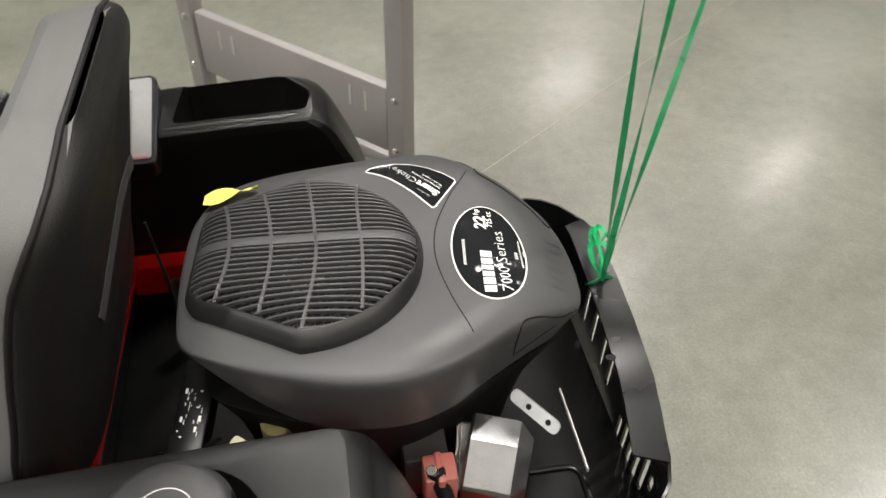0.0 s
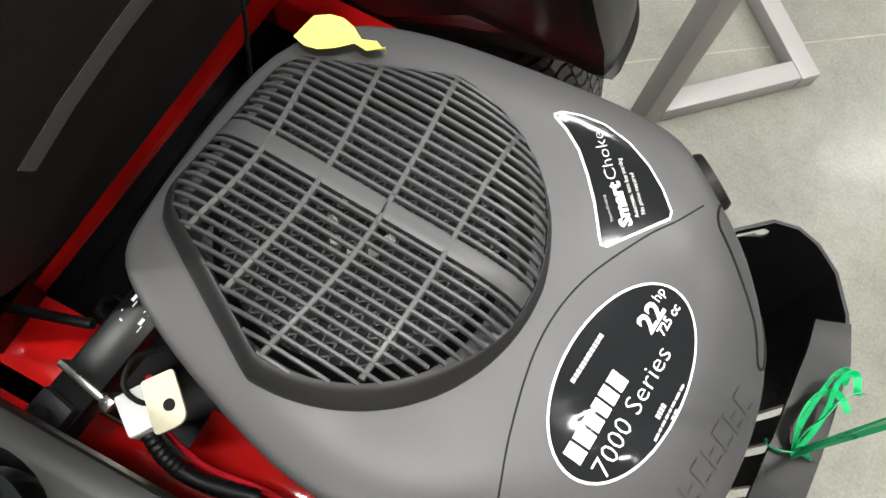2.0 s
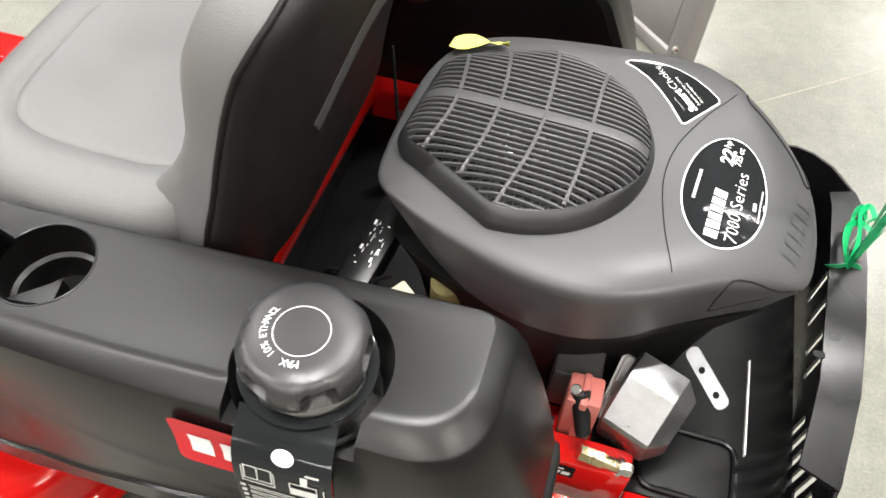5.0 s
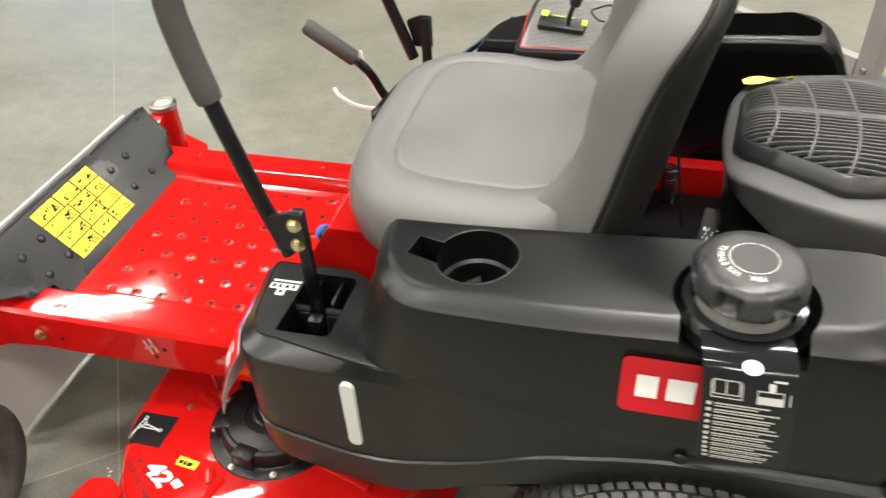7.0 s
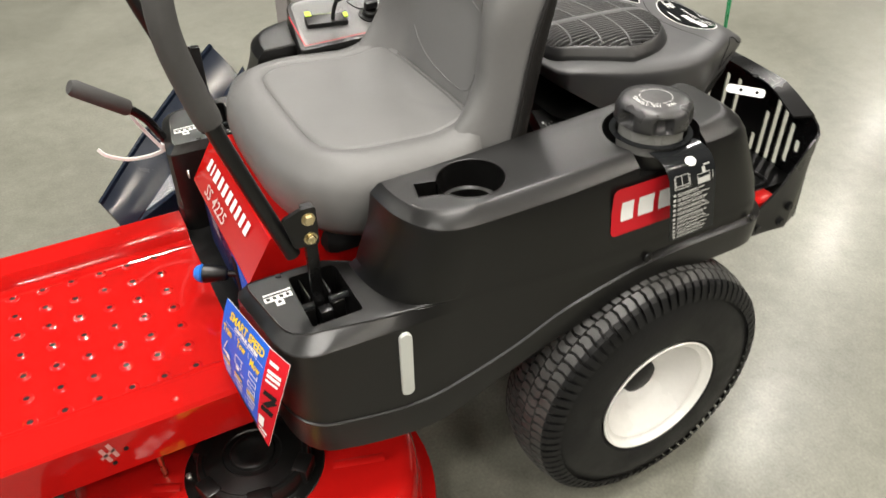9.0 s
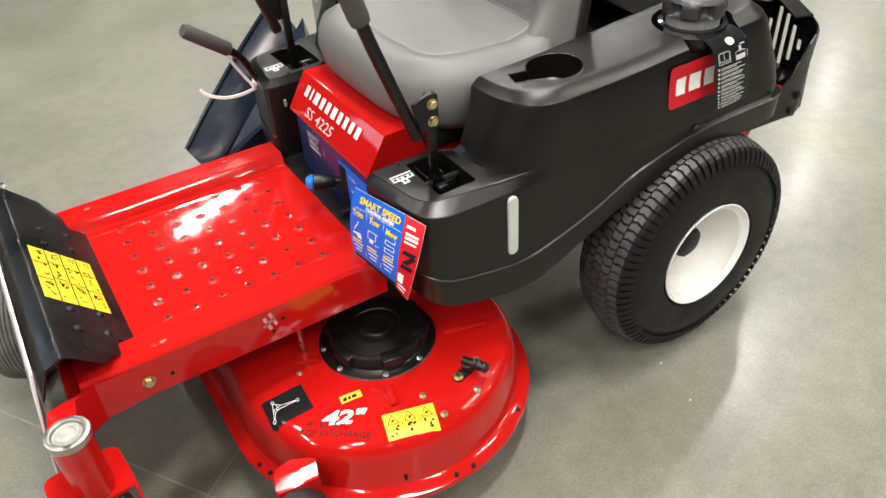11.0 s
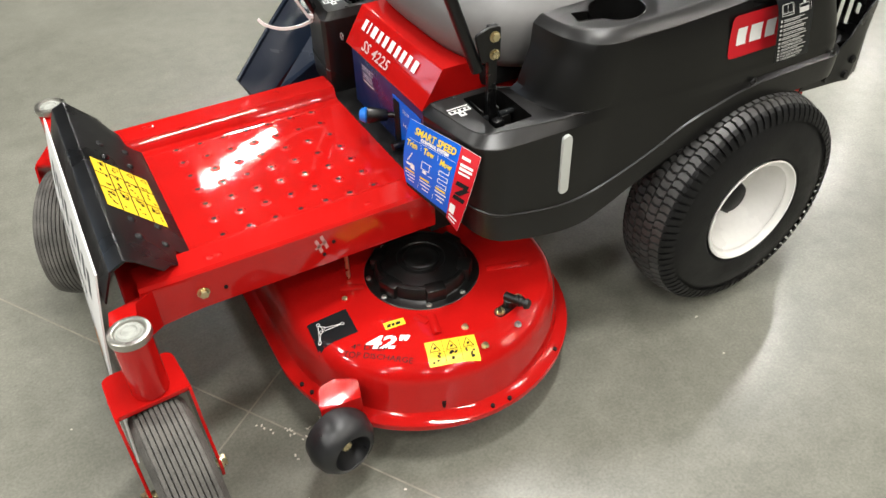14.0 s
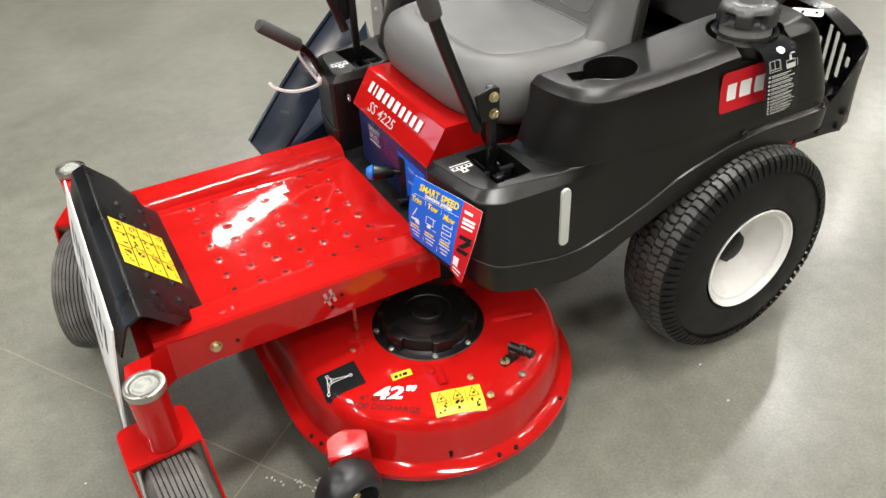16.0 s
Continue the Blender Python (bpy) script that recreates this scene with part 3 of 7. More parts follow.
# -- front frame, foot pan and kick plate --
def front_frame():
    prof = [(-0.18, 0.353), (-0.186, 0.355), (-0.196, 0.374), (-0.201, 0.378), (-0.256, 0.378), (-0.2625, 0.373), (-0.2635, 0.303), (-0.258, 0.3), (-0.258, 0.371), (-0.2, 0.372), (-0.182, 0.348)]
    for s in (-1, 1):
        bm = bmesh.new()
        rings = []
        for x in (-1.105, -1.08, -1.02, -0.9, -0.75, -0.58):
            lift = 0.045 * step(-1.05, -1.12, x)
            rings.append([(x, -s * y if s > 0 else y, z + (lift if z < 0.32 else 0)) for y, z in prof])
        loft(bm, rings)
        part("side_rail", bm, RED, mower, "gloss red steel side rail", 30)
    # the pan, with a shallow swage along each side and pressed dimples
    bm = bmesh.new()
    ys = [-0.1805, -0.168, -0.1655, -0.163, 0.163, 0.1655, 0.168, 0.1805]
    zs = [0.353, 0.353, 0.3546, 0.353, 0.353, 0.3546, 0.353, 0.353]
    rings = []
    for x in (-1.06, -0.58):
        rings.append([(x, y, z) for y, z in zip(ys, zs)] + [(x, y, 0.349) for y in ys[::-1]])
    loft(bm, rings)
    pan = part("foot_pan", bm, RED_PAN, mower, "gloss red foot pan with pressed dimples", 4)
    bm = bmesh.new()
    revolve(bm, [(0.0115, 0.0), (0.0095, 0.0009), (0.0072, 0.0026), (0.0058, 0.0032), (0.005, 0.0028), (0.0046, 0.001)], None, 16)
    bm.normal_update()
    for f in bm.faces:
        f.smooth = True
    dm = bpy.data.meshes.new("dimple")
    bm.to_mesh(dm)
    bm.free()
    dm.materials.append(RED)
    # a flat dark disc paints the shade inside each dimple
    bm = bmesh.new()
    revolve(bm, [(0.0, 0.0014), (0.0048, 0.0014)], None, 12)
    hm = bpy.data.meshes.new("dimple_hole")
    bm.to_mesh(hm)
    bm.free()
    hm.materials.append(DARK)
    for r in range(7):
        for c in range(7):
            o = new("dimple", dm)
            o.parent = pan
            o.location = (-0.943 + c * 0.0484, 0.157 - r * 0.0523, 0.3529)
            h = new("dimple_hole", hm)
            h.parent = pan
            h.location = o.location
    # front cross member, caster arms
    bm = bmesh.new()
    box(bm, -1.13, -1.06, -0.258, 0.258, 0.312, 0.345, 0.006)
    part("cross_member", bm, RED, mower)
    for s in (-1, 1):
        bm = bmesh.new()
        rings = []
        for x, y, z0, z1 in ((-1.02, s * 0.262, 0.302, 0.366), (-1.09, s * 0.268, 0.3, 0.376), (-1.135, s * 0.30, 0.312, 0.39), (-1.142, s * 0.352, 0.318, 0.392)):
            d = 0.004 if abs(y) < 0.29 else 0.02
            rings.append([(x - d, y, z0), (x + d, y, z0), (x + d, y, z1), (x - d, y, z1)])
        loft(bm, rings)
        part("caster_arm", bm, RED, mower)
        bm = bmesh.new()
        hexbolt(bm, (-1.012, s * 0.2645, 0.336), (0, s, 0), 0.0085, 0.009)
        part("rail_bolt", bm, BRASS, mower)
        bm = bmesh.new()
        for x, z in ((-0.975, 0.33), (-0.78, 0.345), (-0.8, 0.325)):
            cyl(bm, (x, s * 0.2628, z), (x, s * 0.2645, z), 0.0035, seg=10)
        islands("rail_hole", bm, DARK, mower)
        bm = bmesh.new()
        for x, y in ((-0.984, 0.236), (-0.969, 0.236), (-0.699, 0.236)):
            revolve(bm, [(0.007, 0), (0.005, 0.0016), (0.0, 0.002)], Matrix.Translation((x, s * y, 0.3778)), 12)
        islands("rail_rivet", bm, RED, mower)
    # faded white letters on the rail
    bm = bmesh.new()
    bars(bm, 0, 0, [0.006, 0.006], 0.03, 0.006, 0.2)
    bars(bm, -0.002, 0.012, [0.024], 0.005)
    lay(bm, facing((-0.806, -0.2645, 0.33), (0.88, 0, 0.47), (-0.47, 0, 0.88)))
    part("rail_mark", bm, mat("faded_print", (0.55, 0.25, 0.23), 0.5), mower)


front_frame()


def kick_plate():
    """A slanted black foot rest whose front edge is folded down."""
    bm = bmesh.new()
    n = 14
    # the lower corners are cut back where the plate meets the rails
    rows = [(-1.006, 0.3545, 0.187), (-1.012, 0.3585, 0.187), (-1.03, 0.377, 0.187), (-1.036, 0.383, 0.232), (-1.047, 0.394, 0.24), (-1.062, 0.409, 0.268),
            (-1.098, 0.4455, 0.272), (-1.1075, 0.454, 0.276), (-1.1095, 0.4552, 0.277), (-1.112, 0.4556, 0.278), (-1.1325, 0.4465, 0.28), (-1.1345, 0.4448, 0.28), (-1.1355, 0.4425, 0.28), (-1.155, 0.392, 0.278)]
    grid_t, grid_b = [], []
    for x, z, w in rows:
        grid_t.append([(x, w * (2 * k / n - 1), z) for k in range(n + 1)])
        grid_b.append([(x + 0.002, w * (2 * k / n - 1), z - 0.0035) for k in range(n + 1)])
    rings = [t + b[::-1] for t, b in zip(grid_t, grid_b)]
    loft(bm, rings)
    kp = part("kick_plate", bm, BLACK_METAL, mower, "black slanted steel foot rest", 30)
    s = Vector((-0.70, 0, 0.714)).normalized()
    nrm = Vector((0.714, 0, 0.70)).normalized()

    def on(x, y, lift=0.0):
        return Vector((x, y, 0.371 + (-1.025 - x) * 1.02)) + nrm * lift

    for x, y in ((-1.076, 0.139), (-1.037, 0.152), (-1.076, 0.087), (-1.039, 0.093), (-1.075, -0.129), (-1.039, -0.121), (-1.074, -0.182), (-1.039, -0.176)):
        bm = bmesh.new()
        revolve(bm, [(0.008, 0.0), (0.0066, 0.003), (0.003, 0.0046), (0, 0.0048)], Matrix.Translation(on(x, y)) @ nrm.to_track_quat("Z", "Y").to_matrix().to_4x4(), 12)
        part("rivet", bm, BLACK_METAL, kp)
    # yellow pictogram label: two rows of four fields
    m = facing(on(-1.023, -0.11, 0.0012), (0, 1, 0), s) @ Matrix.Scale(1.17, 4, (1, 0, 0))
    bm = bmesh.new()
    bm.faces.new([bm.verts.new(p) for p in ((0, 0, 0), (0.142, 0, 0), (0.142, 0.113, 0), (0, 0.113, 0))])
    lab = part("warning_label", lay(bm, m), YELLOW, kp, "yellow warning label with pictogram fields")
    bm = bmesh.new()
    rnd = random.Random(4)
    for k in range(1, 4):
        bars(bm, 0, k * 0.02825 - 0.0008, [0.142], 0.0022)
    for k, x in enumerate((0.05, 0.055, 0.06, 0.052)):
        bars(bm, x, k * 0.02825, [0.0022], 0.02825)
        bars(bm, x + 0.044, k * 0.02825, [0.0022], 0.02825)
        for x0, x1 in ((0.004, x - 0.003), (x + 0.004, 0.138)):
            for _ in range(7):
                w, h = rnd.uniform(0.003, 0.008), rnd.uniform(0.0022, 0.005)
                bars(bm, rnd.uniform(x0, x1 - w), k * 0.02825 + rnd.uniform(0.004, 0.019), [w], h, 0, rnd.uniform(-0.5, 0.8))
            a, b = x1 - 0.014, k * 0.02825 + 0.006
            for p, q in (((a, b), (a + 0.012, b)), ((a + 0.012, b), (a + 0.006, b + 0.011)), ((a + 0.006, b + 0.011), (a, b))):
                d = (Vector(q) - Vector(p)).normalized() * 0.0007
                bm.faces.new([bm.verts.new((c[0], c[1], 0)) for c in ((p[0] - d.y, p[1] + d.x), (p[0] + d.y, p[1] - d.x), (q[0] + d.y, q[1] - d.x), (q[0] - d.y, q[1] + d.x))])
    part("pictogram_print", lay(bm, m @ Matrix.Translation((0, 0, 0.0007))), INK, lab)


kick_plate()


# -- cutting deck --
DECK_C, DECK_Y = Vector((-0.615, -0.245)), 0.25


def deck_ring(r, z, n=32):
    """A stadium outline of radius r about the two blade spindles."""
    out = []
    for i in range(n + 1):
        a = math.pi + math.pi * i / n
        out.append((DECK_C.x + r * math.cos(a), DECK_C.y + r * math.sin(a), z))
    for i in range(n + 1):
        a = math.pi * i / n
        out.append((DECK_C.x + r * math.cos(a), DECK_Y + r * math.sin(a), z))
    return out


def deck():
    bm = bmesh.new()
    prof = [(0.286, 0.078), (0.2985, 0.078), (0.3, 0.084), (0.2985, 0.09), (0.2835, 0.094), (0.276, 0.1), (0.2725, 0.112), (0.269, 0.16), (0.264, 0.176), (0.254, 0.188),
            (0.24, 0.1945), (0.214, 0.197), (0.16, 0.203), (0.06, 0.204)]
    loft(bm, [deck_ring(r, z) for r, z in prof], cap0=False)
    dk = part("cutting_deck", bm, RED, mower, "gloss red stamped steel mower deck", 34)
    # raised strip and rib pressed into the top
    bm = bmesh.new()
    for a, b in (((-0.503, -0.322), (-0.424, -0.346)), ((-0.769, -0.229), (-0.729, -0.248)), ((-0.681, -0.368), (-0.669, -0.392)), ((-0.656, -0.38), (-0.668, -0.426))):
        pa, pb = Vector((*a, 0.2035)), Vector((*b, 0.2035))
        sweep(bm, [pa, pa.lerp(pb, 0.5), pb], [(0.008 * math.cos(t * 0.7854), 0.003 * math.sin(t * 0.7854)) for t in range(8)])
    islands("pressed_rib", bm, RED, dk)
    for k, (x, y) in enumerate(((-0.70, -0.502), (-0.62, -0.5365), (-0.585, -0.537), (-0.446, -0.481), (-0.888, -0.345), (-0.897, -0.318))):
        bm = bmesh.new()
        cyl(bm, (x, y, 0.088), (x, y, 0.0955 if k else 0.12), 0.004, seg=10)
        part("rim_hole", bm, DARK, dk)
    for x, y in ((-0.774, -0.261), (-0.617, -0.434), (-0.532, -0.476), (-0.609, -0.49)):
        bm = bmesh.new()
        z = 0.199 + 0.004 * step(0.2, 0.1, (Vector((x, y)) - DECK_C).length)
        hexbolt(bm, (x, y, z), (0, 0, 1), 0.0055, 0.006)
        part("deck_bolt", bm, BRASS if x < -0.6 else ZINC, dk)
    # spindle cover
    m = Matrix.Translation((-0.613, -0.262, 0.199))
    bm = bmesh.new()
    revolve(bm, [(0.111, 0), (0.111, 0.005), (0.1095, 0.0065), (0.093, 0.007), (0.0905, 0.009), (0.0875, 0.0295), (0.0855, 0.032), (0.079, 0.033), (0.0765, 0.0315), (0.047, 0.0365), (0.045, 0.0345), (0.036, 0.0345),
                 (0.034, 0.0395), (0.031, 0.041), (0.022, 0.041), (0.019, 0.039), (0, 0.039)], m, 64)
    cov = part("spindle_cover", bm, BLACK_PLASTIC, dk, "round black plastic pulley cover")
    for k in range(6):
        a = radians(20 + 60 * k)
        bm = bmesh.new()
        box(bm, 0.07, 0.0965, -0.019, 0.019, 0.005, 0.0335, 0.003, m=m @ pose(0, 0, 0, 0, 0, math.degrees(a)))
        part("cover_rib", bm, BLACK_PLASTIC, cov)
    for a in (-70, 30, 110, 200, 165, 250):
        bm = bmesh.new()
        hexbolt(bm, m @ Vector((0.103 * math.cos(radians(a)), 0.103 * math.sin(radians(a)), 0.0072)), (0, 0, 1), 0.0045, 0.004)
        part("cover_screw", bm, ZINC, cov)
    # wash-out port
    bm = bmesh.new()
    p = Vector((-0.52, -0.4275, 0.196))
    out = rounded([(-0.034, -0.01, 0.0099), (0.034, -0.01, 0.0099), (0.034, 0.01, 0.0099), (-0.034, 0.01, 0.0099)], 4)
    plate(bm, out, 0, 0.006, Matrix.Translation(p) @ pose(0, 0, 0, 0, 0, 15), 0.001)
    cyl(bm, p, p + Vector((0, 0, 0.022)), 0.0105, seg=18, bevel=0.002)
    a, d = p + Vector((-0.003, 0.008, 0.024)), Vector((0.017, -0.036, 0.003)).normalized()
    cyl(bm, a, a + d * 0.05, 0.008, seg=18)
    for k in (0.024, 0.033, 0.044):
        cyl(bm, a + d * k, a + d * (k + 0.004), 0.0105, 0.0088, seg=18)
    port = part("washout_port", bm, BLACK_PLASTIC, dk, "black plastic hose fitting")
    for s in (-1, 1):
        bm = bmesh.new()
        hexbolt(bm, p + Vector((s * 0.0235, s * 0.0065, 0.006)), (0, 0, 1), 0.0078, 0.006)
        part("port_bolt", bm, BRASS, port)
    # height link in front of the cover
    bm = bmesh.new()
    cyl(bm, (-0.745, -0.215, 0.2), (-0.745, -0.215, 0.3), 0.004, seg=10)
    part("hanger_rod", bm, BRASS, dk)
    # anti-scalp wheel on its bracket
    bm = bmesh.new()
    br = rounded([(-0.905, -0.443, 0.004), (-0.832, -0.452, 0.004), (-0.822, -0.415, 0.01), (-0.858, -0.394, 0.02), (-0.892, -0.4, 0.02)], 4)
    plate(bm, br, 0.158, 0.163, None, 0.001)
    fr = rounded([(-0.904, 0.08, 0.004), (-0.833, 0.08, 0.004), (-0.833, 0.163, 0.004), (-0.904, 0.163, 0.004)], 3)
    plate(bm, fr, -0.0025, 0.0025, Matrix(((1, 0, 0, 0), (-0.11, 0, 1, -0.5455), (0, 1, 0, 0), (0, 0, 0, 1))))
    part("roller_bracket", bm, RED, dk)
    wm = Matrix.Translation((-0.885, -0.484, 0.103)) @ Matrix.Scale(0.95, 4) @ pose(0, 0, 0, 0, 0, 12) @ pose(0, 0, 0, 90)
    bm = bmesh.new()
    revolve(bm, [(0.0, -0.004), (0.026, -0.006), (0.036, 0.022), (0.037, 0.03), (0.046, 0.028), (0.058, 0.012), (0.0625, -0.012), (0.058, -0.034), (0.04, -0.042), (0, -0.042)], wm, 48)
    rl = part("anti_scalp_wheel", bm, mat("scuffed_grey_plastic", (0.014, 0.0145, 0.0155), 0.36, vary=0.35, scale=30, bump=0.1, bump_scale=300), dk, "black plastic deck roller wheel", 50)
    bm = bmesh.new()
    hexbolt(bm, wm @ Vector((0, 0, 0.0)), wm.to_3x3() @ Vector((0, 0, 1)), 0.0105, 0.012)
    part("roller_bolt", bm, BRASS, rl)
    # labels
    down = (0, 0, -1)

    def top_print(bm, x, y, ang, mt, name, parent=dk, lift=0.001, label="", cell=0.008):
        return part(name, lay(bm, Matrix.Translation((x, y, 0.25)) @ pose(0, 0, 0, 0, 0, ang), dk, down, lift, cell), mt, parent, label)

    ang = -3
    b = top_print(flat([(0, 0), (0.076, 0), (0.076, 0.062), (0, 0.062)]), -0.862, -0.343, ang, BLACK_LABEL, "belt_label", label="black belt routing label")
    bm = bmesh.new()
    dots = {"a": (0.0215, 0.0505), "b": (0.0095, 0.0141), "c": (0.0207, 0.0317), "d": (0.029, 0.0389), "e": (0.0695, 0.0311)}
    for x, y in dots.values():
        ring = [(r * math.cos(t * 0.5236), r * math.sin(t * 0.5236)) for r in (0.0038, 0.0026) for t in range(12)]
        vs = [bm.verts.new((x + u, y + v, 0)) for u, v in ring]
        for t in range(12):
            bm.faces.new((vs[t], vs[(t + 1) % 12], vs[12 + (t + 1) % 12], vs[12 + t]))
    for p, q in (("a", "b"), ("b", "c"), ("c", "d"), ("d", "e"), ("c", "e"), ("a", "d")):
        p, q = Vector(dots[p]), Vector(dots[q])
        d = (q - p).normalized()
        s = Vector((-d.y, d.x)) * 0.0007
        p, q = p + d * 0.0035, q - d * 0.0035
        bm.faces.new([bm.verts.new((*c, 0)) for c in (p - s, q - s, q + s, p + s)])
    bmesh.ops.scale(bm, vec=(0.83, 1, 1), verts=bm.verts)
    top_print(bm, -0.862, -0.343, ang, WHITE, "belt_drawing", b, 0.0018)
    y = top_print(flat([(0, 0), (0.09, 0), (0.09, 0.05), (0, 0.05)]), -0.712, -0.479, -16, YELLOW, "warning_label", label="yellow deck warning label")
    bm = bmesh.new()
    rnd = random.Random(2)
    for k in range(3):
        x0 = 0.0327 * k
        if k:
            bars(bm, x0, 0.002, [0.0008], 0.046)
        tri = [(x0 + 0.006, 0.027), (x0 + 0.027, 0.027), (x0 + 0.0165, 0.046)]
        for p, q in zip(tri, tri[1:] + tri[:1]):
            d = (Vector(q) - Vector(p)).normalized() * 0.0007
            bm.faces.new([bm.verts.new((*c, 0)) for c in ((p[0] - d.y, p[1] + d.x), (p[0] + d.y, p[1] - d.x), (q[0] + d.y, q[1] - d.x), (q[0] - d.y, q[1] + d.x))])
        for _ in range(6):
            bars(bm, x0 + rnd.uniform(0.006, 0.022), rnd.uniform(0.004, 0.02), [rnd.uniform(0.003, 0.007)], rnd.uniform(0.002, 0.005), 0, rnd.uniform(-0.6, 0.6))
        bars(bm, x0 + 0.0135, 0.031, [0.005], 0.005, 0, 0.4)
    bars(bm, 0.003, 0.0235, [0.09], 0.0006)
    bmesh.ops.scale(bm, vec=(0.91, 1, 1), verts=bm.verts)
    top_print(bm, -0.712, -0.479, -16, INK, "pictogram_print", y, 0.0018)
    y = top_print(flat([(0, 0), (0.038, 0), (0.038, 0.016), (0, 0.016)]), -0.743, -0.371, -8, YELLOW, "small_label")
    bm = bmesh.new()
    bars(bm, 0.004, 0.003, [0.007, 0.005, 0.009], 0.007, 0.002, 0.2)
    top_print(bm, -0.743, -0.371, -8, INK, "pictogram_print", y, 0.0018)
    top_print(text_mesh('42"', 0.027, 0.2, 0.0014, 0.078), -0.792, -0.387, -31, WHITE, "size_print", cell=0)
    top_print(text_mesh('4" DEEP', 0.011, width=0.066), -0.814, -0.375, -36, INK, "deep_print", cell=0)
    top_print(text_mesh("TOP DISCHARGE", 0.011, width=0.124), -0.832, -0.38, -39, INK, "discharge_print", cell=0)


deck()


# -- side pods --
ZB = [(-0.62, 0.395), (-0.6, 0.378), (-0.58, 0.352), (-0.54, 0.334), (-0.463, 0.313), (-0.37, 0.302), (-0.31, 0.318), (-0.26, 0.358), (-0.171, 0.412), (-0.09, 0.443), (0.04, 0.458), (0.18, 0.462), (0.3, 0.465)]
ZL = [(-0.62, 0.42), (-0.6, 0.413), (-0.525, 0.387), (-0.403, 0.366), (-0.327, 0.376), (-0.239, 0.42), (-0.153, 0.477), (-0.031, 0.506), (0.058, 0.511), (0.3, 0.512)]


def soft_table(rows, x, w=0.03):
    return sum(table_at(rows, x + d) for d in (-w, -w / 2, 0, w / 2, w)) / 5


def pod_top(x):
    return 0.662 + 0.028 * step(-0.4, 0.2, x)


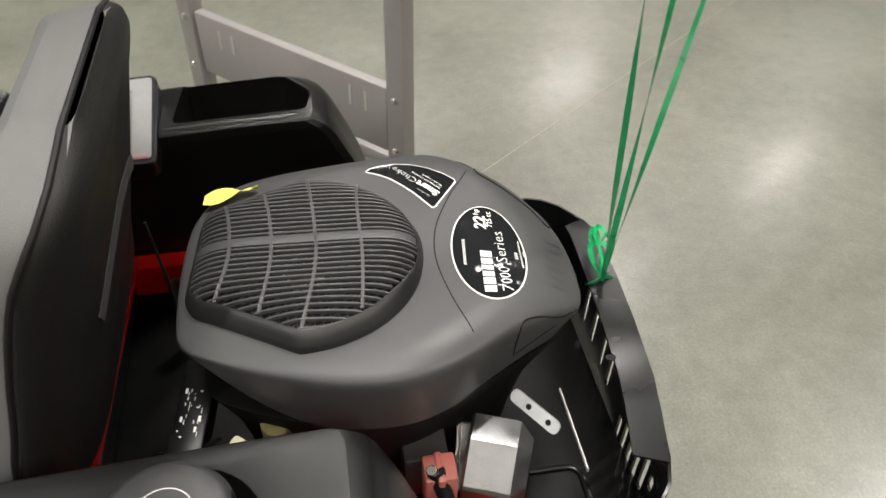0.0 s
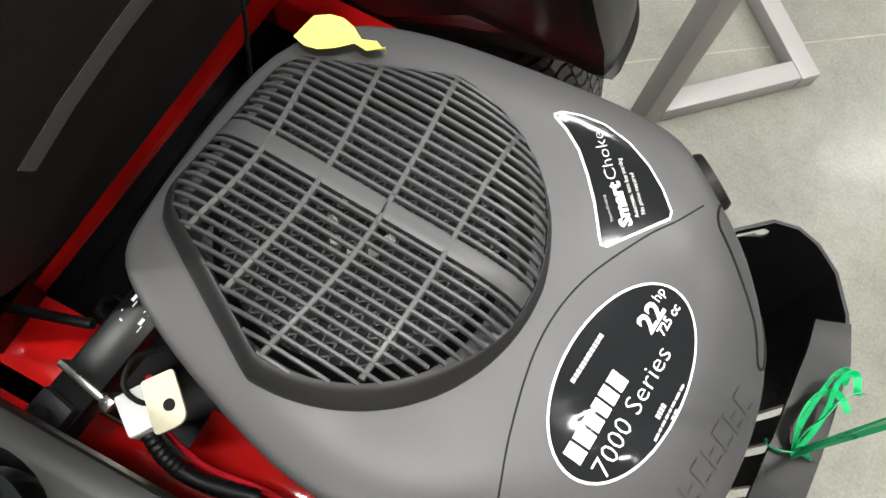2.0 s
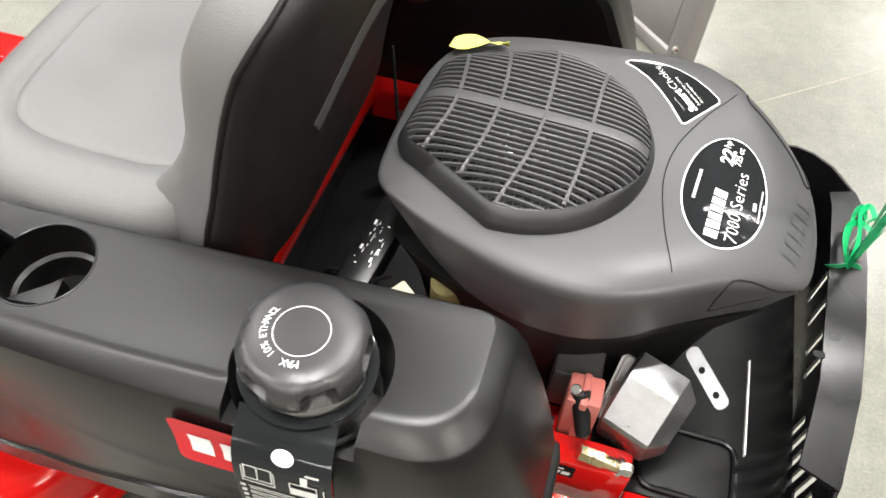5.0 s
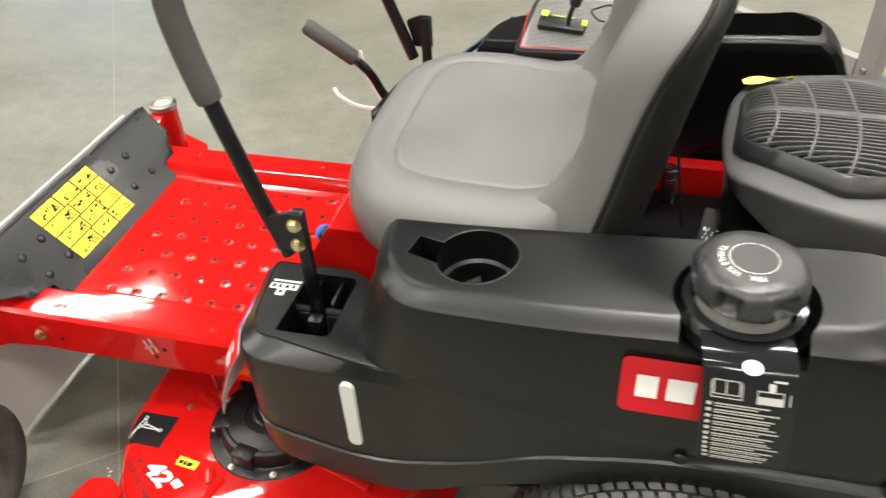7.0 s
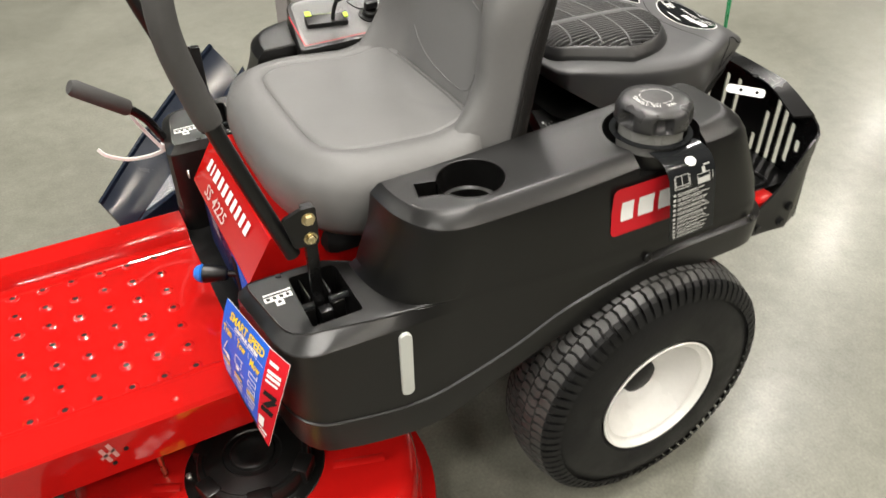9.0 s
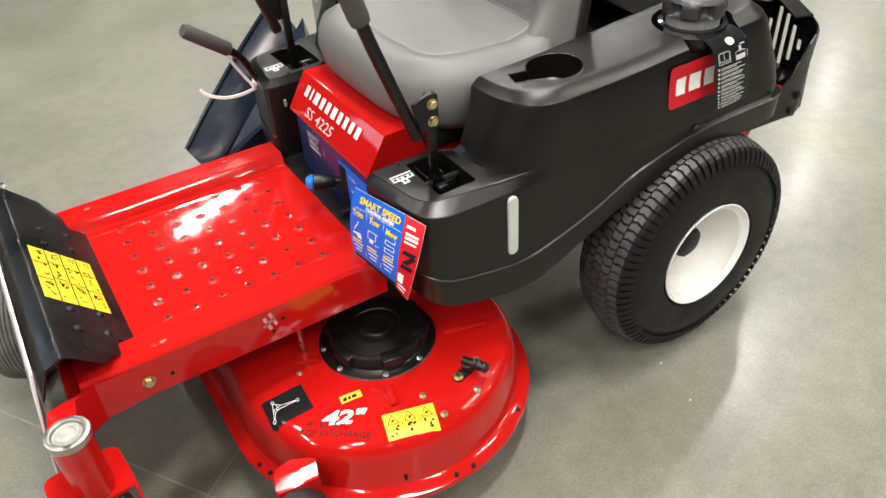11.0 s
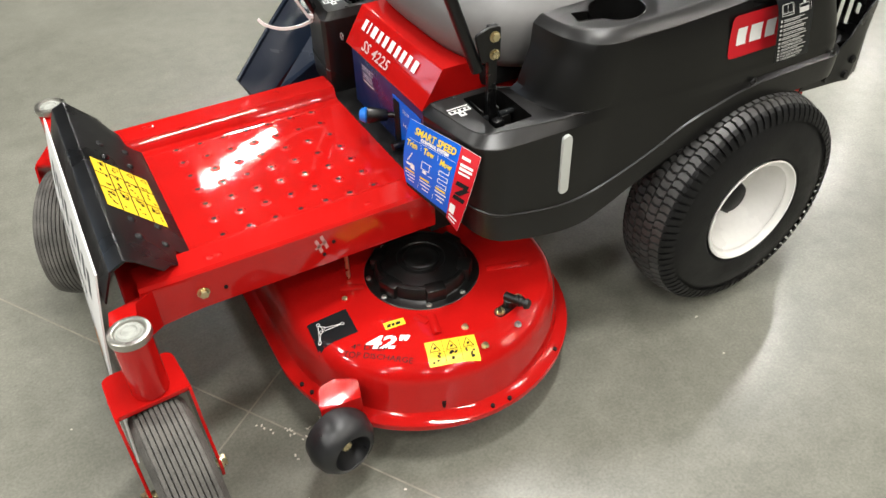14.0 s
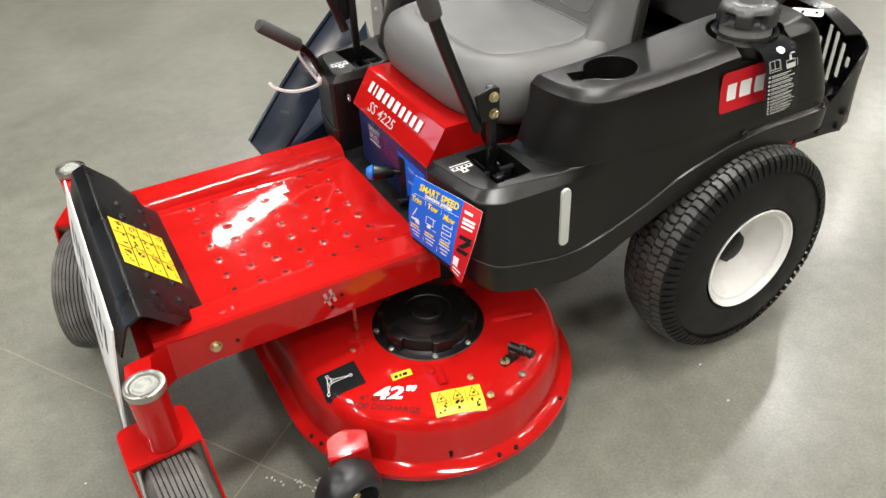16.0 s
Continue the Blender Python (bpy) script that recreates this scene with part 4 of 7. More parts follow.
def pod_rings(side):
    NA, NF, NB, NR = 14, 44, 36, 16

    def line(pts, n):
        """n points spread evenly along a line."""
        pts = [Vector(p) for p in pts]
        d = [0.0]
        for a, b in zip(pts, pts[1:]):
            d.append(d[-1] + (b - a).length)
        out = []
        for i in range(n):
            s = d[-1] * i / (n - 1)
            out.append(Vector((np.interp(s, d, [p.x for p in pts]), np.interp(s, d, [p.y for p in pts]))))
        return out

    def arc(a, p, b, n=8):
        return [Vector(a) * (1 - t) ** 2 + Vector(p) * 2 * t * (1 - t) + Vector(b) * t * t for t in (i / n for i in range(n + 1))]

    def outer(x, flare, inset, soft):
        bulge = 0.032 * step(-0.42, -0.1, x)
        return -(0.397 + bulge * flare - inset - (soft - inset) * step(-0.348, -0.313, x))

    def ring(zf, xr, inner, inset, flare, console, tip, soft=None, swell=0.0):
        soft = inset if soft is None else soft
        xf = -0.583 + 0.55 * inset
        yo = lambda x: outer(x, flare, inset, soft)
        A = [Vector((x, inner + swell * step(-0.33, -0.41, x))) for x in np.linspace(xr - 0.016, tip[0][0], NA)]
        front = A[-1].y
        if console:
            yi = -0.213 - 0.36 * max(inset, 0.0)
            path = [Vector((tip[0][0], front)), Vector((-0.45, yi)), *arc((-0.56, yi), (xf, yi), (xf + 0.003, yi - 0.022)), *arc((xf + 0.015, -0.322), (xf + 0.021, -0.399 + inset), (-0.508, yo(-0.508))), Vector((tip[1][0], yo(tip[1][0])))]
            F = line(path, NF)
        else:
            F = line(arc((tip[0][0], front), (tip[0][0] - 0.004, yo(tip[1][0]) + 0.004), (tip[1][0], yo(tip[1][0])), 24), NF)
        xs = np.linspace(tip[1][0], xr - 0.075, NB)
        B = [Vector((x, yo(x))) for x in xs]
        R = line([*arc(B[-1], (xr, B[-1].y), (xr, -0.33), 10), *arc((xr, inner - 0.016), (xr, inner), (xr - 0.016, inner), 6)], NR)
        pts = A[:-1] + F + B[1:-1] + R[:-1]
        out = []
        for p in pts:
            z = zf(p.x)
            if side > 0:
                z += max(0.0, 0.531 - z) * step(-0.34, -0.285, p.y) * step(0.0, 0.09, p.x)
            out.append((p.x, p.y * -side, z))
        return out

    base = ((-0.41, -0.23), (-0.312, -0.396))
    low = lambda x: soft_table(ZB, x)
    crease = lambda x: soft_table(ZL, x)
    rings = [
        ring(lambda x: low(x) + 0.003, 0.258, -0.274, 0.006, 1.1, True, base),
        ring(lambda x: low(x), 0.262, -0.274, 0.002, 1.1, True, base),
        ring(lambda x: 0.5 * low(x) + 0.5 * crease(x), 0.263, -0.274, 0.0, 1.09, True, base),
        ring(lambda x: crease(x) - 0.0045, 0.263, -0.274, -0.0003, 1.08, True, base),
        ring(lambda x: crease(x) - 0.0026, 0.263, -0.274, -0.0028, 1.08, True, base),
        ring(lambda x: crease(x) - 0.0008, 0.2625, -0.274, -0.0028, 1.08, True, base),
        ring(lambda x: crease(x) + 0.001, 0.261, -0.274, 0.0006, 1.07, True, base),
        ring(lambda x: 0.5 * crease(x) + 0.2587, 0.258, -0.274, 0.0012, 1.0, True, base),
        ring(lambda x: 0.5175, 0.254, -0.274, 0.002, 0.95, True, base),
        ring(lambda x: 0.5192, 0.2535, -0.274, 0.0036, 0.945, True, base, 0.002, 0.028),
        ring(lambda x: 0.5318 + 0.002 * step(-0.4, -0.3, x), 0.253, -0.274, 0.0295, 0.935, True, base, 0.0022, 0.0272),
        ring(lambda x: 0.5338 + 0.002 * step(-0.4, -0.3, x), 0.2528, -0.274, 0.0312, 0.93, True, base, 0.0023, 0.0264),
        ring(lambda x: 0.5338 + 0.003 * step(-0.4, -0.3, x), 0.2526, -0.274, 0.0328, 0.928, True, base, 0.0024, 0.025),
        ring(lambda x: 0.5326 + 0.006 * step(-0.4, -0.3, x), 0.252, -0.274, 0.0342, 0.925, True, base, 0.0025, 0.0236),
        ring(lambda x: 0.535 + 0.007 * step(-0.4, -0.3, x), 0.251, -0.274, 0.0028, 0.915, False, ((-0.418, -0.23), (-0.311, -0.394)), None, 0.022),
        ring(lambda x: 0.548, 0.249, -0.274, 0.003, 0.89, False, ((-0.409, -0.24), (-0.307, -0.392)), None, 0.013),
        ring(lambda x: 0.57, 0.244, -0.27, 0.0032, 0.84, False, ((-0.404, -0.245), (-0.303, -0.391)), None, 0.006),
        ring(lambda x: 0.61, 0.228, -0.262, 0.0036, 0.7, False, ((-0.386, -0.255), (-0.295, -0.39))),
        ring(lambda x: pod_top(x) - 0.03, 0.206, -0.257, 0.004, 0.55, False, ((-0.38, -0.262), (-0.289, -0.39))),
        ring(lambda x: pod_top(x) - 0.0165, 0.196, -0.256, 0.0055, 0.45, False, ((-0.378, -0.263), (-0.287, -0.39))),
        ring(lambda x: pod_top(x) - 0.0145, 0.194, -0.256, 0.0068, 0.43, False, ((-0.3775, -0.2635), (-0.2865, -0.39))),
        ring(lambda x: pod_top(x) - 0.0028, 0.178, -0.258, 0.0195, 0.3, False, ((-0.366, -0.267), (-0.278, -0.385))),
        ring(lambda x: pod_top(x) - 0.0006, 0.174, -0.26, 0.023, 0.25, False, ((-0.362, -0.268), (-0.275, -0.382))),
        ring(lambda x: pod_top(x), 0.168, -0.263, 0.028, 0.2, False, ((-0.357, -0.271), (-0.271, -0.378))),
    ]
    return rings


def pod(side, label):
    bm = bmesh.new()
    loft(bm, pod_rings(side))
    ob = part("side_pod", bm, BLACK_PLASTIC, mower, label, 30)
    s = -side
    y = lambda v: v * s
    # lever slot in the console
    bm = bmesh.new()
    plate(bm, rounded([(-0.507, y(-0.24), 0.006), (-0.437, y(-0.24), 0.012), (-0.438, y(-0.354), 0.006), (-0.511, y(-0.354), 0.004)], 4), 0.45, 0.57)
    cutters = [bm]
    if side < 0:
        # cup holder with its key slot, and the recess round the filler
        bm = bmesh.new()
        out = []
        for i in range(40):
            a = radians(204 + i * (312 / 39))
            out.append(Vector((-0.252 + 0.0475 * math.cos(a), -0.317 + 0.0475 * math.sin(a))))
        out += [Vector((-0.326, -0.289)), Vector((-0.334, -0.322))]
        plate(bm, out, 0.575, 0.72)
        cutters.append(bm)
        bm = bmesh.new()
        revolve(bm, [(0, 0.628), (0.06, 0.628), (0.07, 0.66), (0.0725, 0.75), (0, 0.75)], Matrix.Translation((0.032, -0.35, 0)), 40)
        cutters.append(bm)
        bm = bmesh.new()
        plate(bm, [Vector(p) for p in ((-0.03, -0.36), (0.09, -0.36), (0.09, -0.5), (-0.031, -0.5))], 0.652, 0.75)
        cutters.append(bm)
    else:
        bm = bmesh.new()
        plate(bm, rounded([(-0.022, 0.284, 0.012), (0.165, 0.284, 0.012), (0.175, 0.33, 0.03), (0.12, 0.4, 0.06), (-0.01, 0.402, 0.012)], 6), 0.58, 0.75)
        cutters.append(bm)
    carve(ob, *cutters)
    for p in ob.data.polygons:
        p.use_smooth = True
    ob.data.set_sharp_from_angle(angle=radians(21))
    return ob


left_pod = pod(-1, "black moulded side pod with cup holder and fuel filler")
right_pod = pod(1, "black moulded side pod with storage bin")


def pod_parts():
    # liner and step of the cup holder
    bm = bmesh.new()
    revolve(bm, [(0.0465, 0.66), (0.0455, 0.625), (0.041, 0.622), (0.0395, 0.592), (0, 0.592)], Matrix.Translation((-0.252, -0.317, 0)), 40)
    part("cup_liner", bm, BLACK_PLASTIC, left_pod)
    bm = bmesh.new()
    edge = [Vector((-0.252 + 0.0482 * math.cos(a), -0.317 + 0.0482 * math.sin(a), pod_top(-0.252 + 0.0482 * math.cos(a)) - 0.0004)) for a in (radians(204 + i * 8) for i in range(40))]
    edge += [Vector((-0.3268, -0.2885, pod_top(-0.327) - 0.0004)), Vector((-0.3348, -0.322, pod_top(-0.335) - 0.0004)), edge[0]]
    sweep(bm, edge, circle(0.0014, 8))
    part("cup_rim", bm, BLACK_PLASTIC, left_pod)
    bm = bmesh.new()
    plate(bm, [Vector(q) for q in ((-0.045, 0.0), (0.0, -0.018), (0.01, 0.012))], 0.592, 0.632, Matrix.Translation((-0.252, -0.325, 0)) @ pose(0, 0, 0, 0, 0, 30), 0.001)
    part("cup_fin", bm, BLACK_PLASTIC, left_pod)
    # see-through fuel level strip
    bm = bmesh.new()
    out = [Vector((0.0092 * math.cos(a), (0.109 if k < 13 else 0.009) + 0.0092 * math.sin(a))) for k, a in enumerate([math.pi * q / 12 for q in range(13)] + [math.pi + math.pi * q / 12 for q in range(13)])]
    plate(bm, out, -0.006, 0.0012, facing((-0.4, -0.4045, 0.3935), (1, -0.05, 0), (0.0, 0, 1)), 0.0015)
    part("fuel_gauge", bm, MILKY, left_pod, "milky plastic fuel level strip")
    # red badge with a row of white letter blocks
    m = facing((-0.08, -0.6, 0.57), (1, 0, 0), (0, 0, 1))
    badge = lay(flat(rounded([(0, 0, 0.01), (0.15, 0, 0.01), (0.15, 0.077, 0.01), (0, 0.077, 0.01)], 5)), m, left_pod, (0, 1, 0), 0.0012, 0.02)
    for v in badge.verts:
        v.co.y = min(v.co.y, -0.417)
    bd = part("badge", badge, TAG_RED, left_pod, "red maker's badge")
    bm = bmesh.new()
    bars(bm, 0.016, 0.022, [0.022, 0.028, 0.024, 0.026], 0.031, 0.009)
    blocks = lay(bm, m, left_pod, (0, 1, 0), 0.002, 0.006)
    for v in blocks.verts:
        v.co.y = min(v.co.y, -0.418)
    islands("letter_block", blocks, WHITE, bd)
    # moulding screws
    for x, z in ((-0.007, 0.513), (0.2, 0.516)):
        bm = bmesh.new()
        revolve(bm, [(0.008, 0), (0.007, 0.002), (0.003, 0.003), (0.002, 0.001), (0, 0.001)], facing((x, -0.4295, z), (1, 0, 0), (0, 0, 1)), 16)
        part("body_screw", bm, BLACK_METAL, left_pod)
    # filler neck and cap
    c = Vector((0.03, -0.352, 0))
    bm = bmesh.new()
    revolve(bm, [(0.0475, 0.629), (0.0475, 0.672), (0.0465, 0.674), (0.0465, 0.7015), (0, 0.7015)], Matrix.Translation(c), 40)
    part("filler_neck", bm, mat("grey_neck_plastic", (0.2, 0.2, 0.19), 0.3), left_pod, "pale grey filler neck")
    bm = bmesh.new()
    revolve(bm, [(0, 0.629), (0.0592, 0.629), (0.0692, 0.6605), (0.0708, 0.676)], Matrix.Translation((0.032, -0.35, 0)), 40)
    part("filler_well", bm, BLACK_PLASTIC, left_pod)
    bm = bmesh.new()
    n = 90
    rings = []
    for r, z, cutd in ((0.047, 0.7015, 0), (0.0545, 0.7025, 0.002), (0.056, 0.7055, 0.011), (0.056, 0.712, 0.0145), (0.0555, 0.7195, 0.0145), (0.055, 0.7235, 0.008), (0.0535, 0.7275, 0.0015), (0.05, 0.732, 0.0), (0.0445, 0.7347, 0.0), (0.034, 0.7362, 0), (0.024, 0.7368, 0)):
        row = []
        for i in range(n):
            a = 2 * math.pi * i / n
            u = (math.degrees(a) + 25) % 60
            dip = step(14, 22, u) * step(46, 38, u)
            rr = r - cutd * dip
            row.append((c.x + rr * math.cos(a), c.y + rr * math.sin(a), z))
        rings.append(row)
    loft(bm, rings)
    cap = part("fuel_cap", bm, mat("grey_cap_plastic", (0.03, 0.03, 0.031), 0.3, vary=0.05, bump=0.1, bump_scale=900), left_pod, "dark grey plastic fuel cap with grip notches", 40)
    bm = bmesh.new()
    vs = [bm.verts.new((c.x + r * math.cos(t * 0.1309), c.y + r * math.sin(t * 0.1309), 0.7371)) for r in (0.0235, 0.0228) for t in range(48)]
    for t in range(48):
        bm.faces.new((vs[t], vs[(t + 1) % 48], vs[48 + (t + 1) % 48], vs[48 + t]))
    part("cap_ring", bm, WHITE, cap)
    bm = bmesh.new()
    words = "MAX. 10% ETHANOL"
    for k, ch in enumerate(words):
        if ch == " ":
            continue
        lb = text_mesh(ch, 0.0063)
        a = radians(284 - 8.7 * k)
        bmesh.ops.transform(lb, matrix=Matrix.Translation((c.x, c.y, 0.7371)) @ pose(0, 0, 0, 0, 0, math.degrees(a) - 90) @ Matrix.Translation((-0.0022, 0.0275, 0)), verts=lb.verts)
        for f in lb.faces:
            bm.faces.new([bm.verts.new((v.co.x, v.co.y, v.co.z - 0.0009 * step(0.027, 0.034, (Vector(v.co[:2]) - Vector(c[:2])).length) + 0.0004)) for v in f.verts])
        lb.free()
    part("cap_words", bm, WHITE, cap)
    # lever gaiters and the small white speed symbols, on both consoles
    for s, pd in ((1, left_pod), (-1, right_pod)):
        bm = bmesh.new()
        box(bm, -0.515, -0.426, *sorted((s * -0.358, s * -0.228)), 0.452, 0.458)
        part("slot_floor", bm, DARK, pd)
        bm = bmesh.new()
        box(bm, -0.507, -0.489, *sorted((s * -0.3, s * -0.286)), 0.459, 0.514, 0.002)
        box(bm, -0.464, -0.444, *sorted((s * -0.3, s * -0.286)), 0.459, 0.514, 0.002)
        box(bm, -0.4925, -0.49, *sorted((s * -0.285, s * -0.24)), 0.48, 0.524, 0.001)
        box(bm, -0.4625, -0.459, *sorted((s * -0.285, s * -0.236)), 0.48, 0.524, 0.001)
        part("slot_guide", bm, BLACK_PLASTIC, pd)
        for x0, x1 in ((-0.5085, -0.488), (-0.466, -0.436)):
            bm = bmesh.new()
            cyl(bm, (x0, s * -0.293, 0.5165), (x1, s * -0.293, 0.5165), 0.0055, seg=16, bevel=0.001)
            part("pivot_shaft", bm, BLACK_LABEL, pd)
        bm = bmesh.new()
        box(bm, -0.487, -0.467, *sorted((s * -0.316, s * -0.298)), 0.49, 0.517, 0.003)
        box(bm, -0.5, -0.482, *sorted((s * -0.345, s * -0.325)), 0.459, 0.482, 0.003)
        cyl(bm, (-0.478, s * -0.335, 0.47), (-0.455, s * -0.335, 0.47), 0.006, seg=14, bevel=0.001)
        part("pivot_block", bm, BLACK_METAL, pd)
        m = Matrix.Translation((-0.552, s * -0.274, 0.54))
        bm = bmesh.new()
        bars(bm, 0, -0.006, [0.04], 0.011)
        bars(bm, 0.013, -0.018, [0.012], 0.012)
        bars(bm, 0.004, 0.009, [0.034], 0.003)
        bars(bm, 0.001, 0.0085, [0.004], 0.004)
        bars(bm, 0.037, 0.0085, [0.004], 0.004)
        lay(bm, m, pd, (0, 0, -1), 0.0009, 0.01)
        part("speed_symbol", bm, WHITE, pd)
        bm = bmesh.new()
        for k in range(4):
            bars(bm, 0.003 + 0.0095 * k, -0.0035, [0.0055 - 0.001 * (k % 2)], 0.006)
        bars(bm, 0.0165, -0.014, [0.005], 0.0055)
        lay(bm, m, pd, (0, 0, -1), 0.0016, 0.01)
        part("speed_marks", bm, INK, pd)
        bm = bmesh.new()
        revolve(bm, [(0.0048, 0), (0.0036, 0.002), (0.0, 0.0024)], Matrix.Translation((-0.517, s * -0.2305, 0.5335)), 12)
        part("console_screw", bm, BLACK_METAL, pd)
    # control panel on the other pod
    m = Matrix.Translation((-0.19, 0.268, 0.686)) @ pose(0, 0, 0, 20, -1, 0)
    bm = bmesh.new()
    plate(bm, rounded([(-0.12, -0.062, 0.012), (0.152, -0.062, 0.012), (0.152, 0.09, 0.012), (-0.1, 0.075, 0.03)], 5), -0.03, 0.004, m, 0.002)
    base = part("control_panel", bm, BLACK_PLASTIC, right_pod, "black control panel with throttle and key switch")
    bm = flat(rounded([(-0.11, -0.054, 0.006), (0.146, -0.054, 0.006), (0.146, 0.084, 0.006), (-0.092, 0.068, 0.02)], 5))
    part("panel_plate", lay(bm, m @ Matrix.Translation((0, 0, 0.0052))), mat("silver_panel", (0.24, 0.24, 0.24), 0.4, metal=0.3, vary=0.1), base, "silver grey printed panel")
    bm = bmesh.new()
    for k in range(38):
        bars(bm, -0.1, -0.05 + 0.003 * k, [0.22], 0.0008)
    part("panel_lines", lay(bm, m @ Matrix.Translation((0, 0, 0.0058))), INK, base)
    bm = bmesh.new()
    bars(bm, -0.108, -0.053, [0.25], 0.0016)
    bars(bm, -0.108, -0.053, [0.0016], 0.085)
    part("panel_border", lay(bm, m @ Matrix.Translation((0, 0, 0.0064))), TAG_RED, base)
    bm = bmesh.new()
    box(bm, -0.085, -0.005, -0.022, 0.006, 0.004, 0.016, 0.004, m=m @ pose(0, 0, 0, 0, 0, -8))
    th = part("throttle_slot", bm, BLACK_PLASTIC, base)
    bm = bmesh.new()
    box(bm, -0.068, -0.03, 0.007, 0.014, 0.0065, 0.0075, m=m @ pose(0, 0, 0, 0, 0, -8))
    box(bm, -0.012, -0.004, -0.012, 0.0, 0.016, 0.019, m=m @ pose(0, 0, 0, 0, 0, -8))
    box(bm, -0.083, -0.072, 0.0, 0.012, 0.016, 0.018, m=m @ pose(0, 0, 0, 0, 0, -8))
    part("throttle_marks", bm, mat("lime_print", (0.55, 0.8, 0.05), 0.5), th)
    bm = bmesh.new()
    sweep(bm, smooth_line([m @ Vector(p) for p in ((-0.035, -0.008, 0.012), (-0.032, -0.004, 0.035), (-0.024, 0.0, 0.055))], 4), circle(0.004, 8))
    cyl(bm, m @ Vector((-0.025, 0, 0.05)), m @ Vector((-0.016, 0.004, 0.088)), 0.0095, 0.011, 14, 0.003)
    part("throttle_knob", bm, BLACK_PLASTIC, th)
    bm = bmesh.new()
    revolve(bm, [(0.022, 0.005), (0.021, 0.008), (0.014, 0.0085), (0.0135, 0.016), (0.011, 0.018), (0, 0.018)], m @ Matrix.Translation((0.042, -0.006, 0)), 28)
    sw = part("key_switch", bm, BLACK_METAL, base)
    bm = bmesh.new()
    box(bm, 0.03, 0.056, -0.011, 0.002, 0.018, 0.036, 0.004, m=m)
    part("key_head", bm, BLACK_PLASTIC, sw)
    bm = bmesh.new()
    ring = [m @ Vector((0.02 + 0.019 * math.cos(t * 0.45), 0.008 + 0.017 * math.sin(t * 0.45), 0.03 + 0.004 * math.sin(t))) for t in range(12)]
    sweep(bm, ring, circle(0.0014, 6))
    part("key_cord", bm, INK, sw)
    bm = bmesh.new()
    cyl(bm, m @ Vector((0.098, 0.0, 0.004)), m @ Vector((0.098, 0.0, 0.03)), 0.006, seg=14)
    revolve(bm, [(0, 0.03), (0.013, 0.03), (0.0145, 0.034), (0.0145, 0.04), (0.011, 0.045), (0, 0.0455)], m @ Matrix.Translation((0.098, 0, 0)), 24)
    part("blade_knob", bm, mat("yellow_plastic", (0.85, 0.72, 0.02), 0.35), base, "yellow pull knob")
    # roll bar edge along the storage bin
    bm = bmesh.new()
    sweep(bm, smooth_line([(-0.035, 0.274, 0.676), (0.05, 0.272, 0.682), (0.12, 0.272, 0.684), (0.15, 0.275, 0.683)], 6), circle(0.0075, 10))
    part("bin_edge", bm, BLACK_PLASTIC, right_pod)


pod_parts()


# -- seat --
def superring(cx, cy, rx0, rx1, ry, z, n=48, p=3.2, tilt=0.0):
    """A rounded-square ring; rx0 reaches forward, rx1 back."""
    out = []
    for i in range(n):
        a = 2 * math.pi * i / n
        c, s = math.cos(a), math.sin(a)
        u = math.copysign(abs(c) ** (2 / p), c)
        v = math.copysign(abs(s) ** (2 / p), s)
        x = cx + (rx1 if u > 0 else rx0) * u
        out.append((x, cy + ry * v, z + tilt * (x - cx)))
    return out


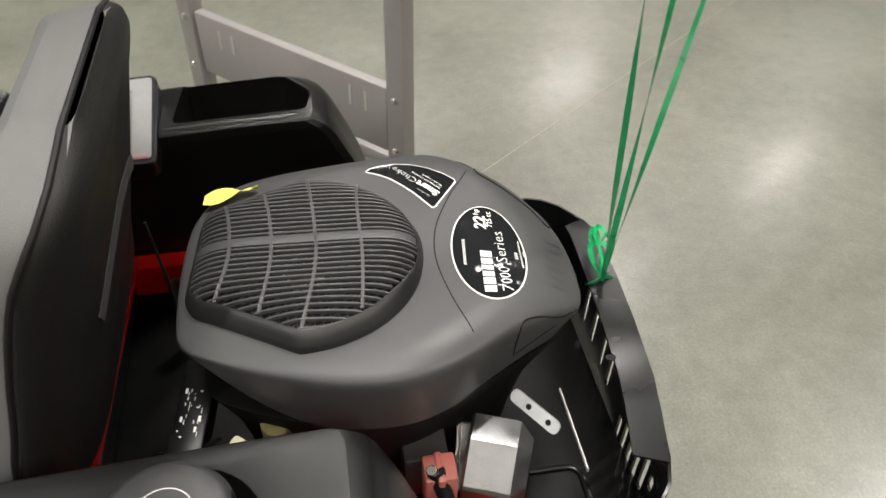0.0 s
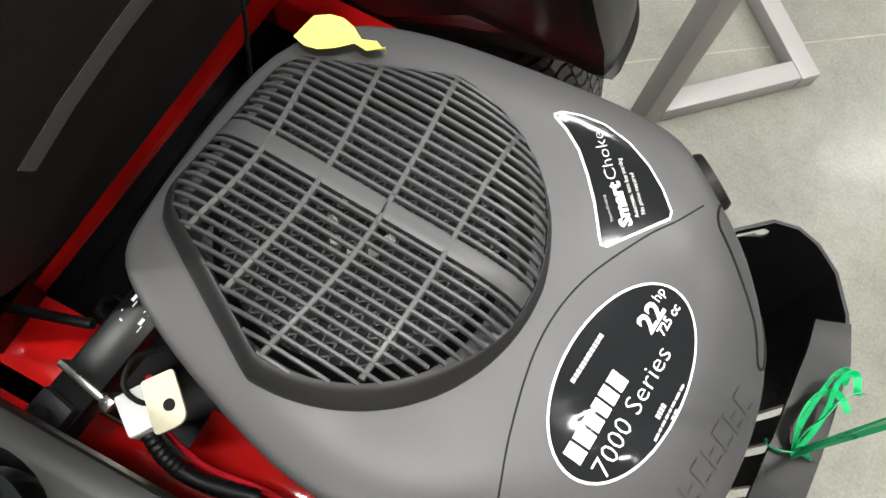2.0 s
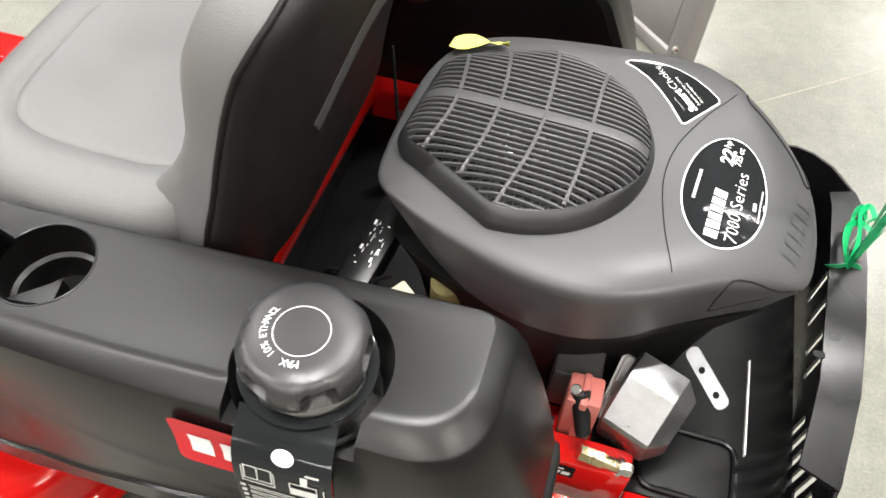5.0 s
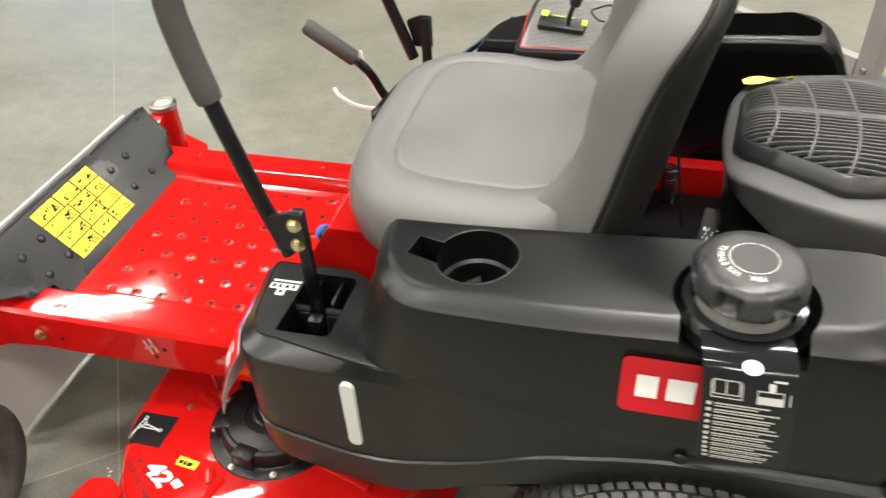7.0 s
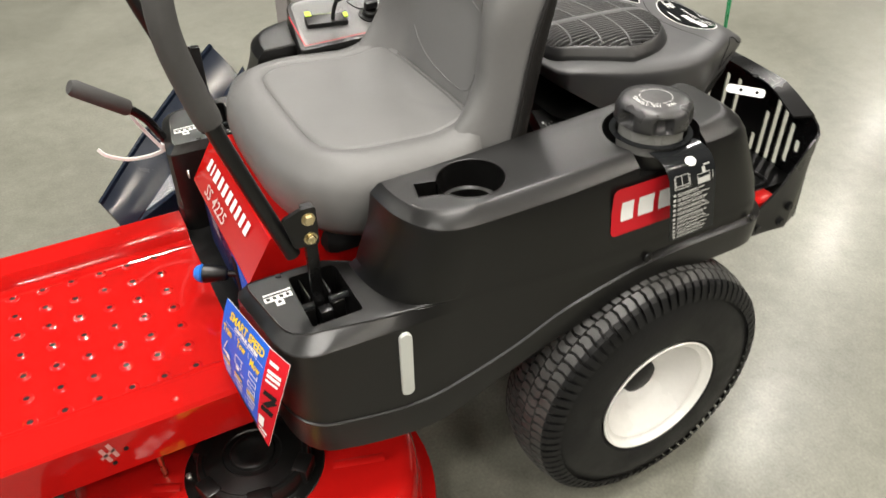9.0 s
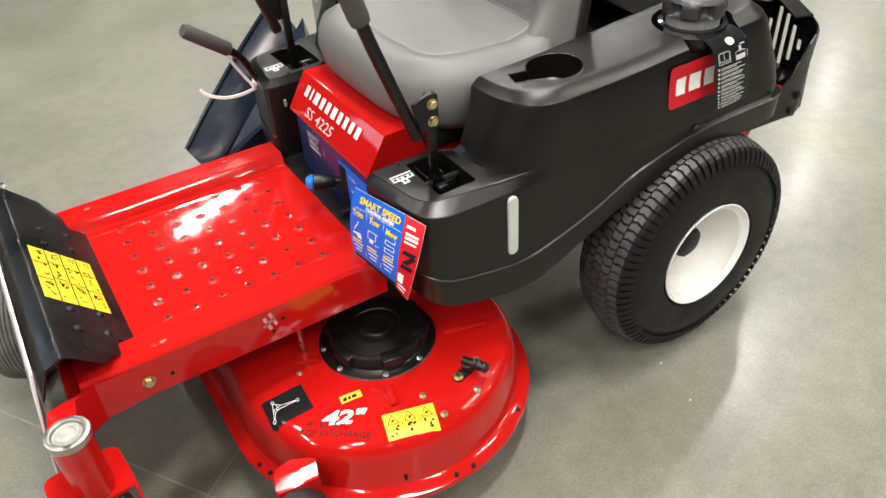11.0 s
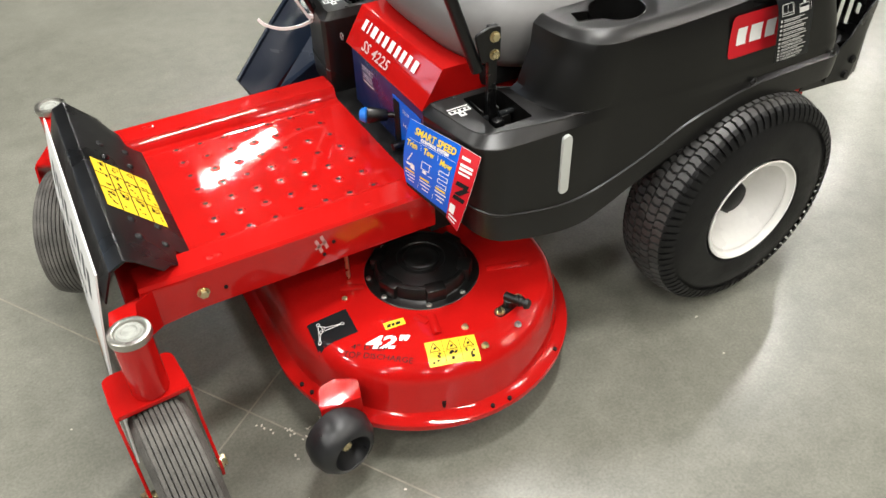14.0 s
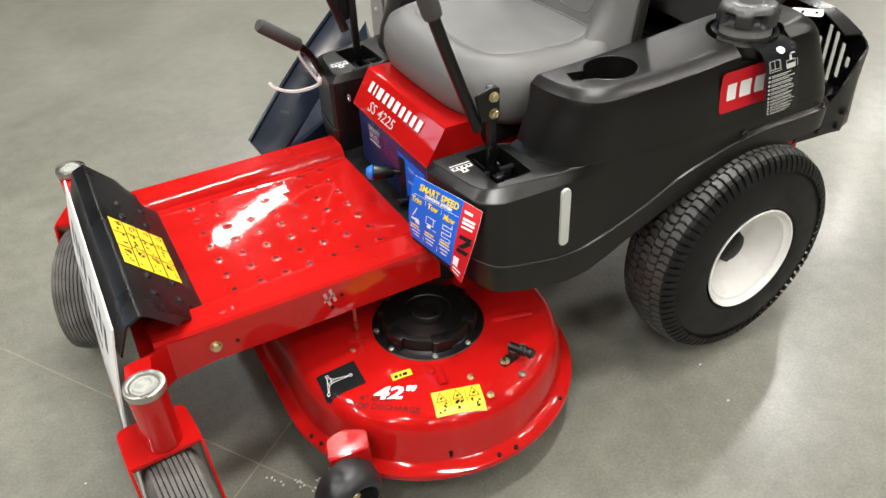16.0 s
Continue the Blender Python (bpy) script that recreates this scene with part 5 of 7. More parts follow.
def seat():
    hold = new("seat")
    hold.parent = mower
    # cushion
    bm = bmesh.new()
    rows = [(0.2, 0.07, 0.22, 0.535), (0.225, 0.08, 0.232, 0.54), (0.244, 0.09, 0.243, 0.56), (0.25, 0.095, 0.247, 0.59), (0.247, 0.095, 0.245, 0.618), (0.237, 0.092, 0.236, 0.641), (0.218, 0.088, 0.216, 0.654), (0.2, 0.084, 0.196, 0.6585),
            (0.182, 0.079, 0.174, 0.6595), (0.1785, 0.077, 0.1705, 0.6555), (0.175, 0.0755, 0.167, 0.6588), (0.17, 0.07, 0.162, 0.6592), (0.1, 0.04, 0.1, 0.657), (0.03, 0.02, 0.03, 0.655)]
    loft(bm, [superring(-0.235, 0, rx, rr, ry, z, 80, 3.6 if k < 7 else 5.5 if k < 12 else 3.6, -0.07) for k, (rx, rr, ry, z) in enumerate(rows)])
    for v in bm.verts:
        s = step(-0.24, -0.1, v.co.x) * (0.3 + 0.7 * step(0.12, 0.2, abs(v.co.y))) * step(0.59, 0.64, v.co.z)
        v.co.z += 0.055 * s
        v.co.y *= 1 - 0.05 * step(-0.32, -0.14, v.co.x)
    part("seat_cushion", bm, VINYL, hold, "grey vinyl seat cushion", 60)
    # backrest: a padded front in a darker back shell, by height
    FRONT = [(0.58, -0.16), (0.62, -0.166), (0.68, -0.159), (0.73, -0.154), (0.79, -0.151), (0.83, -0.143), (0.87, -0.125), (0.9, -0.106), (0.92, -0.09), (0.93, -0.079), (0.936, -0.067)]
    SEAM = [(0.58, -0.15), (0.66, -0.131), (0.70, -0.119), (0.75, -0.107), (0.80, -0.093), (0.85, -0.075), (0.88, -0.058), (0.9, -0.045), (0.92, -0.034), (0.936, -0.03)]
    BACK = [(0.58, -0.079), (0.64, -0.068), (0.70, -0.053), (0.78, -0.034), (0.86, -0.016), (0.9, -0.004), (0.92, -0.006), (0.936, -0.018)]
    HALF = [(0.58, 0.236), (0.64, 0.233), (0.70, 0.226), (0.78, 0.219), (0.83, 0.217), (0.86, 0.214), (0.89, 0.203), (0.91, 0.184), (0.925, 0.15), (0.936, 0.1)]
    heights = [0.575, 0.6, 0.63, 0.66, 0.69, 0.72, 0.75, 0.78, 0.81, 0.835, 0.855, 0.872, 0.887, 0.9, 0.91, 0.918, 0.925, 0.93, 0.934, 0.936]

    def pad_ring(z):
        xf, xs, w = (soft_table(t, z, 0.006) for t in (FRONT, SEAM, HALF))
        w -= 0.004
        flare = 0.08 * max(0.0, min(1.0, (0.77 - z) / 0.14)) ** 2
        xf -= 0.3 * flare
        n, out = 40, []
        hollow = 0.046 * step(0.925, 0.8, z) * step(0.56, 0.66, z)
        for i in range(n + 1):
            t = -1 + 2 * i / n
            e = abs(t)
            y = w * math.copysign(1 - (1 - e) ** 1.6, t)
            e = abs(y) / w
            x = xf + hollow * (1 - step(0.3, 0.85, e)) - 0.7 * flare * step(0.5, 0.85, e) * step(1.0, 0.9, e)
            x = min(x, max(xs - 0.016, xf))
            x += (xs - x) * max(0.0, (e - 0.8) / 0.2) ** 2.6
            out.append((x, y, z))
        back = [(xs + 0.012, w * (1 - 2 * i / n) * 0.985, z) for i in range(n + 1)]
        return out + back

    def shell_ring(z):
        xs, xb, w = (soft_table(t, z, 0.006) for t in (SEAM, BACK, HALF))
        n, out = 40, []
        for i in range(n + 1):
            out.append((xs + 0.004, w * (-1 + 2 * i / n), z))
        for i in range(n + 1):
            t = 1 - 2 * i / n
            y = w * math.copysign(1 - (1 - abs(t)) ** 1.8, t)
            e = abs(y) / w
            out.append((xs + 0.004 + (xb - xs - 0.004) * max(0.0, 1 - e ** 5.0) ** 0.5, y, z))
        return out

    bm = bmesh.new()
    loft(bm, [pad_ring(z) for z in heights])
    br = part("backrest", bm, VINYL, hold, "grey vinyl backrest with side bolsters", 70)
    bm = bmesh.new()
    loft(bm, [shell_ring(z) for z in heights])
    sh = part("back_shell", bm, VINYL_DARK, hold, "black rear shell of the seat", 60)
    bm = bmesh.new()
    line = [(table_at(SEAM, z) + 0.003, -soft_table(HALF, z, 0.006) - 0.0005, z) for z in heights] + [(table_at(SEAM, z) + 0.003, soft_table(HALF, z, 0.006) + 0.0005, z) for z in heights[::-1]]
    sweep(bm, line, circle(0.0032, 8))
    part("piping", bm, VINYL_DARK, sh)
    for pts in ([(0.1, 0.836), (0.06, 0.828), (-0.03, 0.815), (-0.085, 0.802), (-0.108, 0.805), (-0.12, 0.825), (-0.128, 0.855), (-0.13, 0.88)], [(0.1, 0.72), (0.07, 0.7), (0.02, 0.684), (-0.06, 0.676), (-0.1, 0.68), (-0.116, 0.695), (-0.122, 0.715)]):
        bm = bmesh.new()
        ln = smooth_line([Vector((-0.4, y, z)) for y, z in pts], 4)
        for k, q in enumerate(ln):
            hit, loc, _, _ = br.ray_cast(q, Vector((1, 0, 0)))
            ln[k] = loc if hit else q
        sweep(bm, ln, circle(0.0011, 6), up=(1, 0, 0))
        part("seam", bm, VINYL, br)
    # textured strip across the back
    bm = bmesh.new()
    pts = [Vector((0.3, y, z)) for y, z in ((-0.13, 0.733), (-0.105, 0.747), (-0.075, 0.759), (0.0, 0.772), (0.075, 0.76), (0.13, 0.733))]
    ln = smooth_line(pts, 5)
    for k, q in enumerate(ln):
        hit, loc, _, _ = sh.ray_cast(q, Vector((-1, 0, 0)))
        ln[k] = loc if hit else q
    sweep(bm, ln, [(-0.0095, -0.001), (0.0095, -0.001), (0.0085, 0.0024), (0.0, 0.003), (-0.0085, 0.0024)], up=(1, 0, 0))
    part("back_strip", bm, mat("grey_strip", (0.04, 0.039, 0.037), 0.8, bump=0.5, bump_scale=900), sh)
    # base under the cushion
    bm = bmesh.new()
    box(bm, -0.43, -0.16, -0.19, 0.19, 0.5, 0.55, 0.02)
    part("seat_pan", bm, DARK, hold)


seat()


# -- red seat box with its front panel --
def seat_box():
    bm = bmesh.new()
    side = rounded([(-0.552, 0.484, 0.003), (-0.506, 0.558, 0.006), (-0.30, 0.558, 0.004), (-0.30, 0.30, 0.004), (-0.535, 0.30, 0.004), (-0.535, 0.484, 0.001)], 4)
    plate(bm, side, -0.17, 0.17, Matrix(((1, 0, 0, 0), (0, 0, -1, 0), (0, 1, 0, 0), (0, 0, 0, 1))))
    sb = part("seat_box", bm, RED, mower, "gloss red steel seat box", 30)
    bm = bmesh.new()
    box(bm, -0.32, -0.28, -0.25, 0.25, 0.46, 0.553, 0.003)
    part("seat_box_wing", bm, RED, sb)
    up = Vector((0.046, 0, 0.074)).normalized()
    m = facing(Vector((-0.552, 0.152, 0.484)) + Vector((-0.85, 0, 0.53)) * 0.0025, (0, -1, 0), up)
    bm = bmesh.new()
    bars(bm, 0.022, 0.047, [0.013, 0.006, 0.018, 0.013, 0.014, 0.016, 0.013, 0.013, 0.013, 0.015], 0.023, 0.0108, 0.12)
    islands("letter_block", lay(bm, m), WHITE, sb)
    part("model_words", lay(text_mesh("SS 4225", 0.0215, 0.12, 0.0002, 0.118), m @ Matrix.Translation((0.05, 0.014, 0))), mat("silver_print", (0.6, 0.42, 0.4), 0.4), sb)
    # navy speed panel below, with its lever
    bm = bmesh.new()
    box(bm, -0.541, -0.5345, -0.165, 0.165, 0.345, 0.478, 0.002)
    pn = part("speed_panel", bm, NAVY, sb, "navy blue printed speed control panel")
    m = facing((-0.5418, 0.15, 0.36), (0, -1, 0), (0, 0, 1))
    for w, h, x, y in (("SMART", 0.0125, 0.035, 0.085), ("SPEED", 0.0125, 0.035, 0.068)):
        part("panel_words", lay(text_mesh(w, h), m @ Matrix.Translation((x, y, 0))), mat("pale_print", (0.6, 0.63, 0.75), 0.5), pn)
    bm = bmesh.new()
    bars(bm, 0.035, 0.06, [0.03, 0.022], 0.003)
    islands("small_print", lay(bm, m), WHITE, pn)
    bm = bmesh.new()
    box(bm, -0.5435, -0.54, -0.145, -0.03, 0.35, 0.455, 0.001)
    part("blue_field", bm, BLUE, pn)
    bm = bmesh.new()
    box(bm, -0.5455, -0.543, -0.06, -0.035, 0.352, 0.45, 0.001)
    part("lever_slot", bm, DARK, pn)
    m2 = facing((-0.5445, -0.07, 0.36), (0, -1, 0), (0, 0, 1))
    part("speed_word", lay(text_mesh("TOW", 0.008), m2 @ Matrix.Translation((0.004, 0.075, 0))), WHITE, pn)
    part("speed_word", lay(text_mesh("MOW", 0.008), m2 @ Matrix.Translation((0.004, 0.045, 0))), WHITE, pn)
    bm = bmesh.new()
    cyl(bm, (-0.53, -0.044, 0.412), (-0.56, -0.028, 0.412), 0.006, seg=12)
    cyl(bm, (-0.556, -0.031, 0.412), (-0.592, -0.011, 0.413), 0.011, 0.0165, 24, 0.002)
    kn = part("speed_knob", bm, BLACK_PLASTIC, pn, "black knob with a blue end")
    bm = bmesh.new()
    cyl(bm, (-0.591, -0.0115, 0.413), (-0.605, -0.0035, 0.4133), 0.0163, 0.013, 24, 0.004)
    part("knob_end", bm, mat("blue_plastic", (0.015, 0.16, 0.6), 0.35), kn)
    bm = bmesh.new()
    for p in ((-0.571, -0.076, 0.366),):
        cyl(bm, p, (p[0] + 0.03, p[1], p[2]), 0.008, seg=12)
    part("pin", bm, BLACK_METAL, pn)
    # ring pin beside the panel
    bm = bmesh.new()
    ring = [Vector((-0.556, 0.176 + 0.007 * math.cos(t * 0.4488), 0.497 + 0.007 * math.sin(t * 0.4488))) for t in range(15)]
    sweep(bm, ring, circle(0.0012, 6))
    part("ring_pin", bm, ZINC, sb)
    # closing sheet behind the pan
    bm = bmesh.new()
    box(bm, -0.585, -0.5, -0.255, 0.255, 0.28, 0.352, 0.003)
    part("pan_riser", bm, DARK, sb)


seat_box()


# -- drive levers and the height lever --
def drive_lever(s):
    hold = new("drive_lever")
    hold.parent = mower
    y = -0.29 * s
    bm = bmesh.new()
    box(bm, -0.489, -0.472, y - 0.005, y + 0.005, 0.47, 0.681, 0.002)
    part("lever_post", bm, BLACK_METAL, hold)
    bm = bmesh.new()
    out = rounded([(-0.505, 0.624, 0.006), (-0.471, 0.622, 0.004), (-0.471, 0.68, 0.004), (-0.49, 0.681, 0.004), (-0.517, 0.672, 0.006)], 3)
    plate(bm, out, -0.003, 0.003, Matrix(((1, 0, 0, 0), (0, 0, -1, y - 0.008 * s), (0, 1, 0, 0), (0, 0, 0, 1))))
    part("lever_plate", bm, BLACK_METAL, hold)
    for z in (0.665, 0.635):
        bm = bmesh.new()
        hexbolt(bm, (-0.4825, y - 0.011 * s, z), (0, -s, 0), 0.0074, 0.007)
        part("lever_bolt", bm, BRASS, hold)
    line = smooth_line([(-0.505, y + 0.004 * s, 0.606), (-0.531, y + 0.008 * s, 0.68), (-0.556, y + 0.014 * s, 0.755), (-0.573, y + 0.018 * s, 0.81), (-0.589, y + 0.022 * s, 0.87), (-0.598, y + 0.026 * s, 0.92),
                        (-0.597, y + 0.034 * s, 0.965), (-0.588, y + 0.052 * s, 1.0), (-0.575, y + 0.08 * s, 1.02), (-0.56, y + 0.12 * s, 1.026), (-0.545, y + 0.17 * s, 1.022)], 6)
    bm = bmesh.new()
    sweep(bm, line[:22], circle(0.0105, 14), up=(0, 1, 0))
    part("lever_bar", bm, BLACK_METAL, hold)
    bm = bmesh.new()
    k = len(line) - 18
    sweep(bm, line[18:], circle(0.0165, 18), up=(0, 1, 0), scale=[0.9] + [1.0] * (k - 2) + [0.85])
    part("grip", bm, FOAM, hold, "grey foam grip")


drive_lever(1)
drive_lever(-1)


def height_lever():
    bm = bmesh.new()
    sweep(bm, smooth_line([(-0.515, 0.295, 0.45), (-0.568, 0.292, 0.515), (-0.592, 0.286, 0.565), (-0.622, 0.28, 0.6), (-0.66, 0.274, 0.63)], 6), circle(0.0085, 12))
    lv = part("height_lever", bm, BLACK_METAL, mower, "bent black deck height lever")
    bm = bmesh.new()
    sweep(bm, [(-0.617, 0.281, 0.597), (-0.62, 0.2805, 0.599), (-0.66, 0.274, 0.631), (-0.696, 0.268, 0.66), (-0.702, 0.267, 0.664)], circle(0.015, 18), scale=[0.85, 1, 1, 1, 0.8])
    part("grip", bm, FOAM, lv)


height_lever()


# -- engine --
SHROUD_LINE = [(0.02, -0.14), (0.013, -0.1), (0.015, -0.03), (0.028, 0.04), (0.064, 0.088), (0.122, 0.114), (0.205, 0.127), (0.28, 0.132), (0.325, 0.127), (0.363, 0.1), (0.408, 0.068), (0.443, 0.03), (0.46, -0.012),
               (0.463, -0.068), (0.451, -0.116), (0.408, -0.142), (0.354, -0.17), (0.3, -0.2), (0.246, -0.216), (0.179, -0.212), (0.102, -0.188), (0.05, -0.164)]
VENT_C = Vector((0.148, -0.042))


def smooth_loop(pts, n=4):
    pts = [Vector(p) for p in pts]
    k = len(pts)
    out = []
    for i in range(k):
        a, b, c, d = pts[i - 1], pts[i], pts[(i + 1) % k], pts[(i + 2) % k]
        for j in range(n):
            t = j / n
            out.append(0.5 * (2 * b + (c - a) * t + (2 * a - 5 * b + 4 * c - d) * t * t + (3 * b - a - 3 * c + d) * t**3))
    return out


def vent_edge():
    """The plan of the intake screen: a disc cut off straight towards the seat."""
    out = []
    for i in range(96):
        a = 2 * math.pi * i / 96
        d = Vector((math.cos(a), math.sin(a)))
        r = 0.132
        for nrm, lim in ((Vector((-0.995, 0.101)), 0.118), (Vector((-0.52, -0.854)), 0.1175), (Vector((-0.39, 0.921)), 0.119)):
            k = d.dot(nrm)
            if k > 1e-3:
                r = min(r, lim / k)
        out.append(VENT_C + d * r)
    return out


def shroud_z(x, y):
    """The height of the shroud's upper face."""
    z = 0.7 + 0.012 * step(-0.1, 0.1, y) - 0.045 * step(0.35, 0.5, x)
    return z - 0.006 * step(0.06, -0.02, x)


def engine():
    hold = new("engine")
    hold.parent = mower
    loop = smooth_loop(SHROUD_LINE)
    c = Vector((0.2, -0.03))

    def ring(f, z=None, drop=0.0, add=0.0):
        out = []
        for p in loop:
            d = p - c
            q = c + d * f + d.normalized() * add
            low = 0.672 - 0.078 * step(-0.02, 0.16, q.x) + 0.012 * step(0.28, 0.4, q.x)
            fall = 0.008 + 0.010 * step(0.02, 0.16, q.x) * (1 - 0.5 * step(0.02, 0.1, q.y)) - 0.004 * step(0.38, 0.46, q.x)
            zz = low if z == "low" else shroud_z(q.x, q.y) - drop * fall
            out.append((q.x, q.y, zz))
        return out

    bm = bmesh.new()
    edge = vent_edge()
    top = [ring(0.90, "low"), ring(0.925, "low"), ring(0.997, None, 1.5), ring(1.0, None, 1.1), ring(0.998, None, 0.85), ring(0.992, None, 0.66), ring(0.975, None, 0.5), ring(0.95, None, 0.38), ring(0.9, None, 0.2),
           ring(0.84, None, 0.07), ring(0.76, None, 0.0), ring(0.5, None, 0.0), ring(0.2, None, 0.0)]
    loft(bm, top)
    sh = part("engine_shroud", bm, SHROUD, hold, "charcoal moulded plastic engine shroud", 40)
    # intake well
    bm = bmesh.new()
    plate(bm, [VENT_C + (p - VENT_C) * 0.9 for p in edge], 0.65, 0.8)
    carve(sh, bm)
    sh.data.set_sharp_from_angle(angle=radians(40))
    # domed screen: a sloping skirt, a centre bar, slats and bowed ribs
    def reach(d):
        """How far the screen's plan reaches in the direction d."""
        a = math.atan2(d.y, d.x) % (2 * math.pi)
        i = a / (2 * math.pi) * 96
        p, q = edge[int(i) % 96], edge[(int(i) + 1) % 96]
        return (p.lerp(q, i - int(i)) - VENT_C).length

    def dome(x, y):
        d = Vector((x, y)) - VENT_C
        r = min(1.0, d.length / reach(d)) if d.length > 1e-5 else 0.0
        return 0.703 + 0.03 * (1 - r ** 6) ** 0.62

    def lip(d):
        """Where the slots end in the direction d."""
        return 0.962 - 0.06 * step(0.15, 0.75, -d.normalized().y)

    def er(f, h=0.0):
        out = []
        for p in edge:
            q = VENT_C + (p - VENT_C) * (1 - (1 - lip(p - VENT_C)) * f)
            out.append((q.x, q.y, dome(q.x, q.y) + h))
        return out

    bm = bmesh.new()
    base = [(p.x, p.y, 0.694) for p in (VENT_C + (q - VENT_C) * 1.012 for q in edge)]
    top = [(p.x, p.y, 0.7035) for p in (VENT_C + (q - VENT_C) * 1.012 for q in edge)]
    loft(bm, [base, top, er(0.05, 0.001), er(0.3), er(0.55), er(0.8), er(0.95, -0.0008), er(1.0, -0.006)], False, False)
    vent = part("vent_frame", bm, VENT_RIM, sh, "charcoal slotted air intake screen", 50)
    bm = bmesh.new()
    revolve(bm, [(0.009, -0.004), (0.009, 0.005), (0.0065, 0.0062), (0.004, 0.005), (0.004, 0.002), (0, 0.002)], Matrix.Translation((0.2685, -0.0555, 0.7055)), 20)
    part("vent_lug", bm, VENT_RIM, vent)
    along, across = Vector((0.9986, -0.0523)), Vector((0.0523, 0.9986))

    def inside(p):
        d = p - VENT_C
        return d.length < 1e-4 or d.length <= reach(d) * (lip(d) + 0.012)

    def strip(line, side, w, h, name):
        pts = [p for p in line if inside(p)]
        if len(pts) < 2:
            return
        bm = bmesh.new()
        s = side * (w / 2)
        rings = []
        for p in pts:
            z = dome(p.x, p.y)
            rings.append([(p.x - s.x, p.y - s.y, z - h), (p.x + s.x, p.y + s.y, z - h), (p.x + s.x, p.y + s.y, z - 0.0007), (p.x + s.x * 0.6, p.y + s.y * 0.6, z), (p.x - s.x * 0.6, p.y - s.y * 0.6, z), (p.x - s.x, p.y - s.y, z - 0.0007)])
        loft(bm, rings)
        # paler than the rim, with the sheen of the lamps in its colour
        part(name, bm, VENT, vent)

    mid, pitch = Vector((0.15, -0.0405)), 0.0078
    for k in range(-18, 19):
        off = k * pitch + (math.copysign(0.0032, k) if k else 0.0)
        line = [mid + across * off + along * t for t in np.linspace(-0.14, 0.14, 71)]
        strip(line, across, 0.0135 if k == 0 else 0.0028, 0.006 if k == 0 else 0.0045, "slat" if k else "centre_bar")
    for x0, low, high in ((0.0725, 0.03, 0.012), (0.117, 0.017, 0.01), (0.1645, 0.015, 0.004), (0.213, 0.008, -0.004)):
        line = []
        for t in np.linspace(-0.15, 0.14, 71):
            bow = (low if t < 0 else high) * (t / 0.1) ** 2
            line.append(Vector((x0 - bow, mid.y + t)))
        strip(line, Vector((1, 0)), 0.0042, 0.0065, "rib")
    # rotating screen below
    bm = bmesh.new()
    revolve(bm, [(0, 0.676), (0.1, 0.674), (0.108, 0.664), (0.108, 0.652)], Matrix.Translation((*VENT_C, 0)), 40)
    well = part("fan_plate", bm, DARK, hold)
    bm = bmesh.new()
    for k in range(-11, 12):
        d = k * 0.009
        L = math.sqrt(max(0.0, 0.1**2 - d * d))
        for ang in (35, 95):
            m = Matrix.Translation((*VENT_C, 0.6785)) @ pose(0, 0, 0, 0, 0, ang)
            bm.faces.new([bm.verts.new(m @ Vector(p)) for p in ((-L, d - 0.0008, 0), (L, d - 0.0008, 0), (L, d + 0.0008, 0), (-L, d + 0.0008, 0))])
    tagged(part("fan_mesh", bm, mat("wire_mesh", (0.06, 0.06, 0.06), 0.35, metal=0.6), well), kind="stuff")
    bm = bmesh.new()
    for k in range(9):
        a = radians(40 * k)
        p = VENT_C + Vector((math.cos(a), math.sin(a))) * 0.022
        cyl(bm, (*p, 0.675), (*p, 0.686), 0.0045, seg=6)
    islands("fan_nut", bm, ZINC, well)
    # block and base below the shroud
    bm = bmesh.new()
    loft(bm, [[(c.x + (p.x - c.x) * f, c.y + (p.y - c.y) * f, z) for p in loop] for f, z in ((0.7, 0.38), (0.74, 0.46), (0.8, 0.53), (0.93, 0.6))])
    part("engine_block", bm, DARK, hold)
    # parting line of the rear cover
    bm = bmesh.new()
    pts = [(0.357, 0.082), (0.344, 0.06), (0.327, 0.036), (0.302, -0.014), (0.294, -0.064), (0.302, -0.125), (0.315, -0.172)]
    ln = smooth_line([(*p, 0) for p in pts], 8)
    rail = []
    for i, p in enumerate(ln):
        d = (ln[min(i + 1, len(ln) - 1)] - ln[max(i - 1, 0)]).normalized() * 0.0007
        rail.append((bm.verts.new((p.x - d.y, p.y + d.x, 0.8)), bm.verts.new((p.x + d.y, p.y - d.x, 0.8))))
    for a, b in zip(rail, rail[1:]):
        bm.faces.new((a[0], a[1], b[1], b[0]))
    down = (0, 0, -1)
    part("parting_line", lay(bm, Matrix(), sh, down, 0.0004), INK, sh)
    # oval label
    oc, ang = Vector((0.3555, -0.0595, 0.78)), -5.5
    m = Matrix.Translation(oc) @ pose(0, 0, 0, 0, 0, ang + 90)

    def oval(rx, ry, n=48):
        return [(rx * math.cos(2 * math.pi * i / n), ry * math.sin(2 * math.pi * i / n)) for i in range(n)]

    def press(bm, mt, name, parent, lift, label="", cell=0.012, mm=m):
        return part(name, lay(bm, mm, sh, down, lift, cell), mt, parent, label, 60)

    def disc(rx, ry):
        bm = bmesh.new()
        rows = [[bm.verts.new((x * f, y * f, 0)) for x, y in oval(rx, ry)] for f in (1, 0.8, 0.6, 0.4, 0.2)]
        for a, b in zip(rows, rows[1:]):
            for i in range(48):
                bm.faces.new((a[i], a[(i + 1) % 48], b[(i + 1) % 48], b[i]))
        bm.faces.new(rows[-1])
        return bm

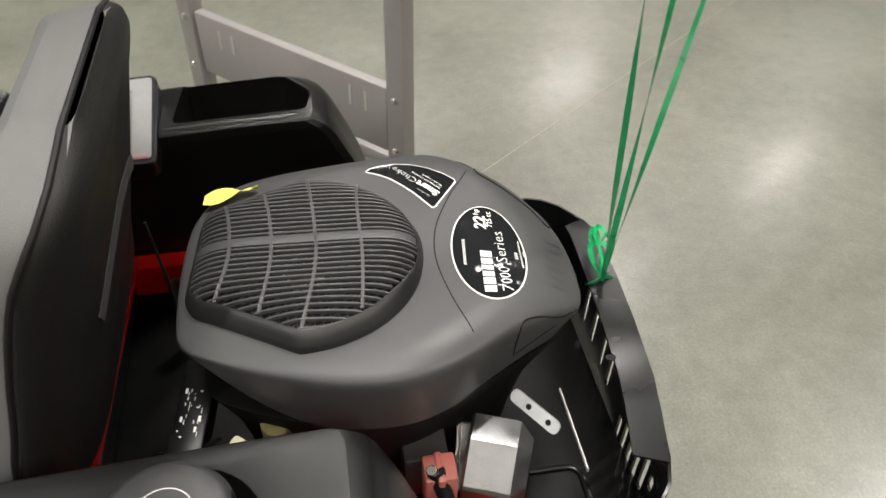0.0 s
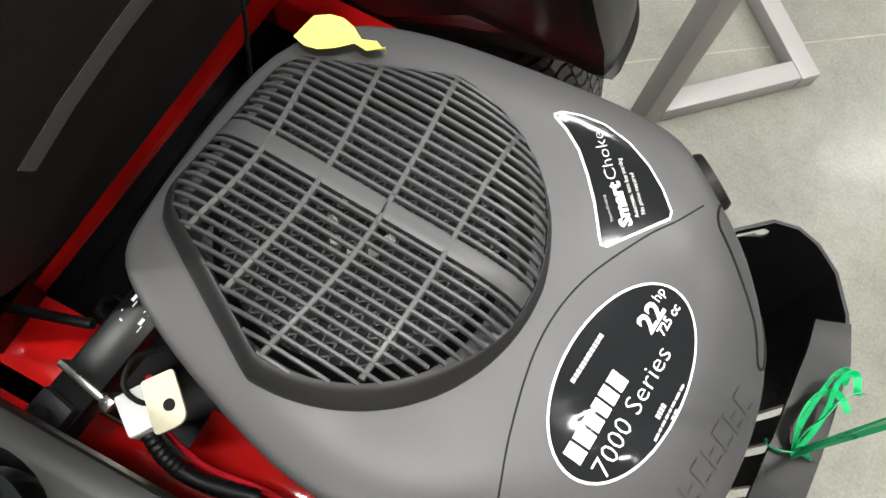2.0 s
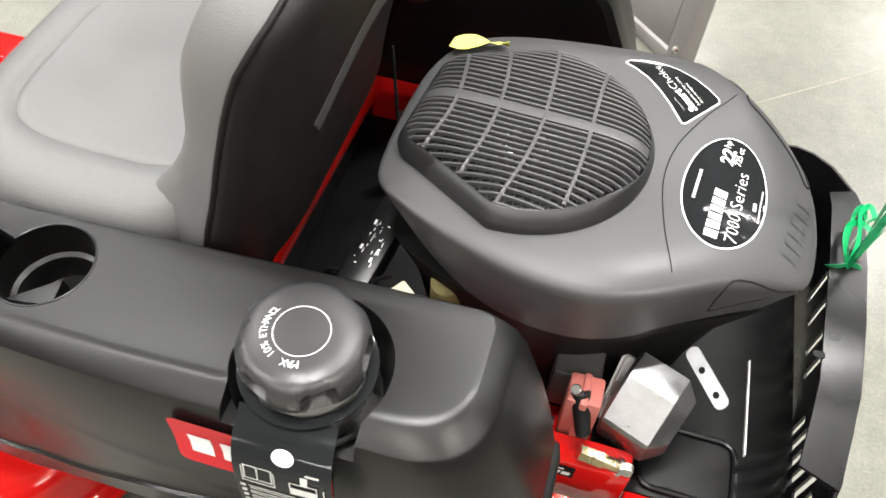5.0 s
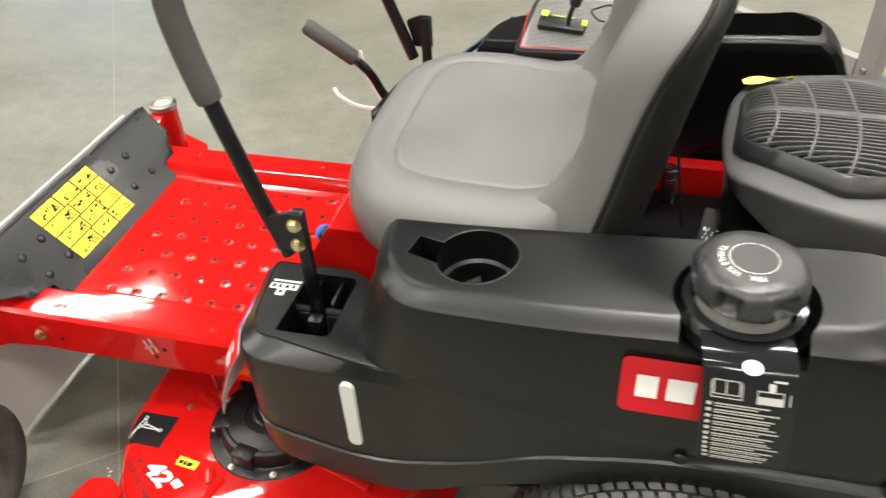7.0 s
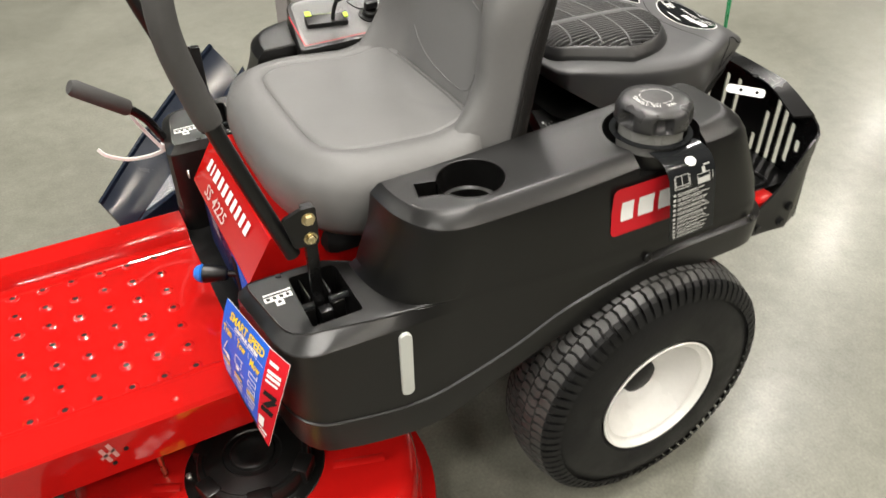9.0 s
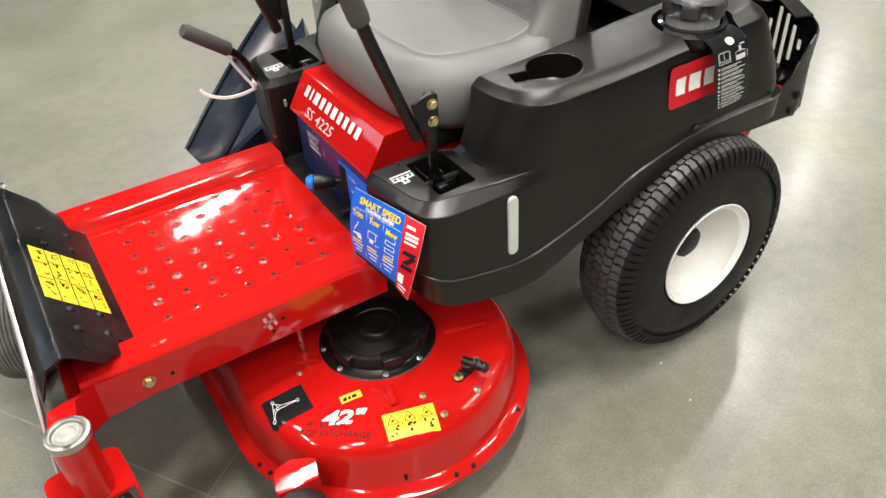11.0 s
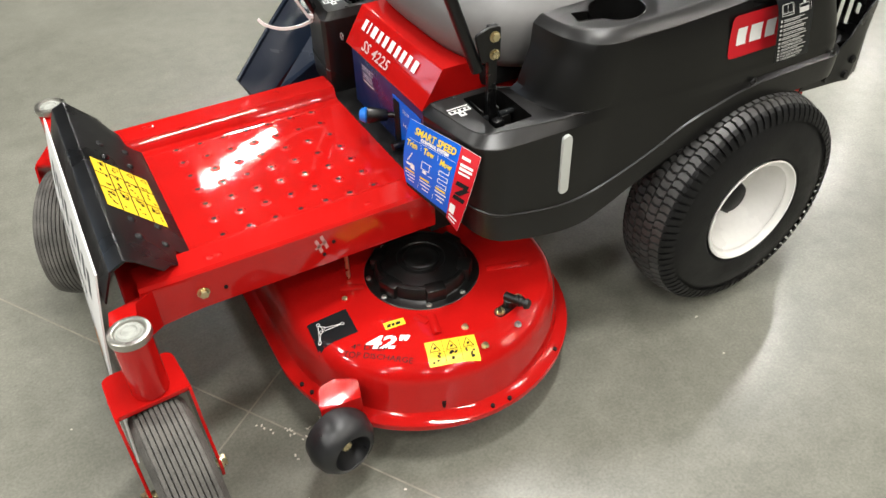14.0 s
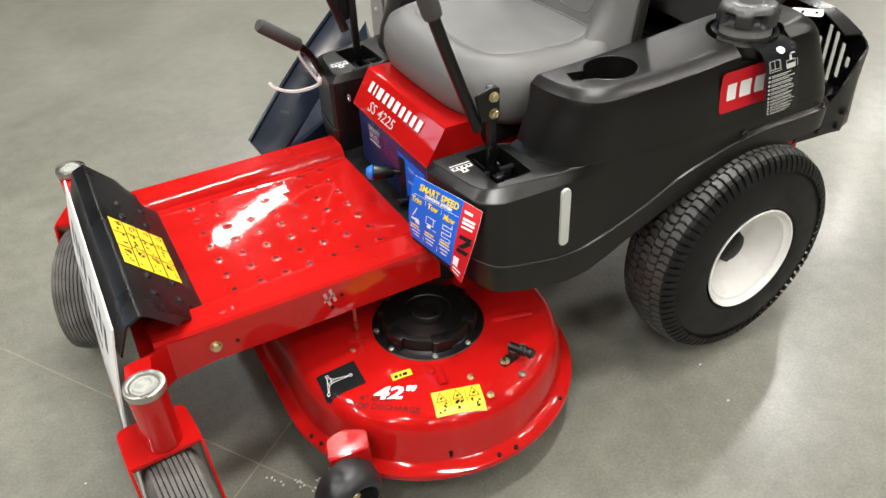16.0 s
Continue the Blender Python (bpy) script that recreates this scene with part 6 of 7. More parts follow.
    ov = press(disc(0.0745, 0.0432), WHITE, "oval_label", sh, 0.0007, "black oval label with a white border")
    press(disc(0.0727, 0.0414), BLACK_LABEL, "label_field", ov, 0.0013)

    def along_oval(p, q):
        """Print that starts at p and runs towards q on the plan."""
        d = Vector(q) - Vector(p)
        return Matrix.Translation((*p, 0.78)) @ pose(0, 0, 0, 0, 0, math.degrees(math.atan2(d.y, d.x)))

    bm = bmesh.new()
    bars(bm, 0, 0, [0.0095, 0.0105, 0.0095, 0.0075, 0.0085, 0.0095], 0.0132, 0.0022)
    islands("letter_block", lay(bm, along_oval((0.3505, -0.124), (0.3585, -0.058)), sh, (0, 0, -1), 0.002, 0.01), WHITE, ov)
    press(text_mesh("7000 Series", 0.0132, 0, -0.0002, 0.098), WHITE, "series_words", ov, 0.002, cell=0, mm=along_oval((0.3695, -0.1245), (0.378, -0.028)))
    press(text_mesh("22", 0.0135, 0, 0.0006, 0.0205), WHITE, "power_number", ov, 0.002, cell=0, mm=along_oval((0.3595, -0.0225), (0.362, -0.001)))
    press(text_mesh("hp", 0.0072), WHITE, "power_unit", ov, 0.002, cell=0, mm=along_oval((0.3555, -0.0005), (0.3565, 0.0075)))
    press(text_mesh("725 cc", 0.0066, 0, 0.0002, 0.024), WHITE, "capacity", ov, 0.002, cell=0, mm=along_oval((0.368, -0.0195), (0.3705, 0.005)))
    dim = mat("grey_print", (0.5, 0.5, 0.5), 0.5)
    bm = bmesh.new()
    bars(bm, 0, 0, [0.0035, 0.0025, 0.003, 0.003, 0.002, 0.0028, 0.0035, 0.003, 0.0025, 0.003, 0.004], 0.0032, 0.0006)
    tagged(press(bm, dim, "small_print", ov, 0.002, mm=along_oval((0.326, -0.0785), (0.331, -0.037))), kind="stuff")
    bm = bmesh.new()
    bars(bm, 0.014, 0.0045, [0.0026, 0.002, 0.002, 0.0024], 0.0036, 0.0006)
    bars(bm, 0, 0, [0.006, 0.003, 0.005, 0.004, 0.003, 0.005, 0.006, 0.005], 0.0018, 0.001)
    bars(bm, 0.019, -0.0035, [0.003, 0.004], 0.0016, 0.001)
    tagged(press(bm, dim, "small_print", ov, 0.002, mm=along_oval((0.391, -0.085), (0.395, -0.037))), kind="stuff")
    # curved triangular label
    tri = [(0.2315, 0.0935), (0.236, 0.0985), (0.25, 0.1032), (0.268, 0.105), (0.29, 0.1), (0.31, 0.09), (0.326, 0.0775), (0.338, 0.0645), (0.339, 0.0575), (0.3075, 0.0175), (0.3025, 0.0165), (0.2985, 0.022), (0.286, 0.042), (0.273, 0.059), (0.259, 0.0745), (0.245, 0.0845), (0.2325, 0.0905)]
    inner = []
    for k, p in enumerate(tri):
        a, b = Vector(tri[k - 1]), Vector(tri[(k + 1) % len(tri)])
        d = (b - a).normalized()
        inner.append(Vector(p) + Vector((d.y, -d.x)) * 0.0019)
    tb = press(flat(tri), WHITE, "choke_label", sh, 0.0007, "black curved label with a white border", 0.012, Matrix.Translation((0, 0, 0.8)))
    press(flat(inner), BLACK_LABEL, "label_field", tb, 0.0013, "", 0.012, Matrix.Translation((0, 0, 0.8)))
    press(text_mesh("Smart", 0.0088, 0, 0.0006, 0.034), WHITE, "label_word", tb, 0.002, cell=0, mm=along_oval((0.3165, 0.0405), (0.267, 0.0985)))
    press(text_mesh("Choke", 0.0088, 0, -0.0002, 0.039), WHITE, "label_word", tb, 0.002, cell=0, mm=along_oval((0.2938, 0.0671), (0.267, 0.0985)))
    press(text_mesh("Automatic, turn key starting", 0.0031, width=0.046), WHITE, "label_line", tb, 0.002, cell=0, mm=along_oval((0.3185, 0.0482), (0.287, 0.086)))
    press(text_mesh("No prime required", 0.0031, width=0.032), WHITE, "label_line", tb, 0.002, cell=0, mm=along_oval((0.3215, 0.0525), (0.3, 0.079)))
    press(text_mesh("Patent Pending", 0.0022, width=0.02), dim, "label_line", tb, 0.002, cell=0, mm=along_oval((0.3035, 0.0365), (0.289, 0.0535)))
    # raised letter blocks on the rear
    bm = bmesh.new()
    mt = Matrix.Translation((0.4385, -0.106, 0.8)) @ pose(0, 0, 0, 0, 0, 80)
    for k in range(6):
        x = k * 0.0155
        bars(bm, x, 0, [0.003], 0.019)
        bars(bm, x + 0.003, 0.0, [0.008], 0.003)
        if k % 2:
            bars(bm, x + 0.003, 0.016, [0.008], 0.003)
        else:
            bars(bm, x + 0.003, 0.0085, [0.008], 0.003)
    lay(bm, mt, sh, down, 0.0012)
    islands("raised_block", bm, SHROUD, sh)
    # flaps either side of the rear cover, each in its gap
    for pts, way in (
        ([(0.366, -0.163), (0.372, -0.146), (0.39, -0.139), (0.425, -0.134), (0.456, -0.117), (0.468, -0.1), (0.46, -0.135), (0.42, -0.16), (0.385, -0.176), (0.372, -0.174)], (0, 0.45, -1)),
        ([(0.366, 0.084), (0.36, 0.076), (0.364, 0.062), (0.38, 0.052), (0.424, 0.026), (0.442, 0.004), (0.449, 0.01), (0.436, 0.033), (0.406, 0.066), (0.38, 0.08)], (-0.2, -0.3, -1)),
    ):
        o = smooth_loop(pts, 3)
        vb = bmesh.new()
        for p in o:
            vb.verts.new((p.x, p.y, 0))
        lay(vb, Matrix.Translation((0, 0, 0.66)), sh, way, 0.0003)
        line = [v.co.copy() for v in vb.verts]
        hub = sum((Vector((p.x, p.y, 0.67)) for p in o), Vector()) / len(o)
        line = [p for p in line if abs(p.z - 0.66) > 1e-6 and (p - hub).length < 0.075]
        vb.free()
        bm = bmesh.new()
        sweep(bm, line + line[:1], circle(0.0011, 6))
        part("clip_gap", bm, INK, sh)
    # starter / air outlet stub on the far side
    bm = bmesh.new()
    m = Matrix.Translation((0.347, 0.108, 0.655)) @ pose(0, 0, 0, -60, 0, -38)
    revolve(bm, [(0, 0.0), (0.024, 0), (0.025, 0.03), (0.023, 0.034), (0.018, 0.034), (0.016, 0.02), (0, 0.02)], m, 28)
    part("air_stub", bm, RUBBER, hold)
    # aluminium valve cover with its bracket
    bm = bmesh.new()
    m = Matrix.Translation((0.338, -0.195, 0.49)) @ pose(0, 0, 0, 38, 0, -14)
    body = Matrix.Translation((0.35, -0.196, 0.492)) @ pose(0, 0, 0, 8, 0, -22)
    sec = [(0.03, 0.044), (0.0, 0.046), (-0.004, 0.045), (-0.048, 0.014), (-0.051, 0.009), (-0.05, -0.036), (0.03, -0.042)]
    loft(bm, [[body @ Vector((x, y * f, z * f)) for y, z in sec] for x, f in ((-0.038, 0.93), (-0.034, 1.0), (0.016, 1.0), (0.02, 0.985), (0.036, 0.66), (0.037, 0.62))])
    vc = part("valve_cover", bm, mat("polished_aluminium", (0.28, 0.28, 0.285), 0.36, metal=1.0, vary=0.15, scale=40, bump=0.15, bump_scale=300), hold, "bare cast aluminium valve cover", 18)
    bm = bmesh.new()
    out = rounded([(-0.045, -0.052, 0.008), (0.049, -0.052, 0.012), (0.049, 0.05, 0.012), (-0.045, 0.05, 0.008)], 4)
    plate(bm, [p * 0.8 for p in out], -0.026, -0.019, m, 0.001)
    dull = mat("dull_aluminium", (0.3, 0.29, 0.285), 0.45, metal=1.0)
    part("cover_flange", bm, dull, vc)
    for k in range(4):
        bm = bmesh.new()
        plate(bm, [Vector(p) * (1 - 0.02 * k) for p in ((-0.04, -0.03), (0.03, -0.03), (0.03, 0.04), (-0.04, 0.04))], -0.034 - 0.009 * k, -0.029 - 0.009 * k, m)
        part("cooling_fin", bm, dull, vc)
    bm = bmesh.new()
    bars(bm, -0.03, -0.048, [0.01, 0.008, 0.012], 0.006)
    part("cast_marks", lay(bm, m @ pose(0, -0.05, 0.0, 90)), ALU, vc)
    bm = bmesh.new()
    a, b = Vector((0.362, -0.192, 0.606)), Vector((0.392, -0.24, 0.608))
    mm = facing((a + b) / 2, b - a, (0.5, 0.3, 0.8))
    plate(bm, rounded([(-0.034, -0.0078, 0.0075), (0.034, -0.0078, 0.0075), (0.034, 0.0078, 0.0075), (-0.034, 0.0078, 0.0075)], 5), -0.0015, 0.0015, mm, 0.0004)
    lift = part("lift_bracket", bm, mat("bright_zinc", (0.8, 0.81, 0.82), 0.5, metal=1.0, vary=0.08, scale=60), hold, "zinc plated lifting bracket")
    for x in (0.02, -0.008):
        bm = bmesh.new()
        plate(bm, [Vector(p) for p in circle(0.0034, 12)], 0.0012, 0.0022, mm @ Matrix.Translation((x, 0, 0)))
        part("bracket_hole", bm, DARK, lift)
    # cylinder head beside the cover, with its plug boot
    bm = bmesh.new()
    box(bm, 0.236, 0.29, -0.2, -0.1, 0.44, 0.515, 0.006)
    head = part("cylinder_head", bm, mat("dark_cast_block", (0.03, 0.028, 0.027), 0.5, vary=0.15), hold, "dark cast cylinder head")
    bm = bmesh.new()
    box(bm, 0.256, 0.293, -0.236, -0.2, 0.44, 0.528, 0.003)
    box(bm, 0.27, 0.278, -0.24, -0.2, 0.43, 0.532, 0.002)
    part("head_bracket", bm, mat("dull_red_bracket", (0.4, 0.12, 0.1), 0.4, vary=0.15), head, "dull red bracket on the cylinder head")
    bm = bmesh.new()
    cyl(bm, (0.268, -0.222, 0.53), (0.283, -0.25, 0.487), 0.011, 0.0085, 16, 0.002)
    part("plug_boot", bm, RUBBER, head)
    bm = bmesh.new()
    cyl(bm, (0.266, -0.226, 0.532), (0.262, -0.23, 0.543), 0.006, seg=12, bevel=0.001)
    part("head_bolt", bm, ZINC, head)
    # oil drain, plug, dipstick
    bm = bmesh.new()
    a, b = Vector((0.284, -0.262, 0.4695)), Vector((0.328, -0.262, 0.4605))
    cyl(bm, a, a.lerp(b, 0.62), 0.0095, seg=6)
    cyl(bm, a.lerp(b, 0.6), b, 0.0075, seg=16)
    dr = part("oil_drain", bm, BRASS, hold, "brass oil drain fitting")
    bm = bmesh.new()
    hexbolt(bm, b, b - a, 0.0085, 0.016)
    part("drain_plug", bm, ZINC, dr)
    bm = bmesh.new()
    cyl(bm, (0.1, -0.145, 0.47), (0.1, -0.15, 0.565), 0.019, seg=28, bevel=0.006)
    part("oil_filter", bm, mat("tan_paint", (0.3, 0.26, 0.11), 0.5), hold)
    bm = bmesh.new()
    plate(bm, rounded([(-0.022, -0.014, 0.004), (0.022, -0.014, 0.004), (0.022, 0.014, 0.012), (-0.022, 0.014, 0.004)], 4), -0.0015, 0.0015, Matrix.Translation((0.068, -0.207, 0.586)) @ pose(0, 0, 0, 12, 0, -40), 0.0004)
    tab = part("zinc_tab", bm, mat("cream_zinc", (0.7, 0.66, 0.48), 0.45, metal=0.4, vary=0.1), hold)
    bm = bmesh.new()
    plate(bm, [Vector(p) for p in circle(0.005, 12)], 0.001, 0.0022, Matrix.Translation((0.073, -0.207, 0.586)) @ pose(0, 0, 0, 12, 0, -40))
    part("tab_hole", bm, DARK, tab)
    bm = bmesh.new()
    box(bm, -0.018, 0.018, -0.012, 0.012, -0.01, 0.012, 0.003, m=Matrix.Translation((0.05, -0.222, 0.565)) @ pose(0, 0, 0, 8, 0, -35))
    for k in (-0.009, 0.0, 0.009):
        box(bm, k - 0.003, k + 0.003, 0.01, 0.018, -0.006, 0.009, 0.001, m=Matrix.Translation((0.05, -0.222, 0.565)) @ pose(0, 0, 0, 8, 0, -35))
    part("white_connector", bm, NYLON, hold, "white plastic wiring connector")
    bm = bmesh.new()
    ln = smooth_line([(0.062, -0.232, 0.56), (0.085, -0.243, 0.548), (0.115, -0.245, 0.54), (0.16, -0.235, 0.53)], 10)
    sweep(bm, ln, circle(0.0075, 10), scale=[1.0 if i % 2 else 0.86 for i in range(len(ln))])
    part("wire_conduit", bm, RUBBER, hold)
    bm = bmesh.new()
    ln = smooth_line([(0.04, -0.17, 0.57), (0.028, -0.19, 0.585), (0.035, -0.212, 0.586), (0.055, -0.214, 0.58), (0.07, -0.19, 0.57)], 8)
    sweep(bm, ln, circle(0.0022, 8))
    part("cable", bm, RUBBER, hold)
    bm = bmesh.new()
    sweep(bm, smooth_line([(0.04, -0.196, 0.565), (0.045, -0.215, 0.53), (0.07, -0.228, 0.505), (0.104, -0.234, 0.497), (0.155, -0.228, 0.49), (0.182, -0.23, 0.482)], 8), circle(0.003, 8))
    part("red_wire", bm, TAG_RED, hold)
    bm = bmesh.new()
    cyl(bm, (0.184, -0.23, 0.48), (0.216, -0.238, 0.478), 0.0085, seg=16, bevel=0.001)
    part("wire_sleeve", bm, NYLON, hold, "white plastic wire sleeve")
    bm = bmesh.new()
    cyl(bm, (0.216, -0.238, 0.478), (0.25, -0.24, 0.474), 0.0075, seg=14)
    part("wire_plug", bm, RUBBER, hold)


engine()


# -- chassis behind the seat --
def chassis():
    bm = bmesh.new()
    box(bm, -0.32, 0.345, -0.236, 0.236, 0.395, 0.402)
    box(bm, 0.345, 0.535, -0.26, 0.236, 0.395, 0.402)
    part("engine_plate", bm, mat("dull_black_tray", (0.003, 0.003, 0.003), 0.4, vary=0.3, rough_vary=0.1, spec=0.14), mower)
    bm = bmesh.new()
    box(bm, 0.06, 0.3, -0.236, -0.185, 0.4035, 0.412, 0.002)
    part("base_plate", bm, RED, mower, "gloss red plate under the engine")
    for s in (-1, 1):
        bm = bmesh.new()
        box(bm, -0.28, 0.345, *sorted((s * 0.238, s * 0.272)), 0.33, 0.456, 0.004)
        part("frame_beam", bm, RED, mower, "gloss red frame beam")
    bm = bmesh.new()
    box(bm, 0.347, 0.44, -0.298, -0.262, 0.352, 0.406, 0.003)
    part("frame_tail", bm, RED, mower, "gloss red tail of the frame")
    bm = bmesh.new()
    plate(bm, rounded([(0.15, 0.425, 0.01), (0.338, 0.425, 0.006), (0.329, 0.325, 0.006), (0.266, 0.341, 0.02), (0.19, 0.371, 0.01)], 4), -0.003, 0.003, Matrix(((1, 0, 0, 0), (0, 0, 1, -0.3), (0, 1, 0, 0), (0, 0, 0, 1))))
    part("axle_plate", bm, RED, mower, "gloss red axle plate behind the wheel")
    bm = bmesh.new()
    box(bm, 0.4775, 0.4795, -0.18, -0.048, 0.402, 0.408)
    part("tray_rib", bm, WHITE_RIM, mower)
    bm = bmesh.new()
    ridge = rounded([(0.36, -0.25, 0.02), (0.468, -0.25, 0.02), (0.468, -0.17, 0.02), (0.36, -0.17, 0.02)], 5)
    sweep(bm, [(p.x, p.y, 0.404) for p in ridge + ridge[:1]], circle(0.004, 8))
    part("tray_ridge", bm, BLACK_METAL, mower)
    m = facing((0.258, -0.2735, 0.422), (1, 0, 0), (0, 0, 1))
    fl = part("frame_label", lay(flat([(0, 0), (0.028, 0), (0.028, 0.028), (0, 0.028)]), m), BLACK_LABEL, mower, "small black label on the red frame")
    bm = bmesh.new()
    bars(bm, 0.004, 0.006, [0.008, 0.009], 0.008, 0.002, 0.2)
    bars(bm, 0.004, 0.018, [0.012], 0.004)
    part("label_print", lay(bm, m @ Matrix.Translation((0, 0, 0.0006))), WHITE, fl)
    bm = bmesh.new()
    box(bm, -0.26, -0.035, -0.264, -0.17, 0.44, 0.456, 0.003)
    part("rear_floor", bm, RED, mower)
    bm = bmesh.new()
    rows = []
    for k in range(9):
        y = -0.17 + 0.4 * k / 8
        xb, zb = -0.113 + 0.028 * y, 0.488
        rows.append([(xb, y, zb), (xb, y, zb - 0.012), (xb - 0.003, y, zb - 0.012), (xb - 0.004, y, zb - 0.004), (xb - 0.13, y, zb + 0.006), (xb - 0.13, y, zb + 0.01)])
    loft(bm, rows)
    part("seat_hinge_panel", bm, RED, mower, "gloss red hinged panel under the seat")
    bm = bmesh.new()
    box(bm, -0.19, -0.125, -0.236, 0.236, 0.405, 0.5, 0.003)
    part("rear_bulkhead", bm, BLACK_METAL, mower, "black bulkhead behind the seat")
    for s in (-0.16, 0.12):
        bm = bmesh.new()
        ln = [Vector((-0.035 + 0.011 * math.cos(t * 0.9), s + 0.011 * math.sin(t * 0.9), 0.46 + 0.0008 * t)) for t in range(90)]
        sweep(bm, ln, circle(0.0017, 6))
        part("seat_spring", bm, BLACK_METAL, mower, "black coil seat spring")
    # black cross channel with its wiring print
    bm = bmesh.new()
    a, b = Vector((-0.012, -0.262, 0.556)), Vector((0.022, -0.09, 0.598))
    m = facing((a + b) / 2, b - a, (-1, 0.2, 0))
    box(bm, -0.098, 0.098, -0.0185, 0.0185, -0.03, 0.0, 0.003, m=m)
    ch = part("cross_channel", bm, BLACK_METAL, mower, "black channel with a white wiring print")
    bm = bmesh.new()
    rnd = random.Random(6)
    for _ in range(26):
        bars(bm, rnd.uniform(0.005, 0.06), rnd.uniform(-0.014, 0.011), [rnd.choice((0.0016, 0.004, 0.006))], rnd.choice((0.0009, 0.0009, 0.0028)))
    part("wiring_print", lay(bm, m @ Matrix.Translation((0, 0, 0.0012))), WHITE, ch)
    bm = bmesh.new()
    box(bm, -0.096, -0.066, -0.016, 0.016, 0.0, 0.012, 0.003, m=m)
    revolve(bm, [(0.009, 0.012), (0.008, 0.016), (0, 0.0165)], m @ Matrix.Translation((-0.085, 0, 0)), 16)
    part("rubber_block", bm, RUBBER, ch)
    bm = bmesh.new()
    box(bm, -0.052, -0.046, -0.024, 0.024, -0.032, 0.0022, 0.001, m=m)
    box(bm, -0.054, -0.043, -0.034, -0.024, -0.004, 0.004, 0.001, m=m)
    part("cable_clamp", bm, ZINC, ch)
    bm = bmesh.new()
    ln = smooth_line([(-0.17, -0.22, 0.5), (-0.15, -0.213, 0.52), (-0.113, -0.201, 0.53), (-0.079, -0.192, 0.536), (-0.03, -0.18, 0.55)], 10)
    sweep(bm, ln, circle(0.005, 10), scale=[1.0 if i % 2 else 0.85 for i in range(len(ln))])
    part("wire_conduit", bm, RUBBER, mower)
    bm = bmesh.new()
    cyl(bm, (-0.01, 0.03, 0.48), (-0.045, 0.1, 0.66), 0.0022, seg=8)
    part("seat_cable", bm, RUBBER, mower)


chassis()


# -- rear guard --
def rear_guard():
    """A bent black sheet round the engine, slotted at the back, with a folded top edge."""
    rows = [((0.31, -0.308, 0.345), (0.312, -0.308, 0.352)), ((0.36, -0.308, 0.342), (0.36, -0.308, 0.385)), ((0.43, -0.308, 0.338), (0.43, -0.307, 0.44)), ((0.472, -0.308, 0.333), (0.485, -0.306, 0.505)),
            ((0.487, -0.303, 0.332), (0.525, -0.297, 0.522)), ((0.497, -0.288, 0.332), (0.541, -0.279, 0.528)), ((0.5, -0.26, 0.335), (0.547, -0.255, 0.54)), ((0.502, -0.17, 0.34), (0.552, -0.17, 0.574)),
            ((0.505, -0.08, 0.345), (0.557, -0.08, 0.575)), ((0.505, 0.0, 0.345), (0.559, 0.0, 0.575)), ((0.505, 0.09, 0.345), (0.56, 0.09, 0.572)), ((0.502, 0.135, 0.345), (0.553, 0.14, 0.558)),
            ((0.495, 0.165, 0.345), (0.535, 0.178, 0.552)), ((0.48, 0.185, 0.345), (0.512, 0.198, 0.55)), ((0.46, 0.19, 0.35), (0.488, 0.205, 0.55)), ((0.44, 0.19, 0.36), (0.456, 0.2, 0.55)), ((0.39, 0.165, 0.38), (0.4, 0.15, 0.548))]
    def inset(p):
        return (p[0] - (0.01 + 0.008 * step(0.05, -0.25, p[1])) * step(0.46, 0.5, p[0]), p[1], p[2])

    rows = [(inset(lo), inset(hi)) for lo, hi in rows]
    bm = bmesh.new()
    rings = []
    for i, (lo, hi) in enumerate(rows):
        a, b = rows[max(i - 1, 0)][1], rows[min(i + 1, len(rows) - 1)][1]
        d = Vector((b[0] - a[0], b[1] - a[1])).normalized()
        n = Vector((-d.y, d.x, 0)) * 0.0018
        lo, hi = Vector(lo), Vector(hi)
        if 4 < i < 13:
            lo.x = hi.x - 0.004
        rings.append([lo + n, lo - n, hi - n, hi + n])
    loft(bm, rings)
    g = part("rear_guard", bm, BLACK_METAL, mower, "black bent steel engine guard with slots", 20)
    cut = []
    for y, z0, z1 in ((-0.243, 0.452, 0.478), (-0.222, 0.42, 0.505), (-0.199, 0.385, 0.525), (-0.176, 0.37, 0.535), (-0.153, 0.375, 0.50), (-0.13, 0.39, 0.44), (-0.06, 0.42, 0.53), (-0.025, 0.42, 0.53), (0.02, 0.42, 0.53), (0.06, 0.42, 0.52)):
        bm = bmesh.new()
        plate(bm, rounded([(-0.0058, z0, 0.0055), (0.0058, z0, 0.0055), (0.0058, z1, 0.0055), (-0.0058, z1, 0.0055)], 4), -0.1, 0.1, Matrix(((0, 0, 1, 0.55), (1, 0, 0, y), (0, 1, 0, 0), (0, 0, 0, 1))))
        cut.append(bm)
    bm = bmesh.new()
    plate(bm, rounded([(0.408, 0.512, 0.008), (0.462, 0.516, 0.008), (0.462, 0.535, 0.008), (0.408, 0.531, 0.008)], 4), 0.1, 0.3, Matrix(((1, 0, 0, 0), (0, 0, 1, 0), (0, 1, 0, 0), (0, 0, 0, 1))))
    cut.append(bm)
    carve(g, *cut)
    # folded top edge
    bm = bmesh.new()
    tl = [Vector(p) for p in ((0.546, -0.262, 0.541), (0.551, -0.21, 0.562), (0.553, -0.17, 0.5745), (0.557, -0.08, 0.5765), (0.56, 0.0, 0.5765), (0.561, 0.09, 0.574), (0.556, 0.13, 0.564))]
